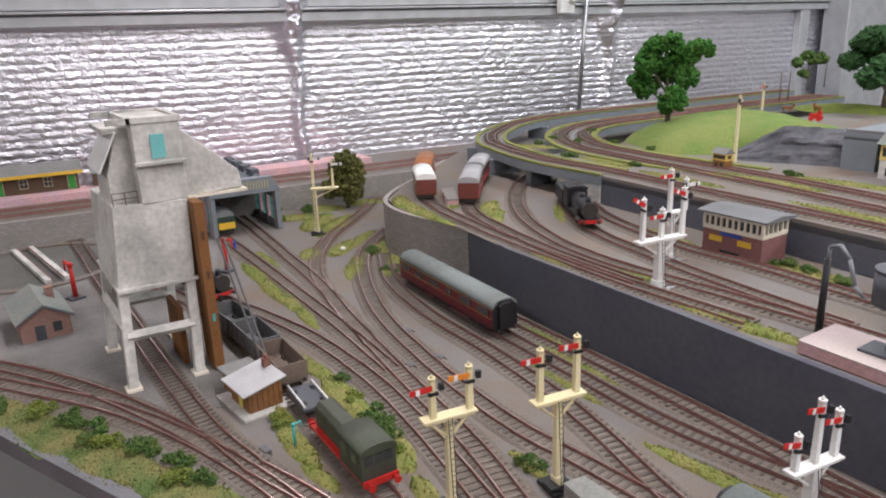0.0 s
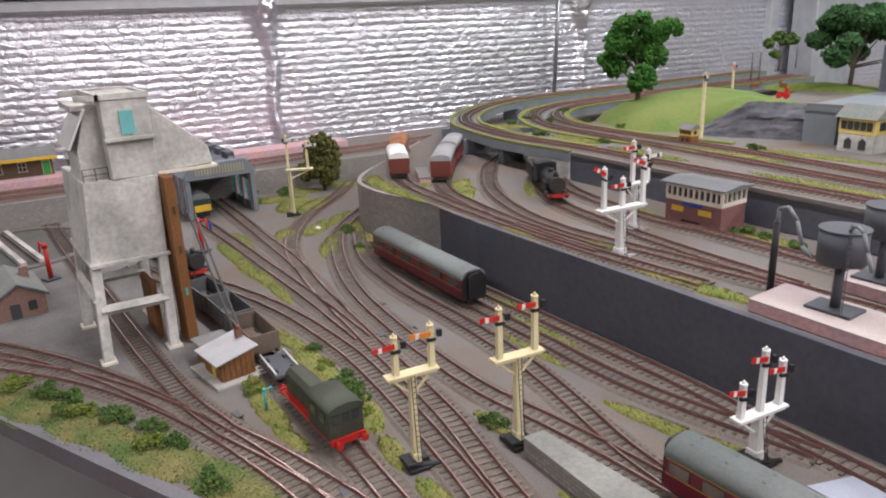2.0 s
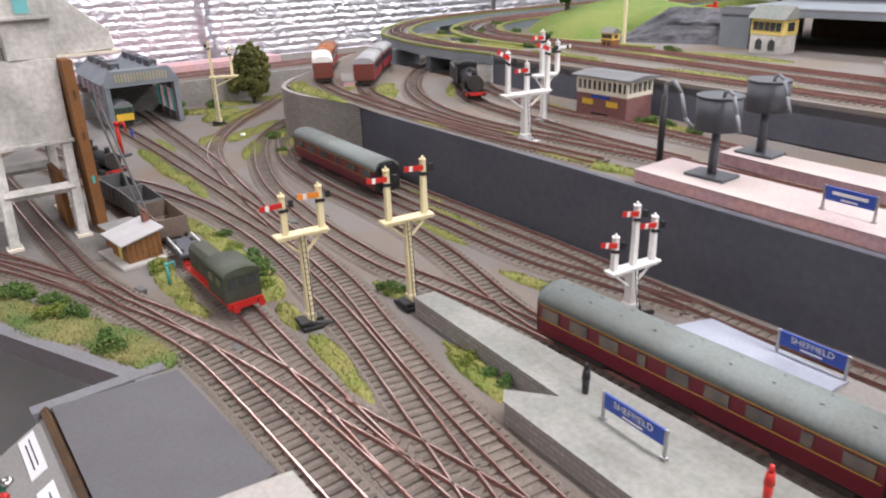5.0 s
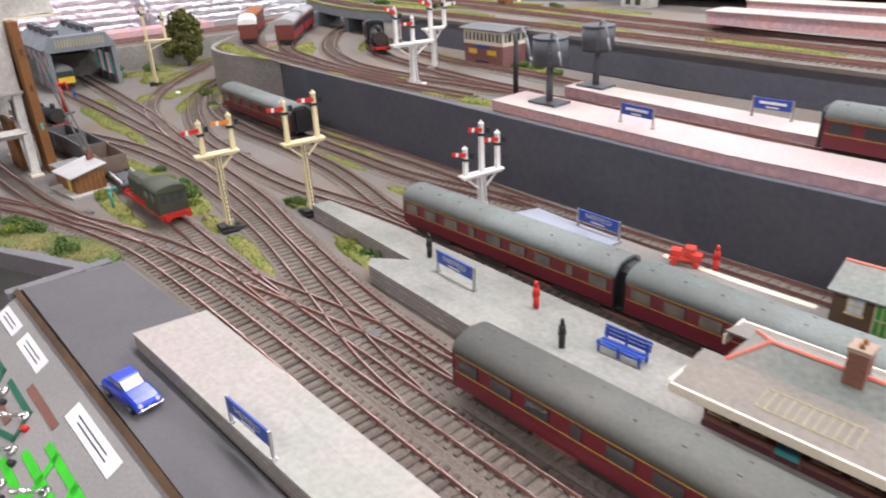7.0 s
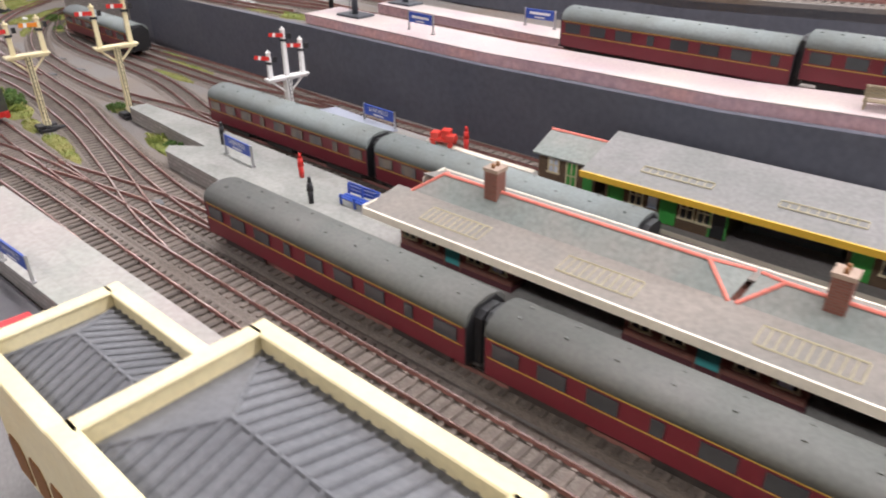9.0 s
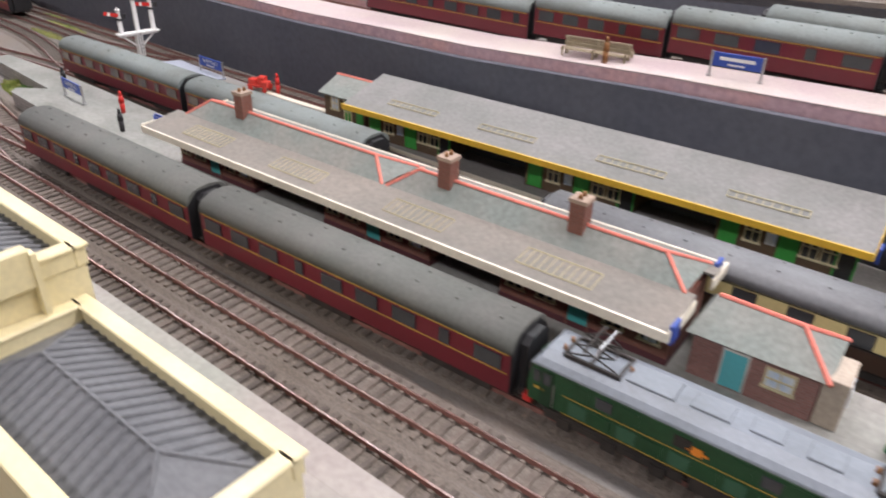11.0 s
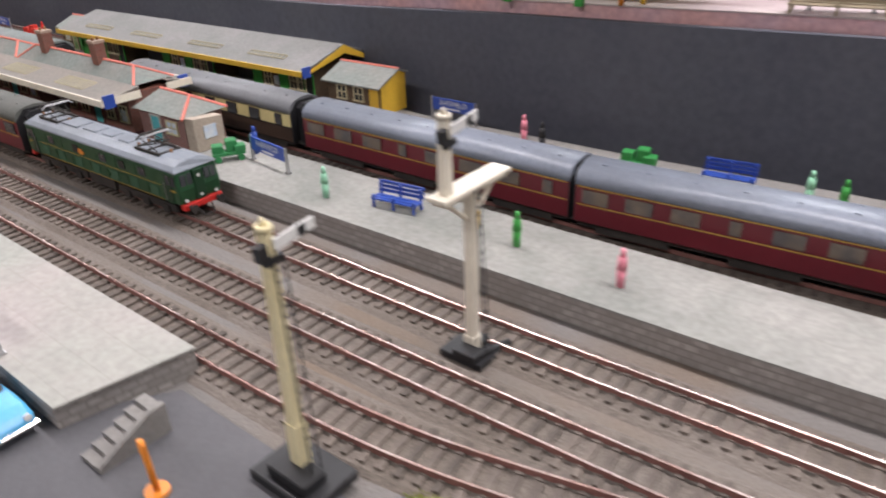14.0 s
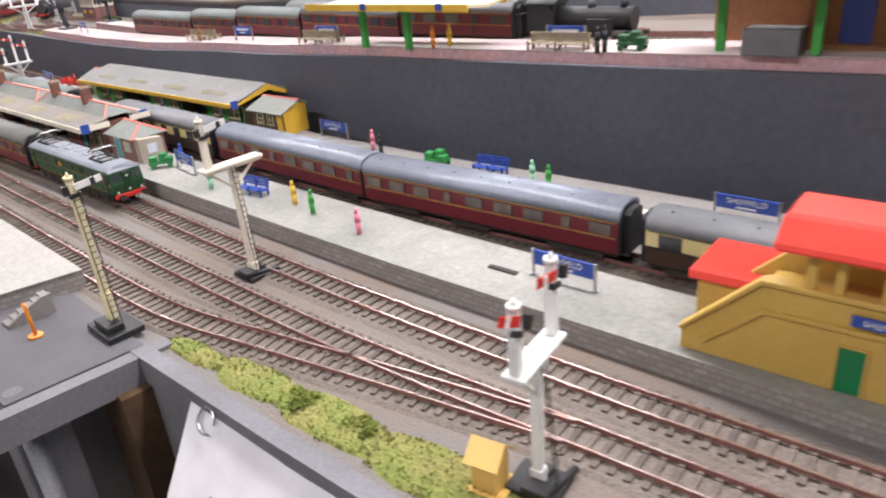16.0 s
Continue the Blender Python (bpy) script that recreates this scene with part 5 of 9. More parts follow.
signal(1.308, 0.352, 0, 10, "white bracket signal with two red arms beside the lamp hut", WHITE, 0.073, [(-0.017, 0.031, RED, -1, -28), (0.017, 0.036, RED, -1, -12)], 0.042, 0.0024)
ob = thing("post_signal", 0.990, 0.289, 0.004, 0, "tall cream post signal with a ladder on a black base", "signal", "signals")
bm = B()
box(bm, -0.018, -0.013, 0.0, 0.018, 0.013, 0.005)
box(bm, -0.010, -0.010, 0.005, 0.012, 0.002, 0.010)
part("base", bm, BLACK, ob, bevel=0.0006)
bm = B()
box(bm, -0.003, -0.003, 0.003, 0.003, 0.003, 0.030)
part("post_foot", bm, CREAM, ob)
semaphore(ob, 0, 0, 0.028, 0.084, CREAM, WHITE, 1, 0.019, 6)
ladder(ob, 0.0058, 0.0, 0.004, 0.104, 0.0048, 0.003)

# upper-level posts
for x, y, z, h in ((-0.735, 1.243, Z3, 0.109),):
    ob = thing("post_signal", x, y, z, 0, "tall cream post signal on the high level", "signal", "signals")
    semaphore(ob, 0, 0, 0, h, CREAM, WHITE, 1, 0.006)
ob = thing("post_signal", -1.09, 1.86, Z3, 0, "far cream signal with red arms on the high level", "signal", "signals")
semaphore(ob, 0, 0, 0, 0.075, CREAM, RED, -1, 0.022)
for x, y in ((-1.238, 2.173), (-1.218, 2.183), (-1.40, 2.70)):
    ob = thing("telegraph_pole", x, y, Z3, 0, "thin dark telegraph pole beside the far line", "pole", "telegraph poles")
    bm = B()
    cyl(bm, 0, 0, 0, 0.085, 0.002, 0.0016, 8)
    part("pole", bm, BARK, ob)

# ---- signs ----


def words(text, size, material, parent, m):
    cu = bpy.data.curves.new("lettering", "FONT")
    cu.body, cu.size, cu.align_x, cu.align_y = text, size, "CENTER", "CENTER"
    cu.materials.append(material)
    ob = new("lettering", cu)
    ob.parent, ob.matrix_basis = parent, m
    return ob


def station_sign(x, y, z, rz, w=0.048, text=True, both=False):
    """A blue running-in board on two posts."""
    ob = thing("station_sign", x, y, z, rz, "blue station nameboard with white lettering on two grey posts", "sign", "station signs")
    for s in (-1, 1):
        bm = B()
        box(bm, s * w / 2 - 0.0009, -0.0009, 0, s * w / 2 + 0.0009, 0.0009, 0.0205)
        box(bm, s * w / 2 - 0.0018, -0.0018, 0, s * w / 2 + 0.0018, 0.0018, 0.0015)
        part("post", bm, METAL, ob)
    bm = B()
    box(bm, -w / 2 + 0.001, -0.0008, 0.0090, w / 2 - 0.001, 0.0008, 0.0200)
    bd = part("board", bm, BLUE, ob, bevel=0.0002)
    if text:
        words("SHEFFIELD", 0.0066, WHITE, bd, pose(0, -0.0010, 0.0158, 90, 0, 0))
    else:
        bm = B()
        box(bm, -w * 0.34, -0.0012, 0.0143, w * 0.34, -0.0008, 0.0168)
        part("lettering_bar", bm, WHITE, bd)
    bm = B()
    box(bm, -w * 0.16, -0.0012, 0.0106, w * 0.16, -0.0008, 0.0118)
    part("lettering_bar", bm, WHITE, bd)
    return ob


for x, y, rz, t in ((1.221, 0.500, 2, 1), (1.279, 0.658, 3, 1), (0.787, 0.654, 2, 1), (0.733, 0.487, -6, 1), (-0.108, 0.479, -4, 1), (-0.078, 0.633, -2, 1), (0.796, 0.2465, 2, 1), (-0.047, 0.2575, 2, 1)):
    station_sign(x, y, PH, rz)
for x, y, rz in ((-0.114, 0.738, -4), (-0.027, 0.847, 3), (0.499, 0.732, 6), (0.718, 0.718, 6), (1.067, 0.732, 6)):
    station_sign(x, y, z2(x) + UPH, rz, 0.040, False)

# ---- benches, barrows and figurines ----


def bench(x, y, z, rz, material, label, L=0.036):
    ob = thing("platform_bench", x, y, z, rz, label, "bench", "platform benches")
    for k in range(3):
        bm = B()
        box(bm, -L / 2, -0.0055 + k * 0.0034, 0.0058, L / 2, -0.0029 + k * 0.0034, 0.0066)
        part("seat_slat", bm, material, ob)
    for k in range(3):
        bm = B()
        box(bm, -L / 2, 0.0050 + k * 0.0006, 0.0078 + k * 0.0028, L / 2, 0.0060 + k * 0.0006, 0.0100 + k * 0.0028)
        part("back_slat", bm, material, ob)
    for s in (-1, 0, 1):
        bm = B()
        xx = s * (L / 2 - 0.002)
        box(bm, xx - 0.0008, -0.0055, 0, xx + 0.0008, -0.0040, 0.0090)
        box(bm, xx - 0.0008, 0.0040, 0, xx + 0.0008, 0.0056, 0.0150)
        box(bm, xx - 0.0008, -0.0050, 0.0048, xx + 0.0008, 0.0050, 0.0058)
        part("leg", bm, material, ob)


BENCHTAN = paint("tan_bench_plastic", (0.30, 0.25, 0.17), 0.6)
bench(0.055, 0.482, PH, 2, BLUE, "blue plastic slatted bench on the platform")
bench(0.868, 0.485, PH, 8, BLUE, "blue plastic slatted bench on the platform")
bench(1.035, 0.648, PH, 8, BLUE, "dark blue slatted bench by the charcoal wall")
for bx, by in ((0.376, 0.728), (0.712, 0.706), (1.067, 0.718)):
    bench(bx, by, z2(bx) + UPH, 8, BENCHTAN, "tan double bench on the upper platform", 0.062)
    bench(bx - 0.002, by + 0.0125, z2(bx) + UPH, 188, BENCHTAN, "tan double bench seen from its back on the upper platform", 0.062)



def figurine(x, y, z, material, label, h=0.023, wide=1.0):
    """A tiny painted figurine, kept to a plain peg."""
    bm = B()
    cyl(bm, 0, 0, 0, h * 0.48, 0.0022 * wide, 0.0026 * wide, 10)
    cyl(bm, 0, 0, h * 0.48, h * 0.80, 0.0030 * wide, 0.0022 * wide, 10)
    cyl(bm, 0, 0, h * 0.80, h, 0.0017, 0.0012, 10)
    ob = part("figurine", bm, material, m=pose(x, y, z))
    tagged(ob, label, "figurine", "platform figurines")


FLESH = paint("pale_mint_paint", (0.30, 0.62, 0.42), 0.5)
PINKP = paint("pink_paint", (0.75, 0.25, 0.32), 0.5)
for x, y, m, l in ((-0.158, 0.494, BLACK, "small black painted peg figurine on the platform"), (-0.030, 0.491, RED, "small red painted peg figurine on the platform"), (0.019, 0.462, BLACK, "small black painted peg figurine near a bench"),
                   (0.036, 0.640, RED, "small red painted peg figurine by the wall"), (0.930, 0.490, YELLOW, "small yellow painted peg figurine on the platform"), (0.964, 0.485, GREEN, "small green painted peg figurine on the platform"),
                   (0.868, 0.644, PINKP, "small pink painted peg figurine by the wall"), (0.890, 0.636, BLACK, "small black painted peg figurine by the wall"), (1.088, 0.645, FLESH, "small mint-green painted peg figurine by the wall"), (1.109, 0.641, GREEN, "small green painted peg figurine by the wall"),
                   (0.700, 0.500, BLUE, "small blue painted peg figurine beside a barrow"), (0.814, 0.470, FLESH, "small pale painted peg figurine on the platform"), (1.035, 0.478, PINKP, "small pink painted peg figurine on the platform")):
    figurine(x, y, PH, m, l)
for x, y, m, l in ((0.916, 0.705, ORANGE, "small orange peg figurine on the upper platform"), (0.929, 0.717, YELLOW, "small yellow peg figurine on the upper platform"), (1.114, 0.712, BLACK, "small black peg figurine on the upper platform"), (1.118, 0.718, BLACK, "small black peg figurine on the upper platform"), (0.391, 0.719, BROWNPLY, "small brown peg figurine beside a bench")):
    figurine(x, y, z2(x) + UPH, m, l)


def barrow(x, y, z, rz, material, label):
    ob = thing("luggage_barrow", x, y, z, rz, label, "barrow", "barrows")
    bm = B()
    box(bm, -0.013, -0.006, 0.005, 0.013, 0.006, 0.0075)
    part("bed", bm, material, ob, bevel=0.0003)
    for i, (a, b, c) in enumerate(((-0.008, 0.0, 0.006), (0.003, 0.001, 0.009), (0.009, -0.002, 0.005))):
        bm = B()
        box(bm, a - 0.0045, b - 0.0045, 0.0075, a + 0.0045, b + 0.0045, 0.0075 + c)
        part("case", bm, material, ob, bevel=0.0006)
    for sx in (-1, 1):
        for sy in (-1, 1):
            bm = B()
            cyl(bm, 0, 0, -0.0008, 0.0008, 0.0028, n=10, m=pose(sx * 0.009, sy * 0.006, 0.0028, 90, 0, 0))
            part("wheel", bm, material, ob)


barrow(0.693, 0.478, PH, 60, paint("green_moulded_plastic", (0.03, 0.22, 0.07), 0.5), "green plastic luggage barrow loaded with cases")
barrow(0.971, 0.640, PH, 10, paint("bright_green_plastic", (0.03, 0.25, 0.06), 0.5), "green plastic barrow with cases by the wall")
barrow(0.012, 0.634, PH, 20, REDROOF, "red barrow with an orange load near the wall")
barrow(1.139, 0.73, z2(1.139) + UPH, 8, DKGREEN, "dark green barrow on the upper platform")

# ---- lower station buildings ----


def opening(parent, name, x0, x1, z0, z1, y, s, frame_m, fill, sill=True):
    """A door or window set into a wall face at y (s: the way it faces)."""
    bm = B()
    box(bm, x0, min(y - s * 0.001, y + s * 0.0004), z0, x1, max(y - s * 0.001, y + s * 0.0004), z1)
    ob = part(name, bm, fill, parent)
    bm = B()
    e, d0, d1 = 0.0011, min(y, y + s * 0.0012), max(y, y + s * 0.0012)
    box(bm, x0 - e, d0, z1, x1 + e, d1, z1 + e)
    box(bm, x0 - e, d0, z0, x0, d1, z1)
    box(bm, x1, d0, z0, x1 + e, d1, z1)
    if sill:
        box(bm, x0 - 0.0018, min(y, y + s * 0.002), z0 - e, x1 + 0.0018, max(y, y + s * 0.002), z0)
        box(bm, (x0 + x1) / 2 - 0.0004, d0, z0, (x0 + x1) / 2 + 0.0004, d1, z1)
        box(bm, x0, d0, (z0 + z1) / 2 - 0.0004, x1, d1, (z0 + z1) / 2 + 0.0004)
    part(name + "_frame", bm, frame_m, ob)
    return ob


FRAMECREAM = paint("cream_window_frame", (0.62, 0.55, 0.36), 0.6)
POSTER = paint("poster_paper", (0.62, 0.66, 0.70), 0.6, col2=(0.45, 0.55, 0.70), scale=120)


def red_station():
    """Long red-brick island building: three blocks under one hipped roof with a canopy."""
    ob = thing("station_building", 0.351, 0.483, PH, 1.4, "long red-brick station building with grey canopy and salmon ridge tiles", "station building", "station buildings")
    X0, X1, YS, YN, H = -0.222, 0.222, -0.022, 0.026, 0.038
    for a, b in ((-0.222, -0.125), (-0.045, 0.055), (0.112, 0.222)):
        bm = B()
        box(bm, a, YS, 0, b, YN, H)
        w = part("wall_block", bm, BRICK, ob)
        bm = B()
        box(bm, a - 0.0006, YS - 0.0006, 0, b + 0.0006, YN + 0.0006, 0.004)
        part("plinth", bm, paint("dark_plinth", (0.10, 0.035, 0.04), 0.7), w)
        n = 5
        for i in range(n):
            x = a + (b - a) * (i + 0.5) / n
            for y, s in ((YS, -1), (YN, 1)):
                if i == 2:
                    opening(w, "door", x - 0.0065, x + 0.0065, 0.001, 0.026, y, s, BRICK, TEAL, False)
                else:
                    opening(w, "window", x - 0.0052, x + 0.0052, 0.012, 0.0255, y, s, FRAMECREAM, GLASS)
        bm = B()
        box(bm, b - 0.014, YS - 0.0012, 0.012, b - 0.007, YS - 0.0004, 0.022)
        part("poster", bm, POSTER, w)
    for a, b in ((-0.125, -0.045), (0.055, 0.112)):
        bm = B()
        box(bm, a, YN - 0.004, 0, b, YN - 0.001, H)
        part("screen_wall", bm, TANKGREY, ob)
        bm = B()
        box(bm, a + 0.006, 0.004, 0, b - 0.006, 0.016, 0.012)
        part("bench_block", bm, TANKGREY, ob)
    for y, e in ((YS, -0.026), (YN, 0.014)):
        bm = B()
        y1, y0 = y + e, y * 0.55
        s = 1 if e > 0 else -1
        vs = [(X0 - 0.010, y0, H + 0.006), (X1 + 0.006, y0, H + 0.006), (X1 + 0.006, y1, H + 0.0005), (X0 - 0.010, y1, H + 0.0005)]
        prismv = [bm.verts.new(v) for v in vs] + [bm.verts.new((v[0], v[1], v[2] - 0.0014)) for v in vs]
        for i in ((0, 1, 2, 3), (7, 6, 5, 4), (0, 4, 5, 1), (1, 5, 6, 2), (2, 6, 7, 3), (3, 7, 4, 0)):
            bm.faces.new([prismv[k] for k in i])
        can = part("canopy", bm, TANROOF, ob)
        bm = B()
        box(bm, X0 - 0.010, y1 - 0.0008, H - 0.0045, X1 + 0.006, y1 + 0.0008, H + 0.0012)
        part("valance", bm, CREAMPALE, can)
        for xx in (X0 - 0.010, X1 + 0.006):
            bm = B()
            box(bm, xx - 0.0007, min(y0, y1), H - 0.004, xx + 0.0007, max(y0, y1), H + 0.0025)
            part("end_board", bm, CREAMPALE, can)
        if s < 0:
            for xm in (-0.165, -0.06, 0.052, 0.155):
                bm = B()
                for k in range(11):
                    u = xm - 0.024 + 0.0048 * k
                    p0, p1 = y0 + (y1 - y0) * 0.30, y0 + (y1 - y0) * 0.72
                    q = lambda yy: H + 0.0007 + 0.0055 * (yy - y1) / (y0 - y1)
                    rod(bm, (u, p0, q(p0)), (u, p1, q(p1)), 0.00045, 4)
                for yy in (p0, p1):
                    rod(bm, (xm - 0.024, yy, q(yy)), (xm + 0.024, yy, q(yy)), 0.0006, 4)
                part("skylight", bm, SKYBAR, can)
    for a, b in ((X0 + 0.004, 0.006), (0.010, X1)):
        bm = B()
        y0, y1, yr, zr = YS * 0.62, YN + 0.001, 0.001, H + 0.0180
        z0 = H + 0.0055
        P = [bm.verts.new(v) for v in ((a, y0, z0), (b, y0, z0), (b, y1, z0), (a, y1, z0), (a + 0.018, yr, zr), (b - 0.018, yr, zr))]
        for i in ((0, 1, 5, 4), (1, 2, 5), (2, 3, 4, 5), (3, 0, 4), (3, 2, 1, 0)):
            bm.faces.new([P[k] for k in i])
        roof = part("roof", bm, SLATEGREEN, ob)
        bm = B()
        for p, q in (((a + 0.018, yr, zr), (b - 0.018, yr, zr)), ((a, y0, z0), (a + 0.018, yr, zr)), ((b, y0, z0), (b - 0.018, yr, zr)), ((a, y1, z0), (a + 0.018, yr, zr)), ((b, y1, z0), (b - 0.018, yr, zr))):
            rod(bm, p, q, 0.0012, 6)
        part("ridge_tiles", bm, RIDGE, roof)
    for x in (-0.156, 0.053, 0.150):
        bm = B()
        box(bm, x - 0.0050, -0.0050, H + 0.010, x + 0.0050, 0.0050, H + 0.0325)
        ch = part("chimney", bm, BRICK, ob)
        bm = B()
        box(bm, x - 0.0058, -0.0058, H + 0.0325, x + 0.0058, 0.0058, H + 0.0350)
        part("chimney_cap", bm, CHIMCAP, ch)
        for yy in (-0.0025, 0.0025):
            bm = B()
            cyl(bm, x, yy, H + 0.0350, H + 0.0378, 0.0014, 0.0011, 8)
            part("chimney_pot", bm, BROWNPLY, ch)
    for x, y in ((X1 + 0.006, YS - 0.020), (X1 + 0.002, YN + 0.008)):
        bm = B()
        box(bm, x - 0.0005, y - 0.005, H - 0.006, x + 0.0015, y + 0.005, H + 0.005)
        part("hanging_sign", bm, BLUE, ob, "small blue number board")


red_station()


def small_hut():
    """Square brick hut with a turquoise door and a pyramid slate roof."""
    ob = thing("platform_hut", 0.617, 0.487, PH, 2, "small pink-brick hut with turquoise door and hipped slate roof", "hut")
    HB = brickwork("pink_brick_paper", (0.30, 0.14, 0.125), (0.24, 0.17, 0.15))
    bm = B()
    box(bm, -0.033, -0.017, 0, 0.030, 0.021, 0.028)
    w = part("wall_block", bm, HB, ob)
    opening(w, "door", -0.016, -0.004, 0.001, 0.024, -0.017, -1, CONCRETE, paint("light_turquoise", (0.11, 0.45, 0.50), 0.5), False)
    opening(w, "window", 0.006, 0.019, 0.012, 0.022, -0.017, -1, FRAMECREAM, POSTER)
    bm = B()
    prism(bm, [(-0.017, 0), (0.012, 0), (0.012, 0.026), (-0.017, 0.029)], 0.0305, 0.0425, "x")
    pr = part("porch", bm, paint("tan_rendered_wall", (0.45, 0.38, 0.31), 0.8, grain=0.12), ob, bevel=0.0005)
    bm = B()
    box(bm, 0.0425, -0.008, 0.010, 0.0431, 0.004, 0.021)
    part("window", bm, POSTER, pr)
    bm = B()
    P = [bm.verts.new(v) for v in ((-0.037, -0.021, 0.028), (0.034, -0.021, 0.028), (0.034, 0.025, 0.028), (-0.037, 0.025, 0.028), (-0.030, 0.006, 0.040), (0.014, 0.004, 0.040))]
    for i in ((0, 1, 5, 4), (1, 2, 5), (2, 3, 4, 5), (3, 0, 4), (3, 2, 1, 0)):
        bm.faces.new([P[k] for k in i])
    roof = part("roof", bm, SLATEGREEN, ob)
    bm = B()
    for p, q in (((-0.030, 0.006, 0.040), (0.014, 0.004, 0.040)), ((0.034, -0.021, 0.028), (0.014, 0.004, 0.040)), ((0.034, 0.025, 0.028), (0.014, 0.004, 0.040))):
        rod(bm, p, q, 0.0014, 6)
    part("ridge_tiles", bm, RIDGE, roof)


small_hut()


def brown_station():
    """Long brown-brick building with a yellow valance under a grey pitched roof."""
    ob = thing("station_building", 0.415, 0.648, PH, 2.2, "long brown-brick station building with green doors and yellow valance", "station building", "station buildings")
    X0, X1, YS, YN, H = -0.212, 0.215, -0.028, 0.030, 0.035
    for a, b in ((-0.212, -0.115), (-0.035, 0.06), (0.125, 0.215)):
        bm = B()
        box(bm, a, YS, 0, b, YN, H)
        w = part("wall_block", bm, BROWNBRICK, ob)
        L = b - a
        for k, u in (("d", 0.10), ("w", 0.28), ("p", 0.42), ("d", 0.55), ("w", 0.70), ("w", 0.84), ("d", 0.95)):
            x = a + L * u
            if k == "d":
                opening(w, "door", x - 0.0055, x + 0.0055, 0.001, 0.026, YS, -1, GREEN, GREEN if u < 0.9 else BLACK, False)
            elif k == "w":
                opening(w, "window", x - 0.0046, x + 0.0046, 0.010, 0.026, YS, -1, FRAMECREAM, GLASS)
            else:
                bm = B()
                box(bm, x - 0.0035, YS - 0.0010, 0.011, x + 0.0035, YS - 0.0003, 0.020)
                part("poster", bm, POSTER, w)
    for a, b in ((-0.115, -0.035), (0.06, 0.125)):
        bm = B()
        box(bm, a, YN - 0.004, 0, b, YN - 0.001, H)
        part("screen_wall", bm, TANKGREY, ob)
        bm = B()
        box(bm, a + 0.006, 0.0, 0, b - 0.006, 0.014, 0.014)
        part("bench_block", bm, TANKGREY, ob)
    bm = B()
    ys, yn, yr, zr = YS - 0.022, YN + 0.018, 0.010, H + 0.016
    prism(bm, [(ys, H), (yr, zr), (yn, H + 0.001), (yn, H - 0.001), (yr, zr - 0.0016), (ys, H - 0.0018)], X0 - 0.012, X1 + 0.010, "x")
    roof = part("roof", bm, SLATE, ob)
    bm = B()
    box(bm, X0 - 0.012, ys - 0.0009, H - 0.0042, X1 + 0.010, ys + 0.0007, H + 0.0008)
    part("valance", bm, YELLOW, roof, "bright yellow valance")
    for xx in (X1 + 0.0095, X0 - 0.0115):
        bm = B()
        prism(bm, [(ys, H - 0.004), (yr, zr - 0.001), (yn, H - 0.003), (yn, H - 0.007), (yr, zr - 0.009), (ys + 0.006, H - 0.004)], xx, xx + 0.0012, "x")
        part("gable_board", bm, YELLOW, roof, "yellow gable board")
    for xm in (-0.155, -0.055, 0.055, 0.155):
        bm = B()
        f = lambda y: H + 0.0006 + 0.016 * (y - ys) / (yr - ys)
        for k in range(10):
            u = xm - 0.027 + 0.006 * k
            rod(bm, (u, ys + 0.017, f(ys + 0.017)), (u, ys + 0.024, f(ys + 0.024)), 0.0004, 4)
        for y in (ys + 0.017, ys + 0.024):
            rod(bm, (xm - 0.027, y, f(y)), (xm + 0.027, y, f(y)), 0.0005, 4)
        part("skylight", bm, SKYBAR, roof)
    for x, y in ((X1 + 0.012, ys + 0.004), (X1 + 0.012, yn - 0.004)):
        bm = B()
        box(bm, x - 0.0005, y - 0.005, H - 0.005, x + 0.0010, y + 0.005, H + 0.005)
        part("hanging_sign", bm, BLUE, ob, "small blue number board")


brown_station()


def lean_hut(x, y, rz, L, W, wall, end, door_m, label):
    """A shallow single-pitch hut with a red-edged slate roof."""
    ob = thing("platform_hut", x, y, PH, rz, label, "hut", "platform huts")
    bm = B()
    prism(bm, [(-W / 2, 0), (W / 2, 0), (W / 2, 0.034), (W * 0.2, 0.038), (-W / 2, 0.028)], -L / 2, L / 2, "x")
    w = part("wall_block", bm, wall, ob)
    opening(w, "window", -L * 0.30, -L * 0.14, 0.012, 0.024, -W / 2, -1, FRAMECREAM, POSTER if door_m is GREEN else GLASS)
    opening(w, "window" if door_m is not GREEN else "door", L * 0.02, L * 0.17, 0.012 if door_m is not GREEN else 0.001, 0.024, -W / 2, -1, FRAMECREAM, GLASS if door_m is not GREEN else GREEN)
    bm = B()
    box(bm, L * 0.30, -W / 2 - 0.0008, 0.001, L * 0.46, -W / 2 + 0.0002, 0.027)
    part("door", bm, door_m, w)
    if end:
        bm = B()
        prism(bm, [(-W / 2, 0), (W / 2, 0), (W / 2, 0.034), (W * 0.2, 0.038), (-W / 2, 0.028)], L / 2, L / 2 + 0.0012, "x")
        part("end_wall", bm, end, ob)
    bm = B()
    prism(bm, [(-W / 2 - 0.006, 0.0265), (W * 0.2, 0.0385), (W / 2 + 0.002, 0.0345), (W / 2 + 0.002, 0.0358), (W * 0.2, 0.0400), (-W / 2 - 0.006, 0.0280)], -L / 2 - 0.003, L / 2 + 0.003, "x")
    roof = part("roof", bm, SLATEGREEN, ob)
    bm = B()
    rod(bm, (-L / 2 - 0.003, W * 0.2, 0.0400), (L / 2 + 0.003, W * 0.2, 0.0400), 0.0012, 6)
    part("ridge_tiles", bm, RIDGE, roof)


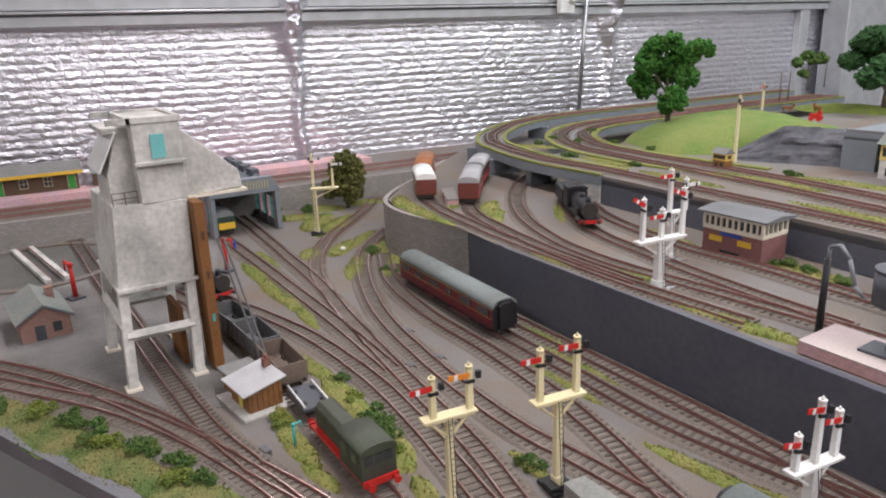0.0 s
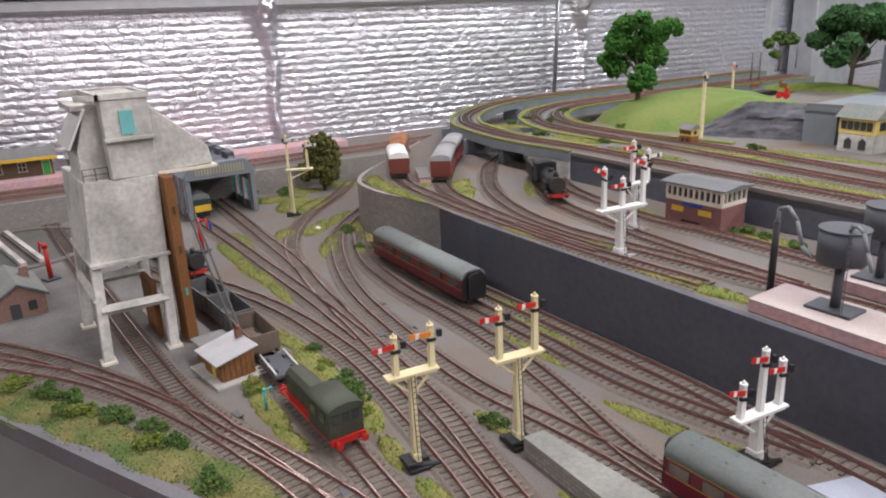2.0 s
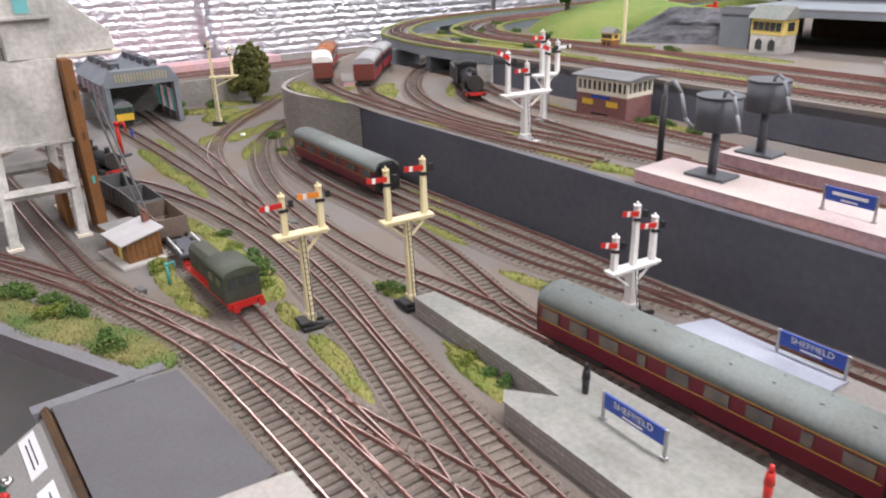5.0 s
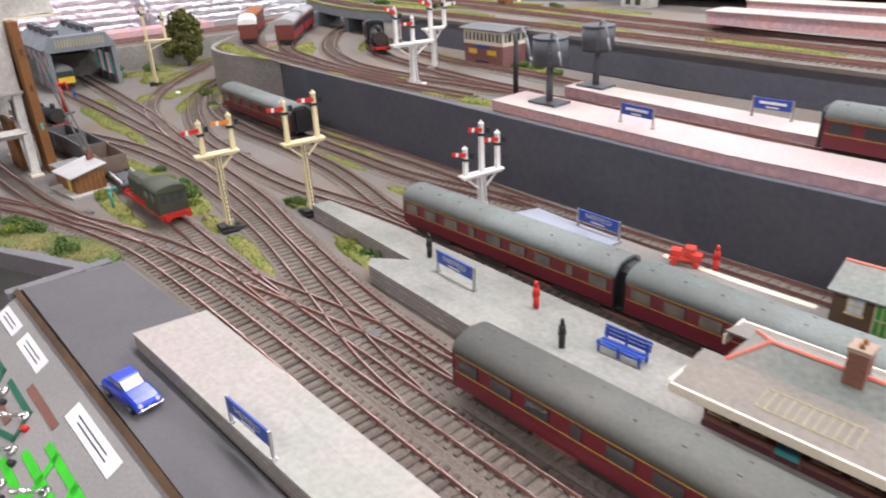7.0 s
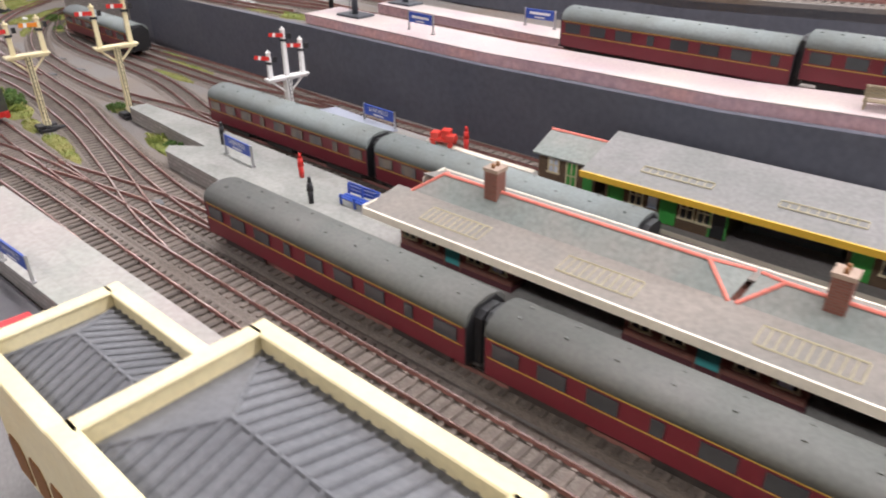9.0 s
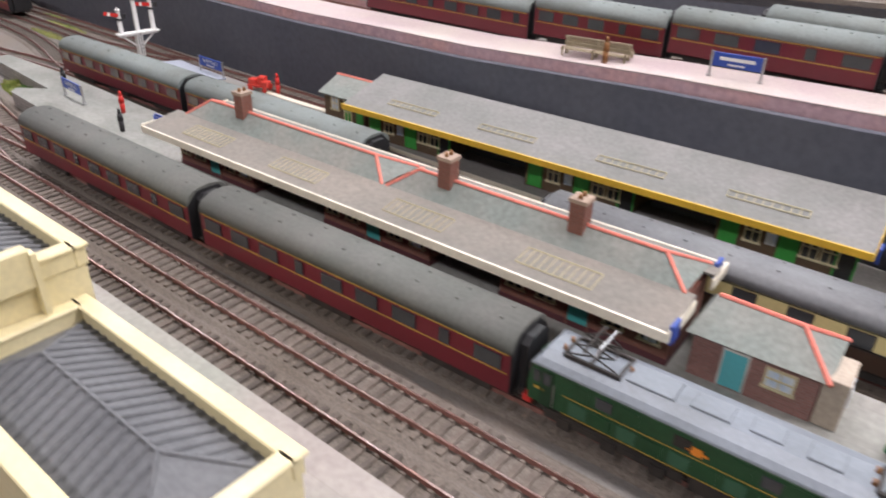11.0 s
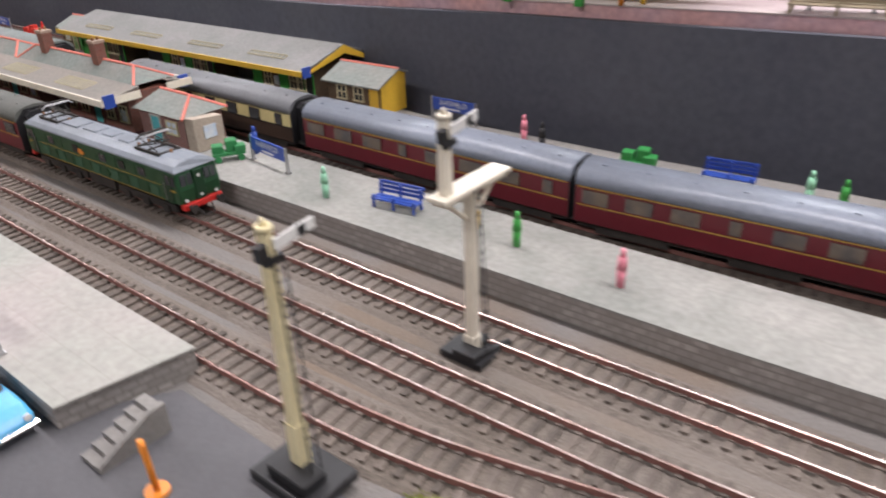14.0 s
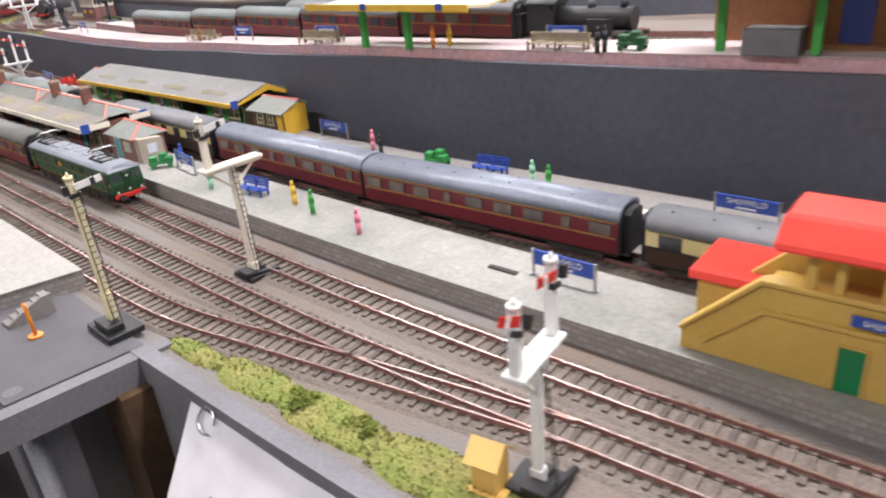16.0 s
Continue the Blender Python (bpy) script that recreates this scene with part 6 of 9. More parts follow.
lean_hut(0.688, 0.645, 3, 0.066, 0.036, BROWNBRICK, YELLOW, YELLOW, "brown-brick platform hut with a yellow end and slate roof")
lean_hut(0.160, 0.640, 2, 0.055, 0.034, BROWNBRICK, None, GREEN, "brown-brick platform hut with a green door and red ridge")


def footbridge():
    """Mustard plastic footbridge house: stair flank, landing, open-bayed tower with a bright red roof."""
    ob = thing("footbridge", 1.317, 0.474, PH, 4.6, "mustard plastic footbridge stair house with red roofs", "footbridge")
    flank = [(0.0, 0.0), (0.22, 0.0), (0.22, 0.0515), (0.040, 0.0505), (0.0, 0.0125)]
    for y in (0.0, 0.042):
        bm = B()
        prism(bm, flank, y, y + 0.004, "y")
        part("stair_flank", bm, MUSTARD, ob, bevel=0.0006)
    bm = B()
    prism(bm, [(0.0, 0.0125), (0.040, 0.0505), (0.22, 0.0515), (0.22, 0.0545), (0.039, 0.0535), (-0.001, 0.0145)], -0.0022, 0.0055, "y")
    part("coping", bm, MUSTARD, ob, bevel=0.0005)
    bm = B()
    prism(bm, [(0.010, 0.009), (0.041, 0.037), (0.22, 0.0395), (0.22, 0.0375), (0.042, 0.0345), (0.013, 0.008)], -0.0018, 0.0005, "y")
    part("string_course", bm, MUSTARD, ob)
    for i in range(9):
        bm = B()
        box(bm, 0.003 + i * 0.0042, 0.004, 0.0, 0.0072 + i * 0.0042, 0.042, 0.006 + i * 0.0042)
        part("step", bm, MUSTARD, ob)
    bm = B()
    box(bm, 0.0408, 0.004, 0.0, 0.22, 0.042, 0.0400)
    part("landing", bm, MUSTARD, ob)
    for x in (0.061, 0.0735, 0.0935, 0.120, 0.150):
        for y in (0.002, 0.044):
            bm = B()
            box(bm, x - 0.0022, y - 0.0017, 0.0515, x + 0.0022, y + 0.0017, 0.0745)
            part("pillar", bm, MUSTARD, ob)
    bm = B()
    box(bm, 0.044, 0.0405, 0.0515, 0.061, 0.0440, 0.066)
    part("screen_wall", bm, MUSTARD, ob)
    bm = B()
    prism(bm, [(-0.009, 0.0735), (0.055, 0.0735), (0.055, 0.0765), (0.040, 0.088), (0.006, 0.088), (-0.009, 0.0765)], 0.044, 0.20, "x")
    part("tower_roof", bm, REDROOF, ob, "glossy bright red roof", bevel=0.002)
    bm = B()
    box(bm, -0.004, 0.034, 0, 0.050, 0.078, 0.028)
    hut = part("annexe", bm, MUSTARD, ob, bevel=0.0006)
    bm = B()
    prism(bm, [(0.029, 0.028), (0.083, 0.028), (0.080, 0.034), (0.032, 0.034)], -0.009, 0.055, "x")
    part("annexe_roof", bm, REDROOF, hut, "bright red flat roof", bevel=0.0012)
    opening(ob, "door", 0.0778, 0.0897, 0.001, 0.0267, 0.0, -1, MUSTARD, paint("emerald_door", (0.01, 0.20, 0.07), 0.4), False)
    bm = B()
    box(bm, 0.081, -0.0030, 0.0405, 0.112, -0.0018, 0.0462)
    bd = part("nameboard", bm, BLUE, ob, "blue nameboard")
    words("SHEFFIELD", 0.0045, WHITE, bd, pose(0.0965, -0.0033, 0.0433, 90, 0, 0))


footbridge()


def cream_station():
    """Cream plastic station house by the road: a tall and a low block with parapets and ribbed slate roofs."""
    ob = thing("station_house", 0.0, 0.0, PH, 0, "cream moulded station house with parapets and ribbed grey roofs", "station building", "station buildings")
    for nm, x0, x1, y0, y1, H, peak in (("low_block", 0.149, 0.2575, 0.186, 0.2480, 0.0625, 0.013), ("tall_block", 0.259, 0.3830, 0.180, 0.256, 0.0865, 0.012), ("low_block", 0.3855, 0.527, 0.187, 0.2505, 0.0625, 0.014)):
        bm = B()
        box(bm, x0, y0, 0, x1, y1, H)
        blk = part(nm, bm, CREAM, ob)
        t = 0.0045
        for a in ((x0 - 0.001, y0 - 0.001, x1 + 0.001, y0 + t), (x0 - 0.001, y1 - t, x1 + 0.001, y1 + 0.001), (x0 - 0.001, y0 + t, x0 + t, y1 - t), (x1 - t, y0 + t, x1 + 0.001, y1 - t)):
            bm = B()
            box(bm, a[0], a[1], H, a[2], a[3], H + 0.0085)
            box(bm, a[0] - 0.0012, a[1] - 0.0012, H + 0.0085, a[2] + 0.0012, a[3] + 0.0012, H + 0.0105)
            part("parapet", bm, CREAM, blk, bevel=0.0006)
        bm = B()
        ym, h0, h1 = (y0 + y1) / 2, H + 0.0015, H + peak
        i0, i1, j0, j1 = x0 + t, x1 - t, y0 + t, y1 - t
        r0, r1 = i0 + (j1 - j0) / 2, i1 - (j1 - j0) / 2
        P = [bm.verts.new(v) for v in ((i0, j0, h0), (i1, j0, h0), (i1, j1, h0), (i0, j1, h0), (r0, ym, h1), (r1, ym, h1))]
        for i in ((0, 1, 5, 4), (1, 2, 5), (2, 3, 4, 5), (3, 0, 4)):
            bm.faces.new([P[k] for k in i])
        n = int((i1 - i0) / 0.0062)
        ribs = []
        for k in range(1, n):
            x = i0 + (i1 - i0) * k / n
            u = min(1.0, (x - i0) / (r0 - i0), (i1 - x) / (i1 - r1))
            for jy in (j0, j1):
                rb = B()
                rod(rb, (x, jy, h0 + 0.0006), (x, jy + (ym - jy) * u, h0 + (h1 - h0) * u + 0.0006), 0.0008, 4)
                ribs.append(rb)
        ribbed = bpy.data.materials.get("ribbed_slate_plastic") or mat("ribbed_slate_plastic", (0.125, 0.13, 0.14), 0.6, col2=(0.15, 0.155, 0.165), scale=25)
        part("roof", bm, ribbed, blk)
        for nm, p, q in [("ridge", (r0, ym, h1), (r1, ym, h1))] + [("hip", (c[0], c[1], h0), (c[2], ym, h1)) for c in ((i0, j0, r0), (i0, j1, r0), (i1, j0, r1), (i1, j1, r1))]:
            bm = B()
            rod(bm, p, q, 0.0010, 6)
            part(nm, bm, ribbed, blk)
        for rb in ribs:
            part("roof_rib", rb, ribbed, blk)
        for k in range(5):
            x = x0 + (x1 - x0) * (k + 0.5) / 5
            for y, s in ((y0, -1), (y1, 1)):
                bm = B()
                prism(bm, [(x - 0.008, 0.004), (x + 0.008, 0.004), (x + 0.008, 0.022), (x + 0.005, 0.027), (x - 0.005, 0.027), (x - 0.008, 0.022)], min(y, y + s * 0.0006), max(y, y + s * 0.0006), "y")
                part("window_panel", bm, BROWNPLY, blk)
    russet = paint("russet_panel", (0.36, 0.085, 0.035), 0.5)
    for y0, y1 in ((0.194, 0.215), (0.222, 0.243)):
        ym, r = (y0 + y1) / 2, (y1 - y0) / 2
        arch = lambda k, base: [(ym - r * k, base), (ym + r * k, base)] + [(ym + r * k * math.cos(math.pi * i / 10), 0.046 + r * k * math.sin(math.pi * i / 10)) for i in range(11)]
        bm = B()
        prism(bm, arch(1.16, 0.013), 0.5271, 0.5278, "x")
        surround = part("arch_surround", bm, CREAM, ob)
        bm = B()
        prism(bm, arch(1.0, 0.015), 0.5278, 0.5283, "x")
        part("arched_window", bm, russet, surround, "russet arched window")
        for b0, b1, c0, c1 in ((ym - 0.0006, ym + 0.0006, 0.015, 0.0560), (y0 + 0.0005, y1 - 0.0005, 0.0395, 0.0455), (y0 + 0.001, y1 - 0.001, 0.0270, 0.0280)):
            bm = B()
            box(bm, 0.5283, b0, c0, 0.5291, b1, c1)
            part("glazing_bar", bm, CREAM, surround)
    bm = B()
    box(bm, 0.3810, 0.200, 0.0867, 0.3875, 0.234, 0.1045)
    part("pediment", bm, CREAM, ob, bevel=0.0006)
    for y in (0.1995, 0.2345):
        bm = B()
        box(bm, 0.3825, y - 0.0012, 0.066, 0.3887, y + 0.0012, 0.1025)
        part("pilaster", bm, CREAM, ob)
    bm = B()
    box(bm, 0.531, 0.250, 0.000, 0.546, 0.2515, 0.008)
    part("blue_plaque", bm, BLUE, ob)


cream_station()
bm = B()
prism(bm, [(0.12, 0.190), (0.555, 0.192), (0.548, 0.245), (0.525, 0.268), (0.14, 0.262)], 0.004, PH - 0.0005, "z")
setting("forecourt", bm, PLATGREY, "grey paved forecourt under the cream station house")

# ---- the engine yard ----


def coaling_tower():
    """Tall concrete coaling tower: bunker on four splayed legs, hoist head, hood, lift shaft and rails."""
    ob = thing("coaling_tower", -0.84, 0.29, 0, 0, "tall weathered concrete coaling tower with brown lift shaft and teal window", "coaling tower")
    T = Matrix.Translation((0.84, -0.29, 0))
    bm = B()
    lo = [(-0.905, 0.252), (-0.778, 0.252), (-0.770, 0.330), (-0.900, 0.330)]
    hi = [(-0.915, 0.257), (-0.785, 0.260), (-0.775, 0.335), (-0.905, 0.335)]
    P = [bm.verts.new((x, y, 0.110)) for x, y in lo] + [bm.verts.new((x, y, 0.197)) for x, y in hi]
    for i in ((3, 2, 1, 0), (4, 5, 6, 7), (0, 1, 5, 4), (1, 2, 6, 5), (2, 3, 7, 6), (3, 0, 4, 7)):
        bm.faces.new([P[k] for k in i])
    part("bunker", bm, CONCRETE, ob, m=T, bevel=0.0008)
    bm = B()
    box(bm, -0.910, 0.2495, 0.1065, -0.768, 0.3335, 0.1105)
    part("bunker_rim", bm, CONCRETE, ob, m=T, bevel=0.0005)
    bm = B()
    box(bm, -0.880, 0.289, 0.197, -0.778, 0.337, 0.281)
    head = part("hoist_head", bm, CONCRETE, ob, m=T, bevel=0.0008)
    bm = B()
    for a in ((-0.882, 0.262, -0.776, 0.266), (-0.882, 0.335, -0.776, 0.339), (-0.882, 0.266, -0.878, 0.335), (-0.780, 0.266, -0.776, 0.335)):
        box(bm, a[0], a[1] + (0.023 if a[3] < 0.3 and a[1] < 0.264 else 0), 0.281, a[2], a[3] + (0.023 if a[3] < 0.3 and a[1] < 0.264 else 0), 0.287)
    part("parapet", bm, CONCRETE, ob, m=T)
    bm = B()
    box(bm, -0.8785, 0.2885, 0.2805, -0.7795, 0.3360, 0.2845)
    part("flat_roof", bm, CONCRETE, ob, m=T)
    bm = B()
    box(bm, -0.8800, 0.2640, 0.2700, -0.8020, 0.2885, 0.2760)
    part("side_roof", bm, CONCRETE, ob, m=T, bevel=0.0005)
    bm = B()
    prism(bm, [(0.263, 0.197), (0.2895, 0.197), (0.2895, 0.275), (0.276, 0.270), (0.263, 0.228)], -0.880, -0.800, "x")
    part("side_house", bm, CONCRETE, ob, m=T, bevel=0.0006)
    bm = B()
    prism(bm, [(0.254, 0.232), (0.2755, 0.272), (0.2775, 0.272), (0.256, 0.231)], -0.875, -0.795, "x")
    part("slanted_panel", bm, WHITE, ob, m=T)
    bm = B()
    prism(bm, [(0.3375, 0.272), (0.396, 0.220), (0.399, 0.200), (0.3375, 0.198)], -0.872, -0.784, "x")
    part("hood", bm, CONCRETE, ob, m=T, bevel=0.0008)
    bm = B()
    box(bm, -0.874, 0.337, 0.1955, -0.780, 0.403, 0.1985)
    part("hood_floor", bm, CREAMPALE, ob, m=T)
    bm = B()
    box(bm, -0.7785, 0.306, 0.244, -0.7765, 0.320, 0.269)
    part("window", bm, paint("aqua_glazing", (0.20, 0.55, 0.55), 0.3), ob, "pale aqua window", m=T)
    bm = B()
    box(bm, -0.779, 0.287, 0.238, -0.770, 0.339, 0.241)
    part("ledge", bm, CONCRETE, ob, m=T)
    for k in range(3):
        bm = B()
        y0 = 0.262 + k * 0.0125
        rod(bm, (-0.786, y0, 0.197), (-0.786, y0, 0.211), 0.0006, 5)
        rod(bm, (-0.786, y0, 0.2105), (-0.786, min(0.288, y0 + 0.0125), 0.2105), 0.0005, 5)
        rod(bm, (-0.786, y0, 0.204), (-0.786, min(0.288, y0 + 0.0125), 0.204), 0.0005, 5)
        part("railing", bm, BARK, ob, m=T)
    for (ax, ay), (bx, by) in (((-0.760, 0.248), (-0.783, 0.256)), ((-0.758, 0.318), (-0.776, 0.325)), ((-0.887, 0.248), (-0.895, 0.256)), ((-0.885, 0.322), (-0.893, 0.326))):
        bm = B()
        s = 0.0052
        P = [bm.verts.new(v) for v in ((ax - s, ay - s, 0), (ax + s, ay - s, 0), (ax + s, ay + s, 0), (ax - s, ay + s, 0), (bx - s, by - s, 0.1075), (bx + s, by - s, 0.1075), (bx + s, by + s, 0.1075), (bx - s, by + s, 0.1075))]
        for i in ((3, 2, 1, 0), (4, 5, 6, 7), (0, 1, 5, 4), (1, 2, 6, 5), (2, 3, 7, 6), (3, 0, 4, 7)):
            bm.faces.new([P[k] for k in i])
        leg = part("leg", bm, CONCRETE, ob, m=T, bevel=0.0005)
        bm = B()
        box(bm, ax - 0.009, ay - 0.008, 0, ax + 0.009, ay + 0.008, 0.004)
        part("footing", bm, CREAMPALE, leg)
    for a, b in (((-0.770, 0.252, 0.058), (-0.766, 0.322, 0.058)), ((-0.890, 0.252, 0.058), (-0.888, 0.324, 0.058)), ((-0.770, 0.252, 0.070), (-0.890, 0.252, 0.070))):
        bm = B()
        rod(bm, a, b, 0.0062, 4)
        part("cross_beam", bm, CONCRETE, ob, m=T)
    bm = B()
    box(bm, -0.790, 0.3345, 0, -0.752, 0.3450, 0.196)
    sh = part("lift_shaft", bm, BROWNPLY, ob, "brown board lift shaft", m=T)
    for z in (0.06, 0.11, 0.155):
        bm = B()
        box(bm, -0.7525, 0.3385, z, -0.7513, 0.3415, z + 0.009)
        part("slot", bm, TEAL if z < 0.1 else WOOD, sh)
    bm = B()
    box(bm, -0.845, 0.310, 0, -0.790, 0.316, 0.070)
    part("inner_panel", bm, BROWNPLY, ob, m=T)
    for k in (0.0, 0.014):
        bm = B()
        rod(bm, (-0.765 + k * 0.3, 0.358 + k * 0.4, 0.15), (-0.690 + k, 0.374 + k * 0.3, 0.0), 0.0014, 6)
        part("skip_rail", bm, WAGONGREY, ob, m=T)


coaling_tower()


def engine_shed():
    """Open-fronted engine shed: posts, side walls with windows, twin ridged roof with louvres and glazing strips."""
    ob = thing("engine_shed", -1.42, 0.565, 0, -2, "grey two-road engine shed with glazed yellow strips over open front", "engine shed")
    ob.scale = (1, 1, 1.25)
    for y in (-0.062, 0.062):
        bm = B()
        box(bm, 0.108, y - 0.0045, 0, 0.118, y + 0.0045, 0.066)
        part("front_post", bm, GREYBLUE, ob, bevel=0.0005)
        bm = B()
        box(bm, -0.14, y - 0.002, 0, 0.108, y + 0.002, 0.012)
        box(bm, -0.14, y - 0.002, 0.048, 0.108, y + 0.002, 0.062)
        w = part("side_wall", bm, GREYBLUE, ob)
        for k in range(5):
            x = -0.11 + 0.048 * k
            bm = B()
            for u in (-0.012, -0.004, 0.004, 0.012):
                box(bm, x + u - 0.0006, y - 0.0010, 0.012, x + u + 0.0006, y + 0.0010, 0.048)
            for z in (0.024, 0.036):
                box(bm, x - 0.012, y - 0.0010, z - 0.0006, x + 0.012, y + 0.0010, z + 0.0006)
            part("window_frame", bm, TEAL, w)
            bm = B()
            box(bm, x + 0.014, y - 0.0034, 0.0, x + 0.022, y + 0.0034, 0.060)
            part("brick_pier", bm, PINKBRICK, w)
    bm = B()
    box(bm, -0.142, -0.064, 0, -0.138, 0.064, 0.020)
    box(bm, -0.142, -0.064, 0.058, -0.138, 0.064, 0.080)
    for y in (-0.062, -0.030, 0.0, 0.030, 0.062):
        box(bm, -0.142, y - 0.004, 0.020, -0.138, y + 0.004, 0.058)
    part("rear_wall", bm, GREYBLUE, ob)
    bm = B()
    prism(bm, [(-0.068, 0.062), (0.068, 0.062), (0.068, 0.066), (0.052, 0.086), (-0.052, 0.086), (-0.068, 0.066)], 0.104, 0.120, "x")
    g = part("gable_beam", bm, GREYBLUE, ob, bevel=0.0006)
    for k in range(17):
        bm = B()
        y = -0.045 + 0.0056 * k
        box(bm, 0.1202, y - 0.0013, 0.069, 0.1212, y + 0.0013, 0.081)
        part("glazing_strip", bm, SKYBAR, g)
    for s in (-1, 1):
        bm = B()
        prism(bm, [(s * 0.034 - 0.036, 0.066), (s * 0.034 + 0.036, 0.066), (s * 0.034, 0.088)], -0.145, 0.104, "x")
        r = part("roof", bm, GREYBLUE, ob)
        for k in range(4):
            bm = B()
            x = -0.10 + 0.055 * k
            box(bm, x - 0.018, s * 0.034 - 0.008, 0.082, x + 0.018, s * 0.034 + 0.008, 0.0935)
            part("roof_louvre", bm, TANKGREY, r, bevel=0.001)


engine_shed()


def brick_house(x, y, rz, L, W, H, label, wall, roofm, door_m):
    ob = thing("yard_house", x, y, 0, rz, label, "house")
    bm = B()
    prism(bm, [(-W / 2, 0), (W / 2, 0), (W / 2, H), (0, H * 1.5), (-W / 2, H)], -L / 2, L / 2, "x")
    w = part("wall_block", bm, wall, ob)
    bm = B()
    for s in (-1, 1):
        P = [(s * (W / 2 + 0.005), H - 0.001), (0, H * 1.5 + 0.0035), (0, H * 1.5 + 0.0015), (s * (W / 2 + 0.004), H - 0.003)]
        prism(bm, P, -L / 2 - 0.004, L / 2 + 0.004, "x")
    roof = part("roof", bm, roofm, ob)
    bm = B()
    for s in (-1, 1):
        rod(bm, (L / 2 + 0.0042, s * (W / 2 + 0.005), H - 0.004), (L / 2 + 0.0042, 0, H * 1.5 + 0.001), 0.0009, 6)
    part("bargeboard", bm, TANKGREY, roof)
    bm = B()
    box(bm, L / 2, -0.013, 0.001, L / 2 + 0.0006, -0.001, 0.021)
    part("door", bm, door_m, w)
    bm = B()
    box(bm, L / 2, 0.008, 0.009, L / 2 + 0.0006, 0.018, 0.022)
    part("window", bm, GLASS, w)
    bm = B()
    box(bm, -L * 0.1 - 0.005, W * 0.3 - 0.005, H, -L * 0.1 + 0.005, W * 0.3 + 0.005, H * 1.75)
    part("chimney", bm, wall, ob)


brick_house(-1.025, 0.182, 4, 0.10, 0.058, 0.030, "pink-brick yard house with slate gable roof and blue door", brickwork("salmon_brick_paper", (0.36, 0.19, 0.15), (0.3, 0.22, 0.19)), SLATEGREEN, TANKGREY)


def wooden_hut():
    ob = thing("lineside_hut", -0.655, 0.348, 0, 6, "brown wooden hut with silver roof and brick chimney", "hut")
    bm = B()
    box(bm, -0.038, -0.028, 0, 0.034, 0.026, 0.0022)
    part("base_slab", bm, CONCRETE, ob)
    bm = B()
    prism(bm, [(-0.018, 0.002), (0.018, 0.002), (0.018, 0.031), (-0.018, 0.025)], -0.020, 0.024, "x")
    w = part("wall_block", bm, mat("brown_planking", (0.24, 0.11, 0.035), 0.7, col2=(0.19, 0.085, 0.03), scale=40, grain=0.2), ob)
    for k in range(6):
        bm = B()
        y = -0.015 + 0.006 * k
        box(bm, 0.024, y - 0.0003, 0.003, 0.0244, y + 0.0003, 0.026)
        part("plank_joint", bm, WOOD, w)
    bm = B()
    box(bm, 0.0, -0.0186, 0.003, 0.008, -0.0178, 0.021)
    part("door", bm, paint("pale_yellow_door", (0.70, 0.60, 0.12), 0.5), w)
    bm = B()
    P = [bm.verts.new(v) for v in ((-0.026, -0.025, 0.0235), (0.029, -0.025, 0.0235), (0.029, 0.022, 0.0325), (-0.026, 0.022, 0.0325))]
    Q = [bm.verts.new(v.co + Vector((0, 0, 0.0014))) for v in P]
    for i in range(4):
        bm.faces.new((P[i], P[(i + 1) % 4], Q[(i + 1) % 4], Q[i]))
    bm.faces.new(Q)
    bm.faces.new(P[::-1])
    part("roof", bm, paint("silver_sheet_roof", (0.55, 0.55, 0.56), 0.45, metal=0.3), ob)
    bm = B()
    box(bm, -0.050, -0.014, 0.002, -0.024, 0.016, 0.024)
    a = part("annexe", bm, BROWNPLY, ob)
    bm = B()
    box(bm, -0.054, -0.018, 0.024, -0.022, 0.019, 0.0262)
    part("annexe_roof", bm, SLATE, a)
    bm = B()
    box(bm, -0.010, 0.014, 0.025, -0.003, 0.021, 0.042)
    cyl(bm, -0.0065, 0.0175, 0.042, 0.046, 0.0022, 0.0018, 8)
    part("chimney", bm, BRICK, ob)


wooden_hut()


def turntable():
    ob = thing("turntable", -1.335, 0.205, 0.0012, 8, "sunken grey turntable with a plank-decked bridge", "turntable")
    bm = B()
    n = 48
    r0, r1 = 0.125, 0.140
    for i in range(n):
        a, b = 2 * math.pi * i / n, 2 * math.pi * (i + 1) / n
        c = [(r * math.cos(q), r * math.sin(q), z) for q in (a, b) for r, z in ((r0, 0.0005), (r0, 0.0030), (r1, 0.0030), (r1, 0.0))]
        v = [bm.verts.new(p) for p in c]
        for k in range(3):
            bm.faces.new((v[k], v[k + 1], v[k + 5], v[k + 4]))
    part("pit_rim", bm, GROUND, ob)
    bm = B()
    cyl(bm, 0, 0, 0.0, 0.0006, 0.124, n=48)
    part("pit_floor", bm, mat("pit_floor_grey", (0.13, 0.125, 0.115), 0.9, col2=(0.10, 0.10, 0.09), scale=15), ob)
    for y in (-0.0135, 0.0135):
        bm = B()
        box(bm, -0.122, y - 0.0045, 0.001, 0.122, y + 0.0045, 0.0085)
        part("girder", bm, CONCRETE, ob, bevel=0.0005)
    for y in (-0.0085, 0.0085):
        bm = B()
        box(bm, -0.122, y - 0.0007, 0.0075, 0.122, y + 0.0007, 0.0095)
        part("rail", bm, RUST, ob)


turntable()


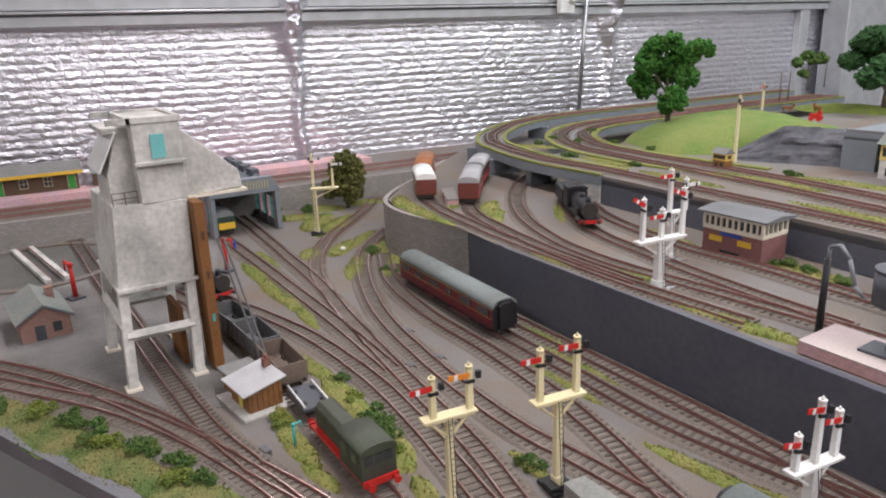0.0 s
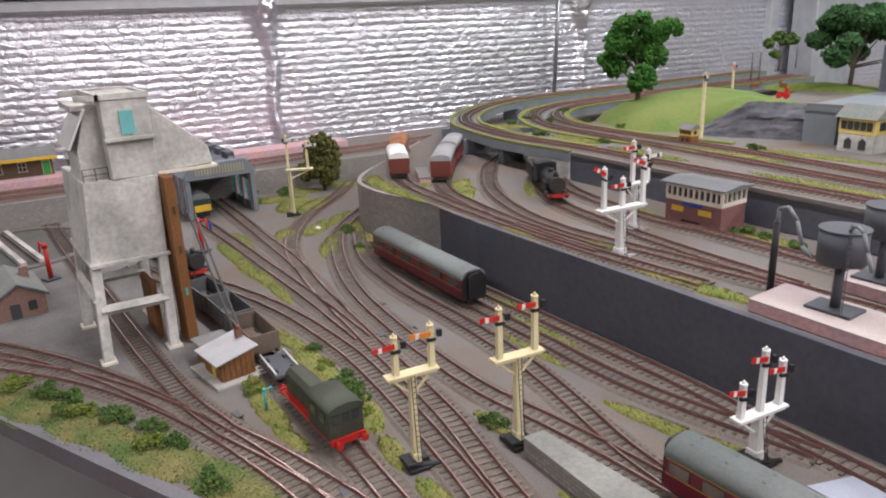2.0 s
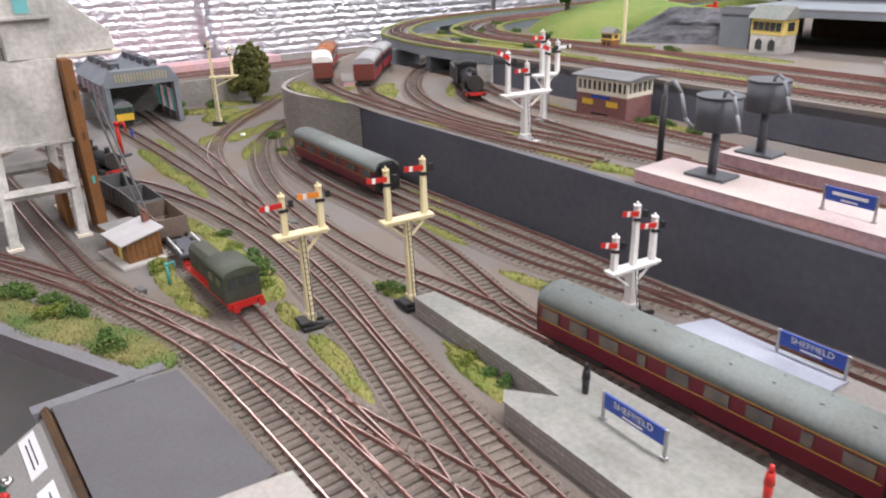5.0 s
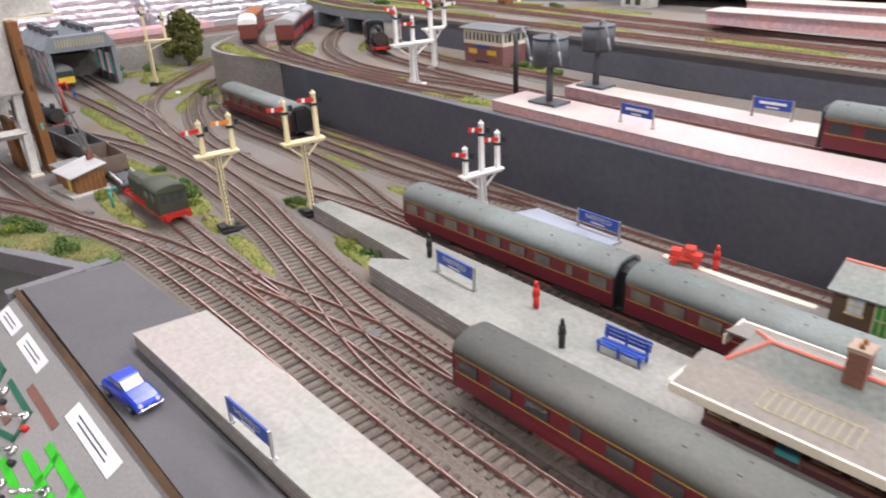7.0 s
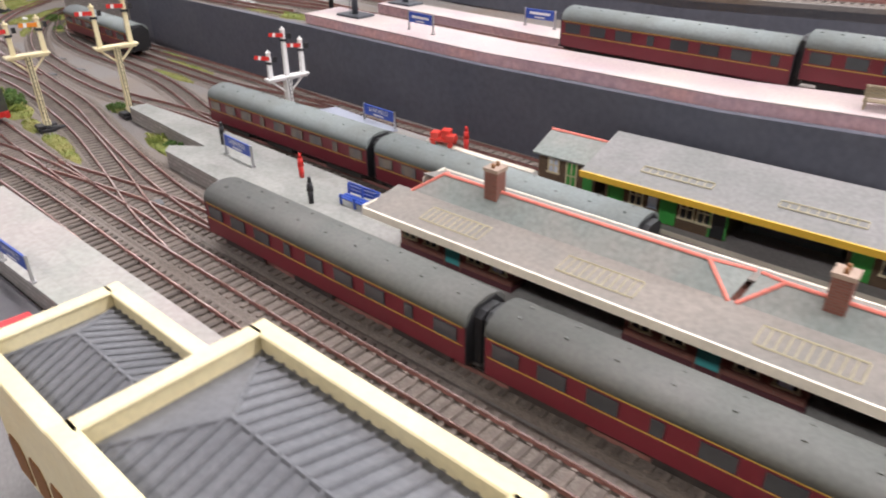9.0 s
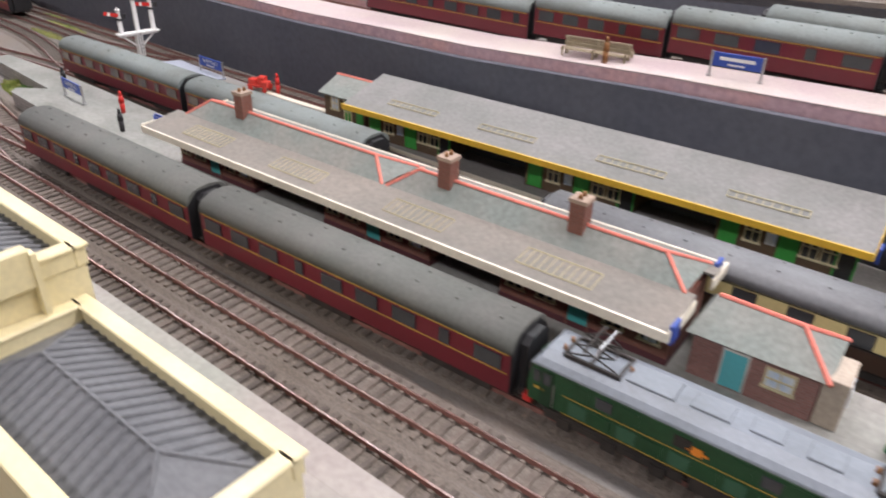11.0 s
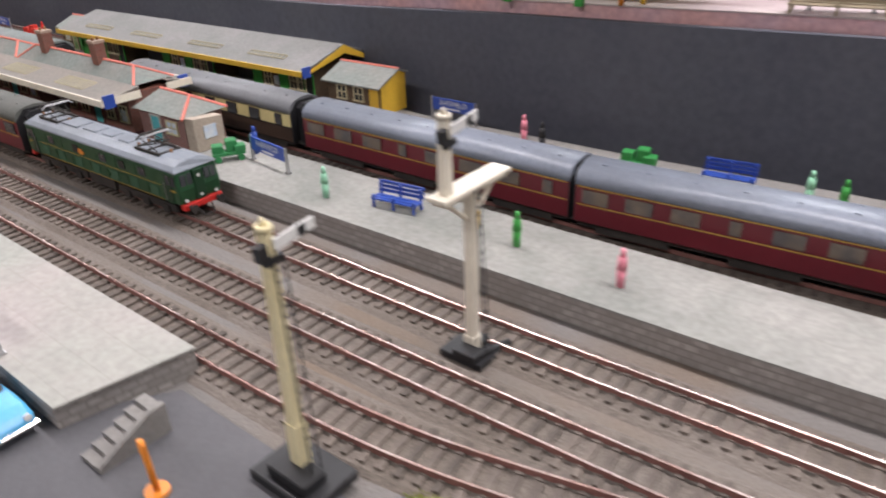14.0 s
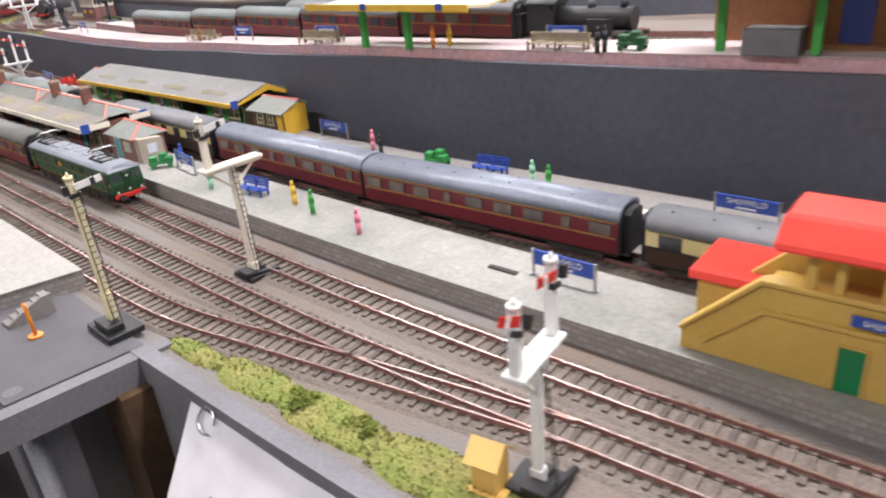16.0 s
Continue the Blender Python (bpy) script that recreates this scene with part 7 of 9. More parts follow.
def water_crane(x, y, rz, label, m=RED):
    ob = thing("water_crane", x, y, 0.0012, rz, label, "water crane", "water cranes")
    bm = B()
    box(bm, -0.010, -0.010, 0, 0.010, 0.010, 0.003)
    part("base", bm, TANKGREY, ob)
    bm = B()
    cyl(bm, 0, 0, 0.003, 0.052, 0.0036, 0.0028, 10)
    cyl(bm, 0, 0, 0.050, 0.056, 0.0045, 0.0030, 10)
    part("column", bm, m, ob)
    bm = B()
    rod(bm, (0, 0, 0.050), (0.016, 0, 0.056), 0.0018, 8)
    rod(bm, (0.016, 0, 0.056), (0.018, 0, 0.040), 0.0014, 8)
    part("jib", bm, m, ob)


water_crane(-1.118, 0.235, 200, "red water crane with a black foot by the turntable")
water_crane(-1.10, 0.455, 30, "red water crane beside the black tank engine")
water_crane(-0.548, 0.347, 90, "small turquoise water point in the grass", TEAL)
for o in scene.objects:
    if o.name.startswith("water_crane") and o.get("label", "").startswith("small turquoise"):
        o.scale = (0.45, 0.45, 0.45)
bm = B()
cyl(bm, 0, 0, 0, 0.006, 0.006, 0.004, 9)
tagged(part("ground_cover_lid", bm, WHITE, m=pose(-1.088, 0.656, 0)), "small white lid lying in the grass", "lid")
bm = B()
box(bm, -0.016, -0.002, 0, 0.016, 0.002, 0.002)
tagged(part("spare_rail", bm, BARK, m=pose(-0.304, 0.6235, 0.0005, 0, 0, 12)), "short dark rail lying on the ballast", "rail")
figurine(-1.215, 0.505, 0, BLUE, "tiny blue peg figurine outside the shed", 0.020)

# point motors beside the turnouts
for x, y, rz in ((-0.835, 0.586, -20), (-0.715, 0.566, 17), (-0.627, 0.556, 14), (-0.630, 0.518, 11), (-0.561, 0.323, 8), (-0.686, 0.240, 5), (-0.394, 0.650, 2), (-0.459, 0.521, -1), (-0.836, 0.537, -4), (-0.249, 0.361, -7), (-0.395, 0.350, -10), (-0.110, 0.394, -13)):
    ob = thing("point_motor", x, y, 0.0008, rz, "small dark grey point motor box beside the track", "point motor", "point motors")
    bm = B()
    box(bm, -0.0065, -0.0035, 0, 0.0065, 0.0035, 0.0022)
    part("case", bm, WAGONGREY, ob, bevel=0.0004)
    bm = B()
    rod(bm, (0.0065, 0, 0.0012), (0.0125, 0.0, 0.0012), 0.0006, 6)
    part("rod", bm, UNDER, ob)

# loose pieces on the platforms
bm = B()
prism(bm, [(-0.174, 0.6065), (-0.055, 0.603), (-0.052, 0.634), (-0.160, 0.643)], PH + 0.0003, PH + 0.0022, "z")
tagged(part("metal_sheet", bm, paint("pale_blue_grey_sheet", (0.33, 0.36, 0.43), 0.45)), "pale blue-grey metal sheet lying on the platform end", "sheet")
bm = B()
box(bm, -0.012, -0.0022, 0, 0.012, 0.0022, 0.0012)
tagged(part("drain_slot", bm, UNDER, m=pose(1.175, 0.492, PH, 0, 0, 3)), "narrow dark slot cover let into the platform", "slot cover")

# ---- upper station details ----


def signal_box():
    ob = thing("signal_box", -0.499, 0.930, z2(-0.5), 0, "brick signal box with cream glazed upper floor and flat grey roof", "signal box")
    bm = B()
    box(bm, -0.041, -0.025, 0, 0.041, 0.025, 0.031)
    w = part("base_wall", bm, brickwork("dull_pink_brick", (0.27, 0.11, 0.11), (0.22, 0.13, 0.12)), ob)
    for x in (-0.022, 0.018):
        bm = B()
        box(bm, x - 0.009, -0.0262, 0.017, x + 0.009, -0.0250, 0.024)
        part("wall_panel", bm, YELLOW, w, "yellow wall panel")
    bm = B()
    box(bm, -0.016, -0.0264, 0.026, 0.014, -0.0250, 0.030)
    part("nameboard", bm, BLUE, w, "blue nameboard")
    bm = B()
    box(bm, -0.016, -0.0256, 0.001, 0.012, -0.0250, 0.007)
    part("rod_opening", bm, BLACK, w)
    bm = B()
    box(bm, -0.0415, -0.0255, 0.031, 0.0415, 0.0255, 0.036)
    box(bm, -0.0415, -0.0255, 0.048, 0.0415, 0.0255, 0.052)
    part("glazing_band", bm, CREAMPALE, ob)
    bm = B()
    box(bm, -0.0385, -0.0228, 0.036, 0.0385, 0.0228, 0.048)
    part("glazing", bm, GLASS, ob)
    for k in range(11):
        bm = B()
        x = -0.041 + 0.0082 * k
        box(bm, x - 0.0011, -0.0254, 0.036, x + 0.0011, -0.0226, 0.048)
        part("glazing_bar", bm, CREAMPALE, ob)
    for k in range(6):
        bm = B()
        y = -0.0245 + 0.0098 * k
        box(bm, 0.0384, y - 0.001, 0.036, 0.0412, y + 0.001, 0.048)
        part("glazing_bar", bm, CREAMPALE, ob)
    bm = B()
    prism(bm, [(-0.031, 0.052), (0.031, 0.052), (0.031, 0.054), (0.0, 0.0575), (-0.031, 0.054)], -0.048, 0.048, "x")
    part("roof", bm, GREYROOF, ob)


signal_box()


def water_tank(x, y, z):
    ob = thing("water_tank", x, y, z, 0, "dark grey round water tank on a column with a hose", "water tank", "water tanks")
    bm = B()
    box(bm, -0.020, -0.014, 0, 0.020, 0.014, 0.003)
    part("base", bm, TANKGREY, ob, bevel=0.0005)
    bm = B()
    cyl(bm, 0, 0, 0.003, 0.048, 0.0042, 0.0036, 12)
    part("column", bm, TANKGREY, ob)
    bm = B()
    cyl(bm, 0, 0, 0.044, 0.0725, 0.0195, 0.0195, 24)
    t = part("tank", bm, TANKGREY, ob)
    bm = B()
    cyl(bm, 0, 0, 0.0725, 0.0740, 0.0202, 0.0202, 24)
    part("tank_lid", bm, TANKGREY, t)
    ladder(ob, 0.014, -0.019, 0.003, 0.074, 0.004, 0.0, TANKGREY)
    bm = B()
    pts = [(0.008, -0.008, 0.073), (0.010, -0.010, 0.079), (0.016, -0.014, 0.081), (0.023, -0.018, 0.078), (0.030, -0.022, 0.064), (0.036, -0.025, 0.050)]
    for a, b in zip(pts, pts[1:]):
        rod(bm, a, b, 0.0016, 8)
    part("hose", bm, HOSE, ob)


water_tank(-0.240, 0.752, z2(-0.2) + UPH)
water_tank(-0.250, 0.852, z2(-0.2) + UPH)
ob = thing("water_column", -0.312, 0.774, z2(-0.3), 0, "black water column with a drooping grey hose", "water crane")
bm = B()
cyl(bm, 0, 0, 0, 0.072, 0.0034, 0.0030, 10)
part("column", bm, BLACK, ob)
bm = B()
pts = [(0, 0, 0.068), (0.002, -0.002, 0.084), (0.012, -0.004, 0.088), (0.022, -0.006, 0.078), (0.030, -0.008, 0.056), (0.040, -0.010, 0.048)]
for a, b in zip(pts, pts[1:]):
    rod(bm, a, b, 0.0018, 8)
part("hose", bm, HOSE, ob)


def upper_canopy(x0, x1, y, label, posts):
    z = z2((x0 + x1) / 2) + UPH
    ob = thing("platform_canopy", (x0 + x1) / 2, y, z, 5, label, "canopy", "upper canopies")
    L = x1 - x0
    for px in posts:
        bm = B()
        x = px - (x0 + x1) / 2
        box(bm, x - 0.0032, -0.0032, -0.002, x + 0.0032, 0.0032, 0.0455)
        for s in (-1, 1):
            rod(bm, (x, 0, 0.034), (x, s * 0.018, 0.046), 0.0012, 6)
        part("column", bm, GREEN, ob, "green column")
    bm = B()
    prism(bm, [(-0.034, 0.047), (0, 0.043), (0.034, 0.047), (0.034, 0.0495), (0, 0.046), (-0.034, 0.0495)], -L / 2, L / 2, "x")
    r = part("roof", bm, CREAM, ob)
    for s in (-1, 1):
        bm = B()
        box(bm, -L / 2, s * 0.0345 - 0.0008, 0.043, L / 2, s * 0.0345 + 0.0008, 0.050)
        part("valance", bm, YELLOW, r)
    for x in (-L * 0.1, L * 0.35):
        bm = B()
        box(bm, x - 0.004, -0.0362, 0.044, x + 0.004, -0.0354, 0.051)
        part("hanging_sign", bm, BLUE, r)


upper_canopy(0.760, 0.990, 0.702, "yellow-edged platform canopy on green columns", (0.815, 0.881))
upper_canopy(1.189, 1.75, 0.746, "long yellow-edged platform canopy on green columns", (1.22, 1.291, 1.345, 1.43, 1.52, 1.62, 1.71))



def upper_building():
    ob = thing("station_building", 1.434, 0.783, z2(1.4), 4, "orange-brown brick upper station building with blue arched doors", "station building", "station buildings")
    bm = B()
    box(bm, -0.16, -0.02, 0, 0.25, 0.05, 0.075)
    w = part("wall_block", bm, brickwork("orange_brick_paper", (0.34, 0.14, 0.06), (0.27, 0.17, 0.10)), ob)
    for k in range(4):
        x = -0.125 + 0.09 * k
        bm = B()
        prism(bm, [(x - 0.011, 0.016), (x + 0.011, 0.016), (x + 0.011, 0.045), (x + 0.006, 0.052), (x - 0.006, 0.052), (x - 0.011, 0.045)], -0.0212, -0.020, "y")
        part("door", bm, BLUE, w, "dark blue arched door")
    bm = B()
    box(bm, -0.198, -0.052, 0.010, -0.156, -0.030, 0.030)
    part("coal_bunker", bm, GREYROOF, ob, bevel=0.0006)
    bm = B()
    box(bm, -0.245, 0.02, 0, -0.1605, 0.055, 0.050)
    part("wing", bm, w.data.materials[0], ob)


upper_building()

# ---- high level scenery ----


def mound(name, cx, cy, rx, ry, z0, h, material, label, cat, rough=0.01, n=36, seed=0, rz=0.0, kind="", power=1.0):
    """A low hill or patch with an uneven outline and surface."""
    bm = B()
    rings = 12
    top = bm.verts.new((0, 0, h))
    prev = None
    for j in range(1, rings + 1):
        ring = []
        for i in range(n):
            a = 2 * math.pi * i / n
            k = j / rings
            o = 1 + 0.22 * noise.noise((math.cos(a) * 1.7, math.sin(a) * 1.7, seed + 3.1))
            x, y = rx * k * o * math.cos(a), ry * k * o * math.sin(a)
            z = h * (1 - k ** 2) ** power + rough * noise.noise((x * 40, y * 40, seed)) * (1 - k * 0.85)
            ring.append(bm.verts.new((x, y, max(z, 0.0 if j < rings else -0.001))))
        for i in range(n):
            if prev:
                bm.faces.new((prev[i], ring[i], ring[(i + 1) % n], prev[(i + 1) % n])).smooth = True
            else:
                bm.faces.new((top, ring[i], ring[(i + 1) % n])).smooth = True
        prev = ring
    ob = part(name, bm, material, m=pose(cx, cy, z0, 0, 0, rz))
    return tagged(ob, label, cat, kind=kind)


mound("hill", -0.885, 1.45, 0.195, 0.225, Z3 - 0.004, 0.062, LAWN, "green grass-mat hill inside the viaduct loop", "hill", 0.005, seed=2, power=0.7)
mound("hill_shoulder", -0.735, 1.40, 0.15, 0.105, Z3 - 0.004, 0.060, LAWN, "grass shoulder of the hill above the rock cutting", "hill", 0.005, seed=8, power=0.6)
mound("bank", -0.97, 2.08, 0.17, 0.09, Z3 - 0.002, 0.018, BUSHLIGHT, "low olive grass bank at the far end", "bank", 0.004, seed=6)


def rock_cutting():
    """A plaster cutting: a sloping face from the hill's foot to the bridge, with a ledge and a short top."""
    bm = B()
    N, M = 34, 10
    g = []
    a, d, nrm = Vector((-0.760, 1.243)), Vector((0.180, 0.078)), Vector((-0.398, 0.917))
    for j in range(M + 4):
        row = []
        for i in range(N + 1):
            u, v = i / N, min(1.0, j / M)
            back = 0.045 * v + (0.035 * (j - M) if j > M else 0.0) + 0.007 * noise.noise((u * 7, v * 5, 2)) - 0.006 * (0.55 < v < 0.72) * (u > 0.45)
            p = a + d * u + nrm * back
            top = 0.058 * min(1.0, 0.05 + 2.1 * u) - 0.004 * max(0.0, u - 0.5)
            z = Z3 + top * v + 0.003 * noise.noise((u * 12, v * 8, 4)) - (0.006 * (j - M) if j > M else 0.0)
            row.append(bm.verts.new((p.x, p.y, z if j else Z3 - 0.002)))
        g.append(row)
    for j in range(M + 3):
        for i in range(N):
            bm.faces.new((g[j][i], g[j][i + 1], g[j + 1][i + 1], g[j + 1][i]))
    tagged(part("rock_face", bm, ROCK), "grey plaster rock cutting below the hill", "rock face")


rock_cutting()


def overbridge():
    ob = thing("road_bridge", -0.33, 1.325, Z3, 0, "dark grey bridge deck over a brown-walled opening", "bridge")
    bm = B()
    box(bm, -0.26, -0.02, 0.052, 1.2, 0.50, 0.060)
    part("deck", bm, GREYBLUE, ob)
    bm = B()
    box(bm, -0.258, -0.018, 0.0, -0.205, 0.16, 0.052)
    part("abutment", bm, GREYBLUE, ob)
    bm = B()
    box(bm, -0.20, 0.18, 0, 1.2, 0.19, 0.051)
    part("back_wall", bm, WOOD, ob)
    bm = B()
    box(bm, -0.255, -0.02, 0.060, 1.2, -0.012, 0.064)
    part("kerb", bm, FASCIA, ob)
    blk = thing("upper_station_block", -0.59, 1.55, Z3 + 0.060, 0, "charcoal fascia with a dull red top above the bridge", "block")
    bm = B()
    box(bm, 0.0, 0.0, 0.0, 1.3, 0.012, 0.082)
    part("fascia_wall", bm, DARKWALL, blk)
    bm = B()
    box(bm, 0.03, 0.02, 0.0, 1.3, 0.30, 0.100)
    part("brick_body", bm, BRICK, blk)


overbridge()


def cabin(x, y, z, s, label, upper, lower, roofm):
    ob = thing("lineside_cabin", x, y, z, -7, label, "cabin", "lineside cabins")
    ob.scale = (s, s, s)
    bm = B()
    box(bm, -0.022, -0.014, 0, 0.022, 0.014, 0.022)
    w = part("base_wall", bm, lower, ob)
    for xx in (-0.009, 0.009):
        bm = B()
        prism(bm, [(xx - 0.0045, 0.004), (xx + 0.0045, 0.004), (xx + 0.0045, 0.014), (xx, 0.0175), (xx - 0.0045, 0.014)], -0.0148, -0.0139, "y")
        part("arched_window", bm, GLASS, w)
    bm = B()
    box(bm, -0.0225, -0.0145, 0.022, 0.0225, 0.0145, 0.042)
    u = part("upper_wall", bm, upper, ob)
    for k in range(5):
        bm = B()
        xx = -0.016 + 0.008 * k
        box(bm, xx - 0.0033, -0.0152, 0.027, xx + 0.0033, -0.0144, 0.037)
        part("window", bm, GLASS, u)
    bm = B()
    box(bm, 0.0224, -0.006, 0.027, 0.0232, 0.006, 0.037)
    part("window", bm, GLASS, u)
    bm = B()
    prism(bm, [(-0.019, 0.041), (0.019, 0.041), (0, 0.056)], -0.026, 0.026, "x")
    part("roof", bm, roofm, ob)


cabin(-0.484, 1.288, Z3, 1.25, "yellow and stone signal cabin with green-grey roof", paint("butter_yellow", (0.72, 0.56, 0.18), 0.6), CONCRETE, SLATEGREEN)
cabin(-0.714, 1.180, Z3, 0.60, "tiny yellow and brown lineside cabin", paint("ochre_yellow", (0.70, 0.48, 0.12), 0.6), BROWNPLY, SLATE)
for y0, h in ((1.085, 0.016), (1.20, 0.018)):
    bm = B()
    prism(bm, [(-0.24, y0), (0.9, y0 - 0.03), (0.9, y0 + 0.02), (-0.24, y0 + 0.045)], 0.0, h, "z")
    ob = thing("platform", 0, 0, Z3 + 0.012, 0, "faded pink platform on the high level", "platform", "platforms")
    part("face_wall", bm, PINKBRICK, ob)
    bm = B()
    prism(bm, [(-0.242, y0 - 0.002), (0.9, y0 - 0.032), (0.9, y0 + 0.022), (-0.242, y0 + 0.047)], h, h + 0.0015, "z")
    part("paved_top", bm, PALETOP, ob)
for k, (x, y) in enumerate(((-0.84, 1.56), (-0.80, 1.60))):
    bm = B()
    box(bm, -0.010, -0.003, 0.004, 0.010, 0.003, 0.010)
    box(bm, -0.008, -0.003, 0, -0.006, 0.003, 0.004)
    box(bm, 0.006, -0.003, 0, 0.008, 0.003, 0.004)
    box(bm, 0.009, -0.002, 0.009, 0.014, 0.002, 0.014)
    tagged(part("toy_cow", bm, BROWNPLY, m=pose(x, y, Z3 + 0.052, 0, 0, 20 + 130 * k)), "tiny red-brown toy cow on the hill", "toy animal", "toy animals")
bm = B()
box(bm, -0.012, -0.006, 0.006, 0.012, 0.006, 0.016)
box(bm, -0.012, -0.006, 0.016, -0.004, 0.006, 0.024)
for sx, r in ((-0.008, 0.007), (0.008, 0.005)):
    for sy in (-1, 1):
        cyl(bm, 0, 0, -0.0015, 0.0015, r, n=12, m=pose(sx, sy * 0.007, r, 90, 0, 0))
tagged(part("toy_tractor", bm, RED, m=pose(-0.88, 1.74, Z3 + 0.012, 0, 0, 200)), "tiny red toy tractor near the far line", "tractor")


def leaf_cloud(bm, c, r, n, size, rng, flat=1.0):
    """Many small crossed leaf clumps round a point."""
    for _ in range(n):
        d = Vector((rng.gauss(0, 1), rng.gauss(0, 1), rng.gauss(0, 1)))
        d = d.normalized() * r * (0.55 + 0.5 * rng.random())
        p = Vector(c) + Vector((d.x, d.y, d.z * flat))
        s = size * (0.6 + 0.8 * rng.random())
        m = Matrix.Translation(p) @ Euler((rng.random() * 6, rng.random() * 6, rng.random() * 6)).to_matrix().to_4x4()
        v = [bm.verts.new(m @ Vector(q)) for q in ((s, 0, 0), (-s * 0.6, s * 0.8, 0.2 * s), (-s * 0.6, -s * 0.8, -0.2 * s), (0, 0, s), (0.1 * s, 0.2 * s, -s))]
        for i in ((0, 1, 3), (1, 2, 3), (2, 0, 3), (1, 0, 4), (2, 1, 4), (0, 2, 4)):
            bm.faces.new([v[k] for k in i])


def tree(x, y, z, h, label, material=TREE, clumps=9, spread=0.30, seed=1, size=0.006, dens=170, low=0.45):
    rng = random.Random(seed)
    ob = thing("tree", x, y, z, 0, label, "tree", "model trees")
    bm = B()
    rod(bm, (0, 0, 0), (0.004, 0, h * 0.5), h * 0.030, 9, r1=h * 0.020)
    trunk = part("trunk", bm, BARK, ob)
    tips = []
    for k in range(clumps):
        a, u = 2 * math.pi * k / clumps + rng.random(), rng.random()
        tip = Vector((math.cos(a) * h * spread * (0.35 + 0.65 * u), math.sin(a) * h * spread * (0.35 + 0.65 * u), h * (low + (0.93 - low) * (1 - u * 0.75))))
        tips.append(tip)
        bm = B()
        rod(bm, (0, 0, h * (0.30 + 0.18 * rng.random())), tip, h * 0.013, 6, r1=h * 0.005)
        part("limb", bm, BARK, ob)
    bm = B()
    for t in tips:
        leaf_cloud(bm, t, h * 0.125 * (0.8 + 0.5 * rng.random()), dens, size, rng, 0.8)
    tagged(part("crown", bm, material, ob), kind="stuff")


def clump_tree(x, y, z, h, label, material, clumps, size, dens, seed, way=(0.77, 0.63)):
    """An open model tree: trunk, one limb to each foam clump (across, up, toward the back, radius as shares of h)."""
    rng = random.Random(seed)
    ob = thing("tree", x, y, z, 0, label, "tree", "model trees")
    bm = B()
    rod(bm, (0, 0, 0), (0.002, 0.001, h * 0.42), h * 0.034, 9, r1=h * 0.020)
    part("trunk", bm, BARK, ob)
    w = Vector((way[0], way[1], 0))
    d = Vector((-way[1], way[0], 0))
    crown = B()
    for a, u, b, r in clumps:
        tip = (w * a + d * b) * h + Vector((0, 0, u * h))
        bm = B()
        rod(bm, (0, 0, h * min(0.40, u * 0.6)), tip, h * 0.015, 6, r1=h * 0.006)
        part("limb", bm, BARK, ob)
        leaf_cloud(crown, tip, r * h * 1.08, dens, size, rng, 0.85)
        for _ in range(3):
            o = Vector((rng.uniform(-1, 1), rng.uniform(-1, 1), rng.uniform(-0.7, 0.7))) * r * h * 1.0
            leaf_cloud(crown, tip + o, r * h * 0.62, dens // 2, size, rng, 0.85)
    tagged(part("crown", crown, material, ob), kind="stuff")


clump_tree(-0.972, 1.350, Z3 + 0.012, 0.196, "green foam-leaf tree with open branches on the hill", TREE,
           ((-0.06, 0.85, 0.02, 0.17), (-0.22, 0.74, -0.06, 0.13), (0.10, 0.80, 0.10, 0.12), (-0.24, 0.50, 0.05, 0.13), (0.04, 0.38, -0.08, 0.13), (0.15, 0.60, 0.02, 0.13), (0.30, 0.88, 0.05, 0.085), (-0.02, 0.62, 0.16, 0.10)), 0.0052, 170, 4)
tree(-0.90, 2.08, Z3 - 0.015, 0.22, "large dark green tree at the end of the high level", material=TREEDARK, clumps=26, spread=0.52, seed=9, size=0.009, low=0.28, dens=210)
clump_tree(-1.37, 2.54, Z3, 0.135, "thin far tree with three separate clumps", BUSH, ((-0.26, 0.70, 0, 0.13), (-0.05, 0.86, 0.05, 0.14), (0.22, 0.80, 0, 0.15), (-0.10, 0.42, 0, 0.09)), 0.006, 80, 12, (0.85, 0.5))
OLIVETREE = mat("olive_brown_foam", (0.115, 0.115, 0.030), 0.95, col2=(0.075, 0.080, 0.022), scale=50, grain=0.4, fine=500)
clump_tree(-1.37, 0.805, 0.0, 0.128, "olive-brown upright foam tree by the back line", OLIVETREE, ((0.0, 0.80, 0, 0.20), (-0.12, 0.62, 0.05, 0.18), (0.12, 0.55, 0, 0.20), (-0.02, 0.42, -0.05, 0.20), (0.10, 0.30, 0, 0.17), (-0.14, 0.36, 0, 0.15)), 0.0048, 200, 21, (0.5, 0.85))

# ---- grass, bushes and scatter ----
rng0 = random.Random(5)


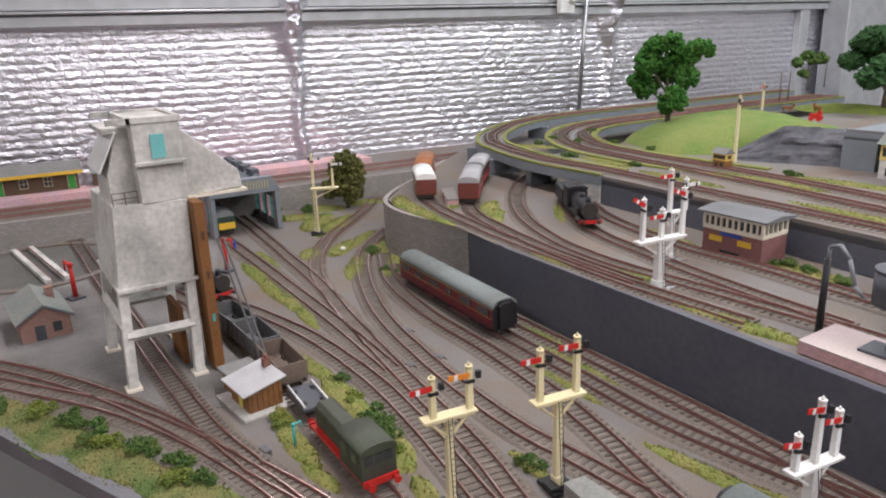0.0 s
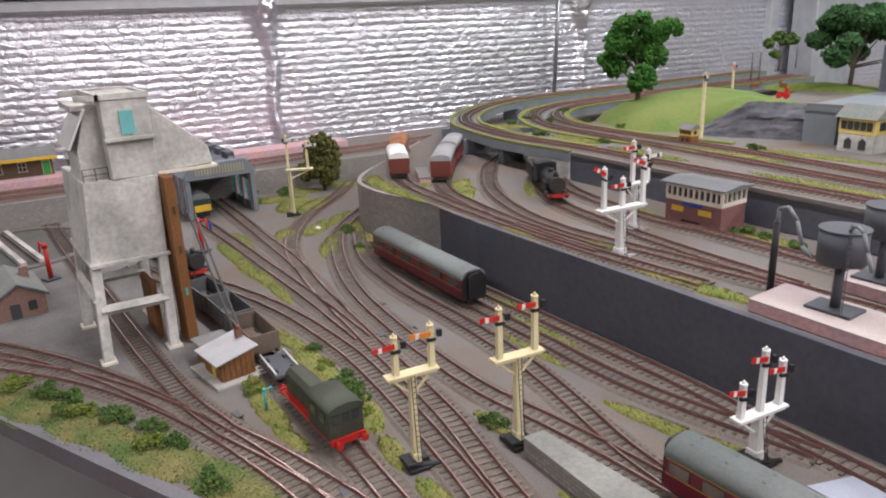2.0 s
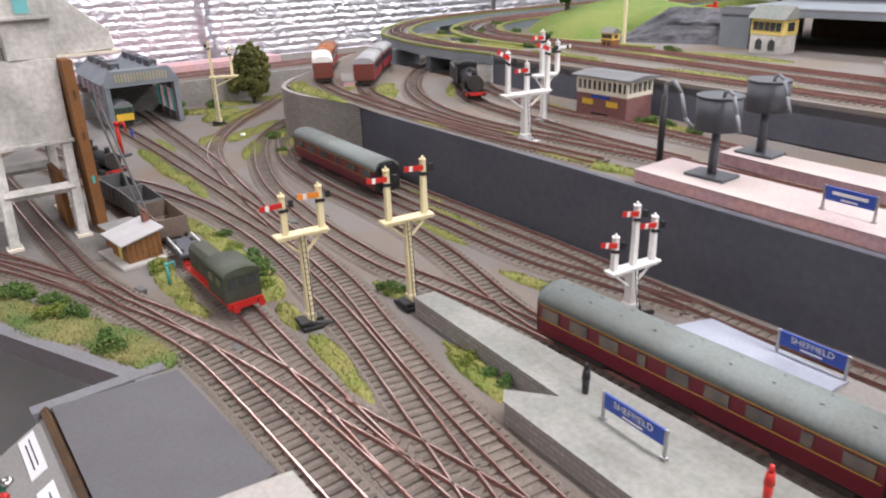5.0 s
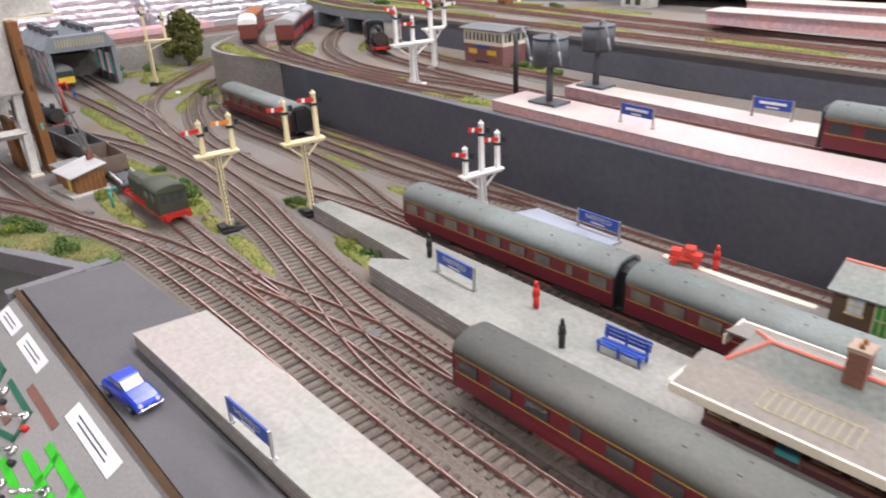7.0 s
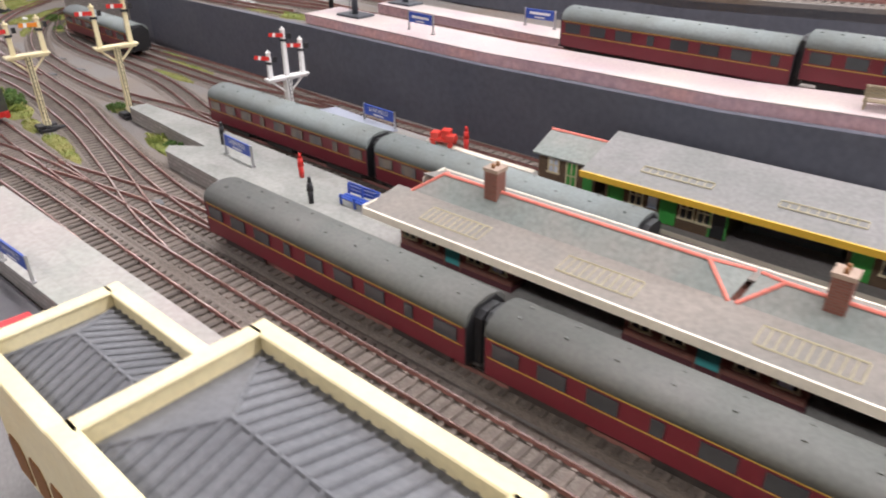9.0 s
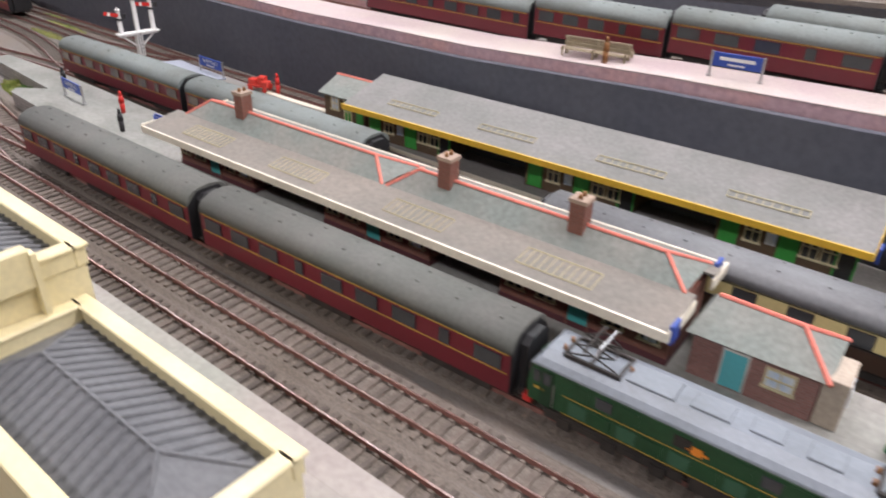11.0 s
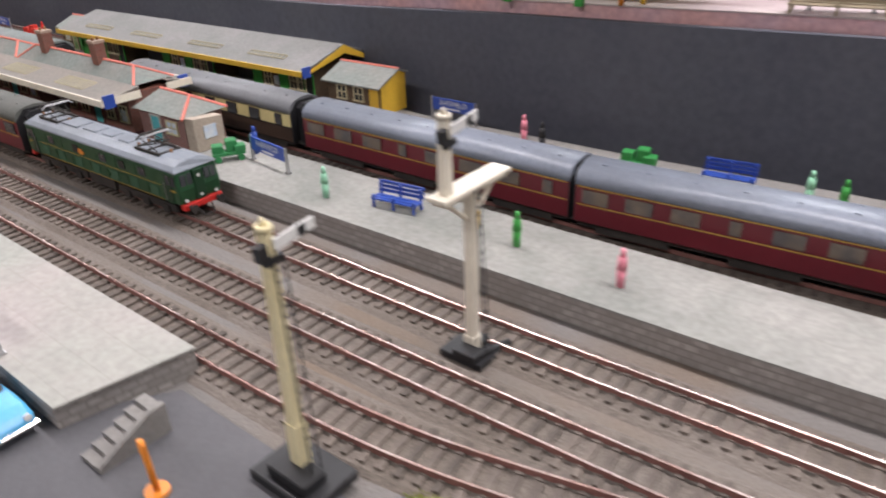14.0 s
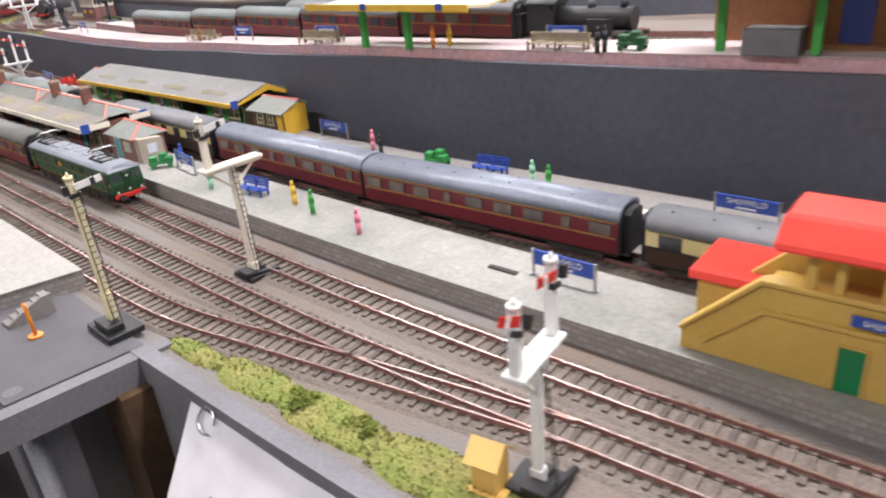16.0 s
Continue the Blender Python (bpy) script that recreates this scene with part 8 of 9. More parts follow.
def grass(patches, z, label, seed, material=GRASS, h=0.004):
    """Scatter grass: low uneven mats with short tufts."""
    bm = B()
    for k, (x, y, rx, ry, rz) in enumerate(patches):
        c, s = math.cos(radians(rz)), math.sin(radians(rz))
        n, rings = 22, 5
        prev = None
        zz = z(x) if callable(z) else z
        for j in range(rings, -1, -1):
            ring = []
            for i in range(n):
                a = 2 * math.pi * i / n
                o = (1 + 0.30 * noise.noise((math.cos(a) * 2, math.sin(a) * 2, seed + k * 3.3))) * j / rings
                u, v = rx * o * math.cos(a), ry * o * math.sin(a)
                q = h * (0.15 + 0.85 * (1 - (j / rings) ** 2)) * (0.8 + 0.5 * abs(noise.noise((u * 90, v * 90, seed + k))))
                ring.append(bm.verts.new((x + u * c - v * s, y + u * s + v * c, zz + (q if j < rings else -0.0005))))
            if prev:
                for i in range(n):
                    bm.faces.new((prev[i], prev[(i + 1) % n], ring[(i + 1) % n], ring[i]))
            prev = ring
        for _ in range(int(9000 * rx * ry * 40)):
            a, r = rng0.random() * 6.283, math.sqrt(rng0.random()) * 0.98
            u, v = rx * r * math.cos(a), ry * r * math.sin(a)
            px, py = x + u * c - v * s, y + u * s + v * c
            hh = h * (0.3 + 0.6 * rng0.random()) + h * (1 - r * r) * 0.75
            w, a2 = 0.0013, rng0.random() * 6.283
            vs = [bm.verts.new((px + w * math.cos(a2 + t), py + w * math.sin(a2 + t), zz + 0.0004)) for t in (0, 2.1, 4.2)]
            t = bm.verts.new((px + rng0.uniform(-0.001, 0.001), py + rng0.uniform(-0.001, 0.001), zz + hh))
            for i in range(3):
                bm.faces.new((vs[i], vs[(i + 1) % 3], t))
    return tagged(part("grass", bm, material), label, "grass", kind="stuff")


grass([(-0.88 + 0.085 * k, 0.078 + 0.042 * k, 0.062, 0.028, 24) for k in range(6)] + [(-0.44, 0.283, 0.035, 0.012, 12)], 0.0, "green and olive scatter grass along the board edge", 1, VERGE, 0.0030)
grass([(-1.12, 0.508 + 0.022, 0.06, 0.008, -2), (-0.97, 0.483, 0.075, 0.014, -4), (-0.84, 0.482, 0.05, 0.010, -8), (-0.70, 0.425, 0.06, 0.012, 8), (-0.60, 0.425, 0.07, 0.017, -4), (-0.50, 0.418, 0.05, 0.018, -6), (-0.42, 0.408, 0.03, 0.010, -12), (-0.55, 0.350, 0.05, 0.012, 0), (-0.49, 0.347, 0.03, 0.009, 8), (-0.61, 0.360, 0.03, 0.007, 0)], 0.0, "yellow-green scatter grass between yard tracks", 2)
grass([(-0.335, 0.402, 0.045, 0.011, -6), (-0.29, 0.394, 0.03, 0.008, -6), (-0.245, 0.472, 0.05, 0.010, -10), (-0.255, 0.476, 0.03, 0.012, -10), (-0.40, 0.502, 0.03, 0.008, 0), (-0.31, 0.615, 0.06, 0.010, 8), (-0.25, 0.628, 0.035, 0.009, 10), (-0.49, 0.627, 0.06, 0.007, 0), (-0.52, 0.669, 0.07, 0.006, 0), (-0.60, 0.69, 0.05, 0.006, 0)], 0.0, "yellow-green scatter grass near the station throat", 3)
grass([(-1.06, 0.72, 0.030, 0.075, 35), (-0.99, 0.635, 0.07, 0.015, -28), (-1.13, 0.715, 0.06, 0.016, -50), (-1.10, 0.60, 0.04, 0.02, -30), (-0.93, 0.655, 0.03, 0.012, -20), (-1.25, 0.72, 0.09, 0.025, -45), (-1.36, 0.68, 0.06, 0.03, 60), (-1.39, 0.86, 0.05, 0.03, 60)], 0.0, "grass on the banks around the curving main line", 4)
grass([(1.06, 0.311, 0.035, 0.010, 3), (1.12, 0.318, 0.045, 0.014, 3), (1.19, 0.322, 0.05, 0.016, 4), (1.26, 0.327, 0.05, 0.018, 6), (1.34, 0.332, 0.06, 0.018, 8), (1.46, 0.345, 0.09, 0.020, 8)], 0.0, "bright green scatter grass strip along the board edge", 5, GRASS, 0.0035)
grass([(-0.41, 0.728, 0.05, 0.008, 0), (-0.345, 0.735, 0.045, 0.012, 8), (-0.62, 0.724, 0.05, 0.006, 0), (-0.86, 0.815, 0.035, 0.018, -40), (-0.95, 0.80, 0.03, 0.012, -50), (-1.03, 0.745, 0.05, 0.016, -25), (-0.93, 0.735, 0.06, 0.010, -8), (-0.52, 0.765, 0.05, 0.006, -6), (-0.41, 0.913, 0.04, 0.014, 0), (-0.60, 0.915, 0.06, 0.012, -10)], z2, "yellow-green scatter grass on the upper level", 6)
grass([(-0.88, 1.08, 0.07, 0.014, -4), (-0.70, 1.055, 0.09, 0.010, -4), (-0.60, 1.135, 0.10, 0.010, -4), (-0.50, 1.20, 0.10, 0.012, 2), (-0.40, 1.03, 0.12, 0.010, -6), (-0.12, 1.02, 0.10, 0.010, -6), (-1.10, 1.105, 0.05, 0.012, 25)], Z3, "yellow-green scatter grass on the high level", 7)

grass([(-1.30, 0.70, 0.075, 0.030, -40), (-1.10, 0.660, 0.055, 0.022, -50), (-0.985, 0.700, 0.045, 0.020, -40), (-0.975, 0.618, 0.050, 0.013, -25), (-1.06, 0.490, 0.075, 0.016, -3), (-0.90, 0.487, 0.060, 0.013, -6), (-1.40, 0.76, 0.05, 0.03, 50)], 0.0, "olive scatter grass between the shed roads and the main line", 9, GRASS, 0.0035)
grass([(-0.897, 0.830, 0.055, 0.018, -48), (-0.835, 0.800, 0.040, 0.012, -35), (-0.985, 0.738, 0.060, 0.016, -12), (-0.90, 0.728, 0.060, 0.008, 4), (-0.375, 0.735, 0.050, 0.012, 4), (-0.53, 0.757, 0.045, 0.007, -6), (-0.42, 0.925, 0.05, 0.014, 0), (-0.80, 0.90, 0.06, 0.010, -38)], z2, "yellow-green scatter grass along the upper tracks", 11, GRASS, 0.0035)


def bush(x, y, z, r, material, label, seed):
    """A bush of foam clumps."""
    rng = random.Random(seed)
    bm = B()
    for _ in range(6):
        leaf_cloud(bm, (rng.uniform(-r, r) * 0.9, rng.uniform(-r, r) * 0.6, r * (0.12 + 0.38 * rng.random())), r * (0.3 + 0.25 * rng.random()), 60, r * 0.10, rng, 0.7)
    ob = part("bush", bm, material, m=pose(x, y, z))
    tagged(ob, label, "bush", "foam bushes")


for i, (x, y, r, m) in enumerate(((-0.725, 0.180, 0.017, 0), (-0.685, 0.195, 0.018, 0), (-0.66, 0.205, 0.016, 1), (-0.625, 0.228, 0.019, 0), (-0.59, 0.252, 0.015, 0), (-0.56, 0.245, 0.016, 1), (-0.545, 0.262, 0.014, 0), (-0.47, 0.277, 0.017, 0), (-0.76, 0.160, 0.016, 1), (-0.80, 0.125, 0.018, 0),
                                  (-0.545, 0.432, 0.018, 0), (-0.520, 0.425, 0.016, 0), (-0.49, 0.415, 0.014, 1), (-0.645, 0.440, 0.010, 0), (-0.595, 0.430, 0.012, 1), (-1.040, 0.690, 0.016, 0), (-0.935, 0.662, 0.014, 0), (-1.39, 0.72, 0.020, 0), (-1.43, 0.66, 0.022, 0), (-1.36, 0.64, 0.018, 1),
                                  (-0.40, 0.503, 0.013, 0), (-0.225, 0.473, 0.012, 0), (-0.255, 0.476, 0.010, 1), (-0.60, 0.352, 0.012, 1), (1.16, 0.322, 0.011, 1), (1.21, 0.326, 0.010, 1))):
    bush(x, y, 0.0, r, BUSHLIGHT if m else BUSH, ("light olive foam bush in the scatter grass", "dark green foam bush in the scatter grass")[0 if m else 1], i)
for i, (x, y) in enumerate(((-0.405, 0.92), (-0.37, 0.915), (-0.44, 0.925))):
    bush(x, y, z2(x), 0.014, BUSH, "dark green foam bush beside the signal box", 60 + i)
for i, (x, y) in enumerate(((-1.08, 1.21), (-1.02, 1.245), (-0.96, 1.07), (-0.82, 1.085), (-1.15, 1.20), (-1.17, 1.33), (-1.12, 1.13), (-0.9, 1.23), (-0.60, 1.20))):
    bush(x, y, Z3, 0.013, BUSH, "dark green foam bush beside the high-level track", 80 + i)

# ---- the back line's station ----
ob = thing("platform", 0, 0, 0.05, 0, "long faded pink platform of the back line", "platform", "platforms")
bm = B()
prism(bm, [(-1.85, -0.50), (-1.69, -0.50), (-1.645, 0.20), (-1.605, 0.65), (-1.585, 0.98), (-1.66, 0.98), (-1.72, 0.2)], 0, 0.014, "z")
part("face_wall", bm, PINKBRICK, ob)
ob = thing("station_building", -1.715, 0.16, 0.064, 85, "small brown station building with yellow valance on the back platform", "station building", "station buildings")
bm = B()
box(bm, -0.26, -0.018, 0, 0.165, 0.018, 0.040)
w = part("wall_block", bm, BROWNBRICK, ob)
for k in range(7):
    opening(w, "window" if k % 3 else "door", -0.125 + 0.045 * k, -0.111 + 0.045 * k, 0.012 if k % 3 else 0.001, 0.030, -0.018, -1, FRAMECREAM, GLASS if k % 3 else GREEN, k % 3 > 0)
bm = B()
prism(bm, [(-0.034, 0.040), (0.0, 0.060), (0.026, 0.042), (0.026, 0.040), (0, 0.057), (-0.034, 0.038)], -0.27, 0.175, "x")
r = part("roof", bm, SLATE, ob)
bm = B()
box(bm, -0.27, -0.0350, 0.0350, 0.175, -0.0335, 0.0415)
part("valance", bm, YELLOW, r)
ob = thing("platform_hut", -1.692, 0.372, 0.064, 85, "small brown hut with a slate roof on the back platform", "hut", "platform huts")
bm = B()
box(bm, -0.020, -0.014, 0, 0.020, 0.014, 0.028)
w = part("wall_block", bm, BROWNBRICK, ob)
opening(w, "door", -0.006, 0.006, 0.001, 0.022, -0.014, -1, FRAMECREAM, YELLOW, False)
bm = B()
prism(bm, [(-0.018, 0.027), (0.0, 0.038), (0.018, 0.027), (0.018, 0.029), (0, 0.0405), (-0.018, 0.029)], -0.023, 0.023, "x")
part("roof", bm, SLATEGREEN, ob)

# ---- the road, its vehicles and the control panel ----


def car(x, y, rz, body, label, s=1.0, roofm=None, bonnet=None):
    """A small die-cast saloon: lower body, bonnet, cabin with glazing, bumpers and wheels."""
    ob = thing("toy_car", x, y, 0.004, rz, label, "toy car", "toy cars")
    ob.scale = (s, s, s)
    bm = B()
    prism(bm, [(-0.029, 0.006), (-0.027, 0.0125), (-0.020, 0.0150), (0.012, 0.0155), (0.022, 0.0140), (0.028, 0.0105), (0.0295, 0.006), (0.028, 0.0035), (-0.028, 0.0035)], -0.0105, 0.0105, "y")
    part("body", bm, body, ob, bevel=0.0018)
    bm = B()
    prism(bm, [(-0.019, 0.0145), (-0.012, 0.0212), (0.002, 0.0220), (0.0105, 0.0150)], -0.0088, 0.0088, "y")
    cab = part("cabin_glazing", bm, GLASS, ob, bevel=0.001)
    bm = B()
    prism(bm, [(-0.0135, 0.0205), (-0.012, 0.0216), (0.002, 0.0224), (0.0035, 0.0212)], -0.0092, 0.0092, "y")
    part("roof", bm, roofm or body, cab, bevel=0.0006)
    if bonnet:
        bm = B()
        box(bm, 0.0125, -0.0085, 0.0140, 0.0270, 0.0085, 0.0158)
        part("bonnet", bm, bonnet, ob)
        bm = B()
        box(bm, -0.0275, -0.0085, 0.0130, -0.0205, 0.0085, 0.0156)
        part("boot_lid", bm, bonnet, ob)
    for sx in (-1, 1):
        bm = B()
        box(bm, sx * 0.0295 - 0.0010, -0.0110, 0.0050, sx * 0.0295 + 0.0010, 0.0110, 0.0068)
        part("bumper", bm, CHROME, ob, bevel=0.0003)
        for sy in (-1, 1):
            bm = B()
            cyl(bm, 0, 0, -0.0016, 0.0016, 0.0044, n=14, m=pose(sx * 0.0175, sy * 0.0100, 0.0044, 90, 0, 0))
            tyre = part("tyre", bm, BLACK, ob)
            bm = B()
            cyl(bm, 0, 0, -0.0018, 0.0018, 0.0024, n=10, m=pose(sx * 0.0175, sy * 0.0100, 0.0044, 90, 0, 0))
            part("hub_cap", bm, CHROME, tyre)
            if sx > 0:
                bm = B()
                cyl(bm, 0, 0, 0, 0.0012, 0.0016, n=10, m=pose(0.0282, sy * 0.0072, 0.0098, 0, 90, 0))
                part("headlight", bm, WHITE, ob)


CARBLUE = paint("glossy_blue_diecast", (0.02, 0.06, 0.55), 0.2, spec=0.6)
CARRED = paint("glossy_red_diecast", (0.60, 0.015, 0.025), 0.2, spec=0.6)
CARBLACK = paint("glossy_black_diecast", (0.012, 0.012, 0.014), 0.2, spec=0.6)
CARYELLOW = paint("glossy_yellow_diecast", (0.78, 0.56, 0.07), 0.3)
CARSKY = paint("glossy_sky_blue_diecast", (0.10, 0.42, 0.72), 0.25)
car(-0.160, 0.226, 8, CARBLUE, "glossy blue toy saloon parked on the grey road", 0.86)
car(0.045, 0.226, -4, CARRED, "glossy red toy van parked on the grey road", 1.15)
car(0.605, 0.226, 3, CARBLACK, "black toy taxi with yellow bonnet and boot", 0.95, CARBLACK, CARYELLOW)
car(0.672, 0.223, 3, CARBLACK, "black toy taxi with yellow bonnet and boot", 0.95, CARBLACK, CARYELLOW)
car(0.845, 0.226, 3, CARSKY, "sky blue toy saloon beside the platform end", 1.0)
ob = thing("pillar_box", 0.566, 0.230, 0.004, 0, "red pillar box at the corner of the forecourt", "pillar box")
bm = B()
cyl(bm, 0, 0, 0, 0.002, 0.0060, 0.0060, 16)
cyl(bm, 0, 0, 0.002, 0.018, 0.0052, 0.0052, 16)
part("body", bm, CARRED, ob)
bm = B()
cyl(bm, 0, 0, 0.018, 0.0195, 0.0062, 0.0062, 16)
cyl(bm, 0, 0, 0.0195, 0.0215, 0.0055, 0.0020, 16)
part("cap", bm, CARRED, ob)
ob = thing("platform_steps", 0.905, 0.262, 0.004, 0, "grey curved flight of steps at the platform end", "steps")
for k in range(6):
    bm = B()
    box(bm, 0.0, -0.022 + k * 0.0055, 0, 0.013, -0.022 + (k + 1) * 0.0055, 0.0022 * (k + 1))
    part("step", bm, PLATGREY, ob)
bm = B()
prism(bm, [(-0.022, 0), (0.011, 0), (0.011, 0.0155), (0.004, 0.0150), (-0.010, 0.0090), (-0.022, 0.0030)], 0.013, 0.016, "x")
part("flank_wall", bm, PLATGREY, ob)
ob = thing("marker_post", 0.948, 0.249, 0.004, 0, "orange plastic post with a round foot on the road", "post")
bm = B()
cyl(bm, 0, 0, 0, 0.0015, 0.0050, 0.0050, 16)
part("foot", bm, ORANGE, ob)
bm = B()
rod(bm, (0, 0, 0.0015), (-0.002, 0, 0.026), 0.0014, 8)
box(bm, -0.0045, -0.0006, 0.018, 0.0005, 0.0006, 0.025)
part("stem", bm, ORANGE, ob)
ob = thing("lamp_hut", 1.290, 0.338, 0.0, 12, "small yellow lamp hut with a gabled roof", "hut")
bm = B()
box(bm, -0.0105, -0.0095, 0, 0.0105, 0.0095, 0.0025)
part("base", bm, paint("pale_orange_plastic", (0.72, 0.46, 0.13), 0.5), ob)
bm = B()
prism(bm, [(-0.0065, 0.0025), (0.0065, 0.0025), (0.0065, 0.020), (0, 0.0265), (-0.0065, 0.020)], -0.0065, 0.0065, "x")
part("wall_block", bm, paint("pale_orange_wall", (0.72, 0.46, 0.13), 0.5), ob)
for s in (-1, 1):
    bm = B()
    prism(bm, [(s * 0.0092, 0.0180), (0, 0.0272), (0, 0.0286), (s * 0.0098, 0.0190)], -0.0088, 0.0088, "x")
    part("roof_slope", bm, paint("pale_orange_roof", (0.76, 0.50, 0.15), 0.45), ob)

# control panel: sloping below the road's edge
PANELM = Matrix.Translation((-0.40, 0.212, 0.001)) @ Matrix.Rotation(radians(30), 4, "X")  # local y runs down the slope (negative), x along
ob = new("control_panel")
ob.empty_display_size = 0.02
ob.matrix_basis = PANELM
tagged(ob, "grey sloping control panel with switches and coloured track lines", "control panel")
bm = B()
box(bm, 0.0, -0.22, -0.012, 0.66, -0.004, 0.0)
part("face_plate", bm, PANEL, ob, bevel=0.001)
bm = B()
box(bm, -0.004, -0.004, -0.012, 0.66, 0.001, 0.003)
part("wood_trim", bm, WOOD, ob)
for x, y, w, h, a in ((0.030, -0.020, 0.050, 0.012, 0), (0.100, -0.020, 0.060, 0.012, 0), (0.245, -0.020, 0.085, 0.013, 0), (0.38, -0.020, 0.06, 0.012, 0), (0.05, -0.10, 0.05, 0.014, 0)):
    bm = B()
    box(bm, x - w / 2, y - h / 2, 0.0002, x + w / 2, y + h / 2, 0.0008)
    lab = part("paper_label", bm, PAPER, ob, "white paper label")
    bm = B()
    box(bm, x - w * 0.36, y + 0.0010, 0.0009, x + w * 0.30, y + 0.0020, 0.0011)
    part("lettering_bar", bm, TANKGREY, lab)
    bm = B()
    box(bm, x - w * 0.30, y - 0.0022, 0.0009, x + w * 0.34, y - 0.0012, 0.0011)
    part("lettering_bar", bm, TANKGREY, lab)


def tape(pts, material, w=0.0045):
    bm = B()
    for (ax, ay), (bx, by) in zip(pts, pts[1:]):
        d = Vector((bx - ax, by - ay, 0)).normalized() * w / 2
        s = Vector((-d.y, d.x, 0))
        a, b = Vector((ax, ay, 0.0004)) - d, Vector((bx, by, 0.0004)) + d
        vs = [bm.verts.new(p) for p in (a - s, b - s, b + s, a + s)]
        us = [bm.verts.new(v.co + Vector((0, 0, 0.0004))) for v in vs]
        bm.faces.new(us)
        for i in range(4):
            bm.faces.new((vs[i], vs[(i + 1) % 4], us[(i + 1) % 4], us[i]))
    part("track_line", bm, material, ob)


tape([(0.03, -0.045), (0.09, -0.045), (0.105, -0.06), (0.09, -0.075), (0.03, -0.075), (0.02, -0.06), (0.03, -0.045)], DKTAPE)
tape([(0.11, -0.045), (0.165, -0.045), (0.175, -0.062), (0.13, -0.075)], DKTAPE)
tape([(0.05, -0.06), (0.15, -0.06)], BROWNTAPE, 0.006)
tape([(0.14, -0.035), (0.20, -0.035)], BROWNTAPE, 0.006)
for y in (-0.045, -0.060, -0.075, -0.092):
    tape([(0.215 + (y + 0.045), y), (0.32, y)], GREENTAPE, 0.006)
tape([(0.23, -0.045), (0.25, -0.10)], GREENTAPE, 0.006)
tape([(0.27, -0.045), (0.29, -0.10)], GREENTAPE, 0.006)
tape([(0.34, -0.05), (0.46, -0.05)], ORANGE, 0.006)
tape([(0.36, -0.08), (0.48, -0.08)], ORANGE, 0.006)
for k, (x, y) in enumerate(((0.035, -0.040), (0.060, -0.070), (0.115, -0.052), (0.165, -0.048), (0.185, -0.066), (0.205, -0.082), (0.250, -0.060), (0.285, -0.085), (0.330, -0.062), (0.375, -0.045), (0.40, -0.075), (0.44, -0.055), (0.12, -0.105), (0.20, -0.120), (0.30, -0.125))):
    bm = B()
    cyl(bm, x, y, 0.0, 0.003, 0.0042, 0.0036, 12)
    rod(bm, (x, y, 0.003), (x - 0.002, y - 0.010, 0.020), 0.0013, 8, r1=0.0022)
    part("toggle_switch", bm, CHROME, ob, "bright metal toggle switch")
    bm = B()
    cyl(bm, x + 0.012, y - 0.004, 0.0, 0.004, 0.0028, 0.0022, 10)
    part("indicator_lamp", bm, RED if k % 3 == 0 else BLACK, ob)
for x0, x1 in ((-0.392, -0.375), (0.24, 0.26)):
    bm = B()
    box(bm, x0, 0.03, -0.90, x1, 0.06, -0.115)
    tagged(part("panel_leg", bm, WOOD), "dark wooden leg under the control panel", "leg")

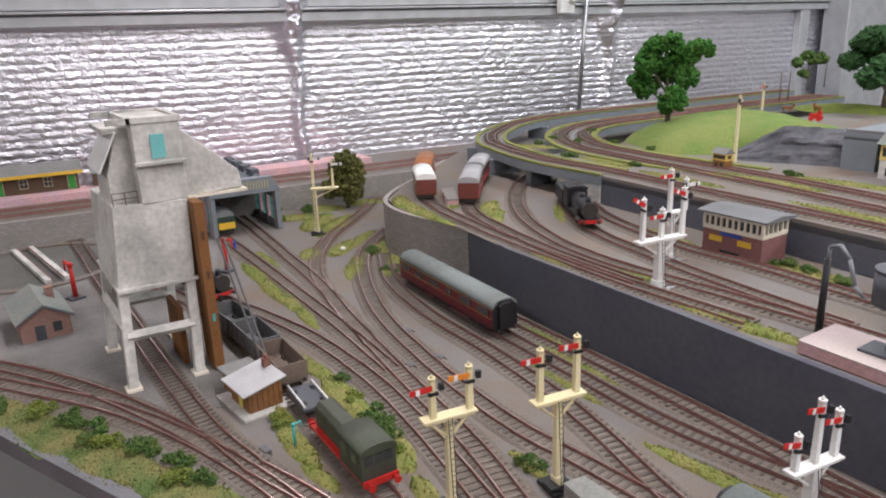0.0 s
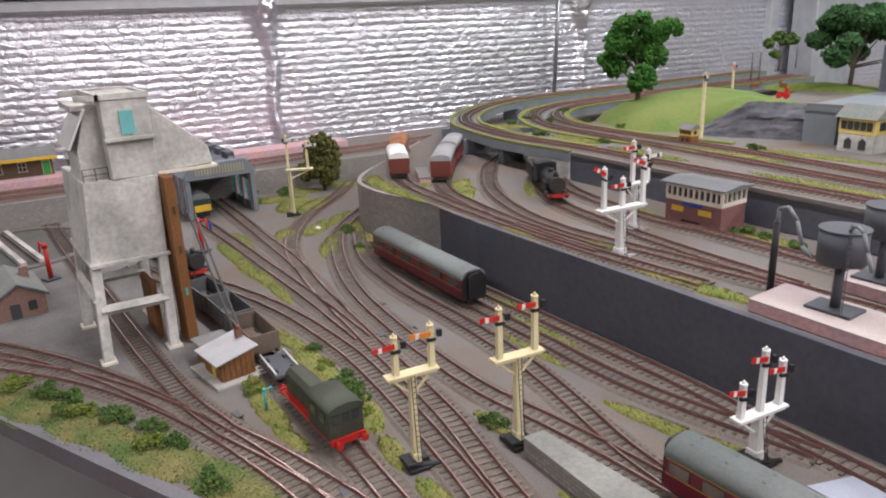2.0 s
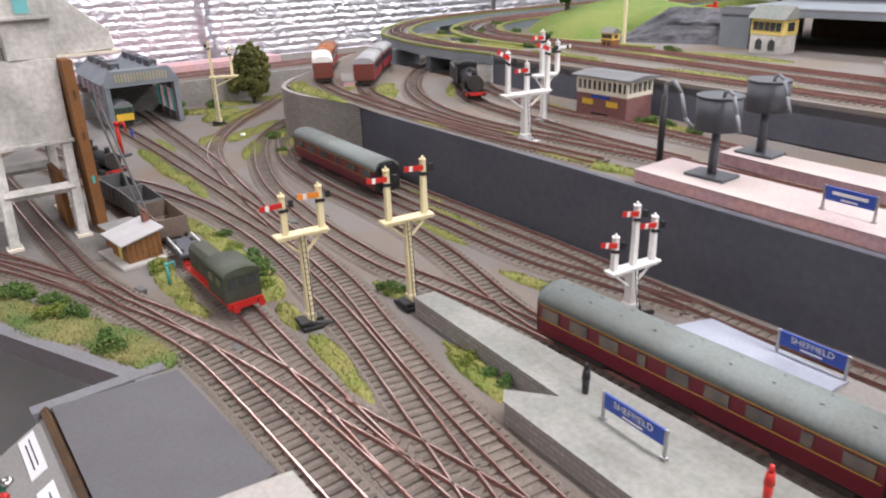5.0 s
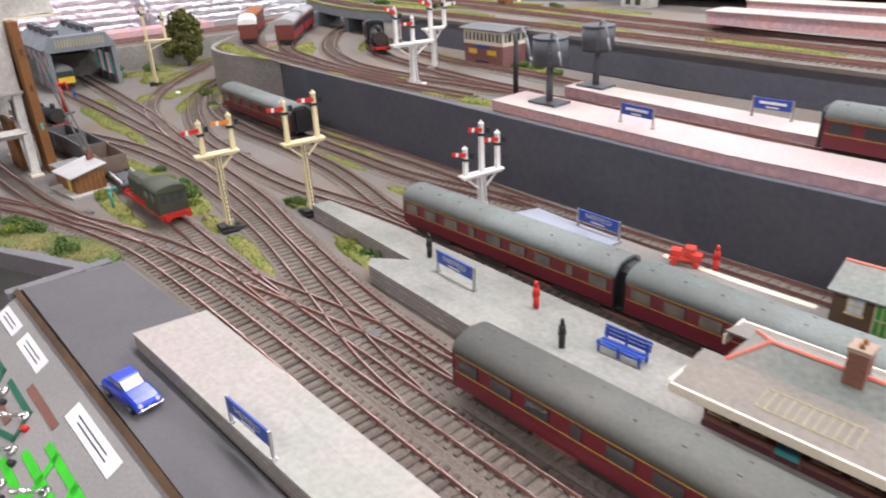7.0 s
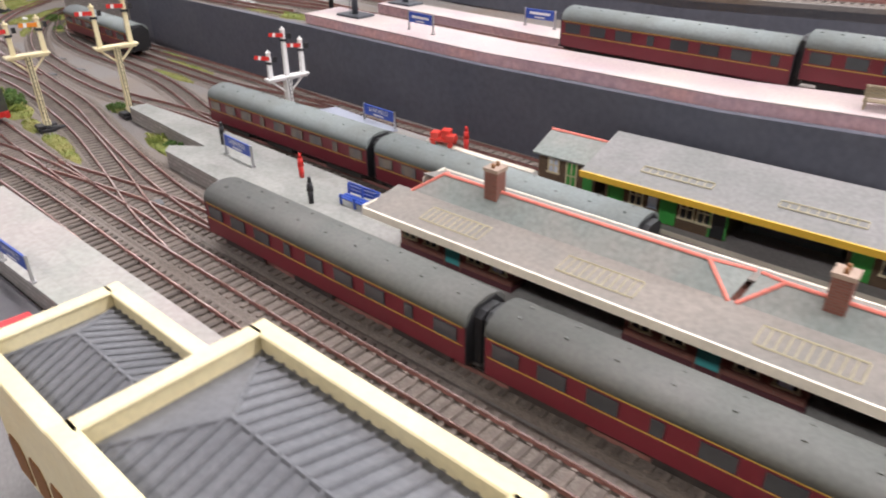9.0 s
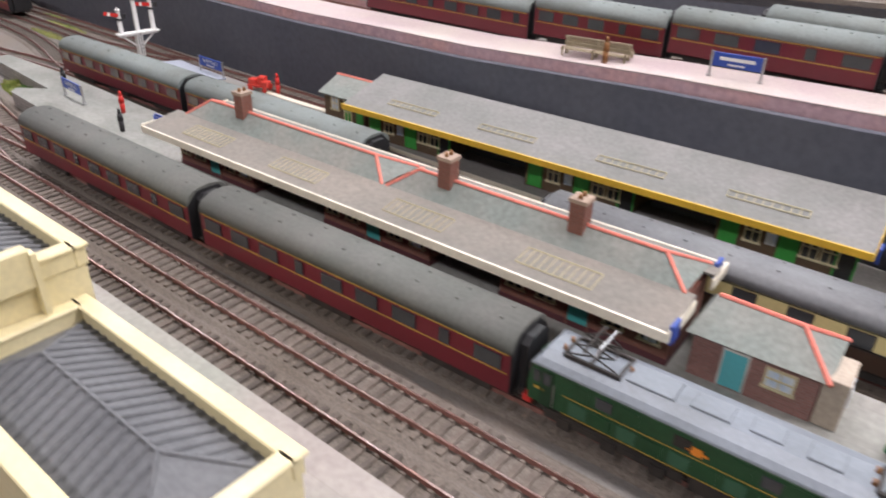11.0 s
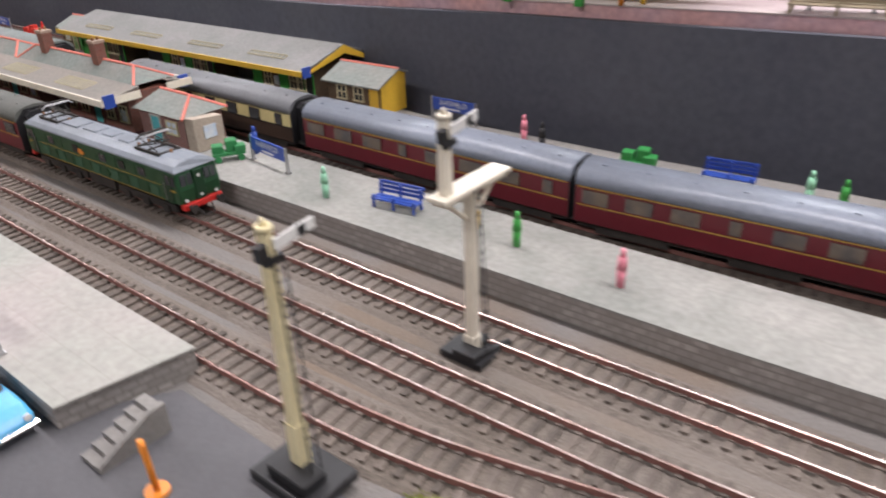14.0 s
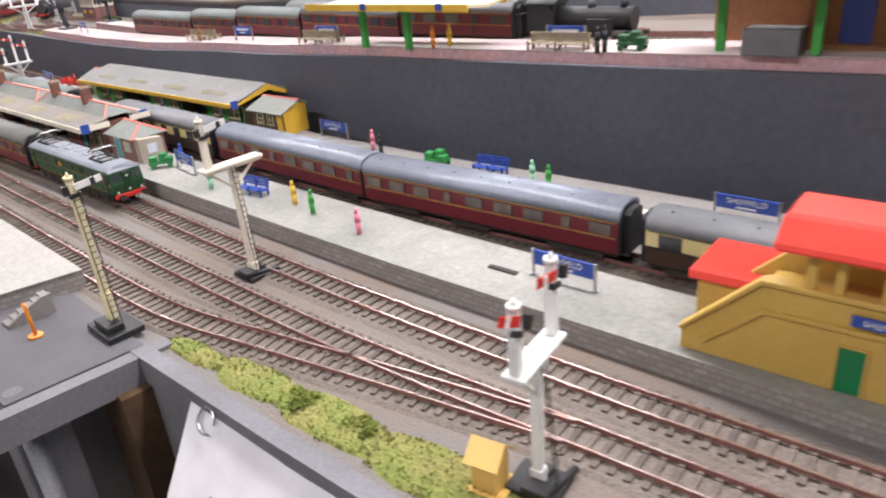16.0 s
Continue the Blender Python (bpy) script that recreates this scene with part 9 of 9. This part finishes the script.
# board support at the end of the road, and the notice pinned to the fascia
bm = B()
box(bm, 0.965, 0.205, -0.90, 1.000, 0.240, -0.016)
tagged(part("board_leg", bm, FASCIA, bevel=0.001), "grey painted post under the road's end", "leg")
bm = B()
rod(bm, (1.008, 0.214, -0.90), (1.008, 0.214, 0.004), 0.006, 10)
tagged(part("cable_duct", bm, GREYROOF), "grey pipe running down beside the post", "pipe")
bm = B()
box(bm, 1.000, 0.262, -0.90, 1.045, 0.285, -0.016)
tagged(part("timber_brace", bm, WOOD), "dark brown timber under the baseboard", "timber")
ob = thing("pinned_notice", 1.098, 0.2790, -0.016, 2.2, "white paper notice hung on the grey board edge", "notice")
ob.matrix_basis = ob.matrix_basis @ pose(0, 0, 0, -30, 0, 0)
bm = B()
box(bm, 0.0, -0.0006, -0.20, 0.20, 0.0, 0.012)
sheet = part("sheet", bm, PAPER, ob)
for k in range(9):
    bm = B()
    w = (0.09, 0.06, 0.045, 0.07, 0.03, 0.08, 0.05, 0.06, 0.04)[k]
    box(bm, 0.040, -0.0012, -0.0325 - 0.009 * k, 0.040 + w * 0.7, -0.0007, -0.0305 - 0.009 * k)
    part("lettering_bar", bm, INK, sheet)
bm = B()
for i in range(10):
    a, b = 2 * math.pi * i / 12, 2 * math.pi * (i + 1) / 12
    rod(bm, (0.022 + 0.008 * math.cos(a), -0.003, 0.008 + 0.008 * math.sin(a)), (0.022 + 0.008 * math.cos(b), -0.003, 0.008 + 0.008 * math.sin(b)), 0.0009, 5)
part("wire_ring", bm, METAL, ob)
# red cloth and dark clutter below the boards
bm = B()
box(bm, -1.2, -0.45, -0.62, -0.3, 0.15, -0.55)
tagged(part("storage_box", bm, REDROOF, bevel=0.01), "red storage box on the floor below the boards", "box")
for z in (-0.62,):
    bm = B()
    for sx in (-1.15, -0.35):
        for sy in (-0.4, 0.1):
            box(bm, sx - 0.02, sy - 0.02, -0.90, sx + 0.02, sy + 0.02, z)
    tagged(part("storage_trestle", bm, WOOD), "dark wooden trestle under the storage box", "trestle")
for x, y in ((-1.8, -0.25), (-0.55, 0.45), (0.4, 0.5), (1.9, 0.6), (-1.8, 2.4), (1.9, 2.4), (0.2, 2.4)):
    bm = B()
    box(bm, x - 0.025, y - 0.025, -0.90, x + 0.025, y + 0.025, -0.035)
    tagged(part("baseboard_leg", bm, WOOD), "dark wooden leg carrying the baseboard", "leg", "baseboard legs")
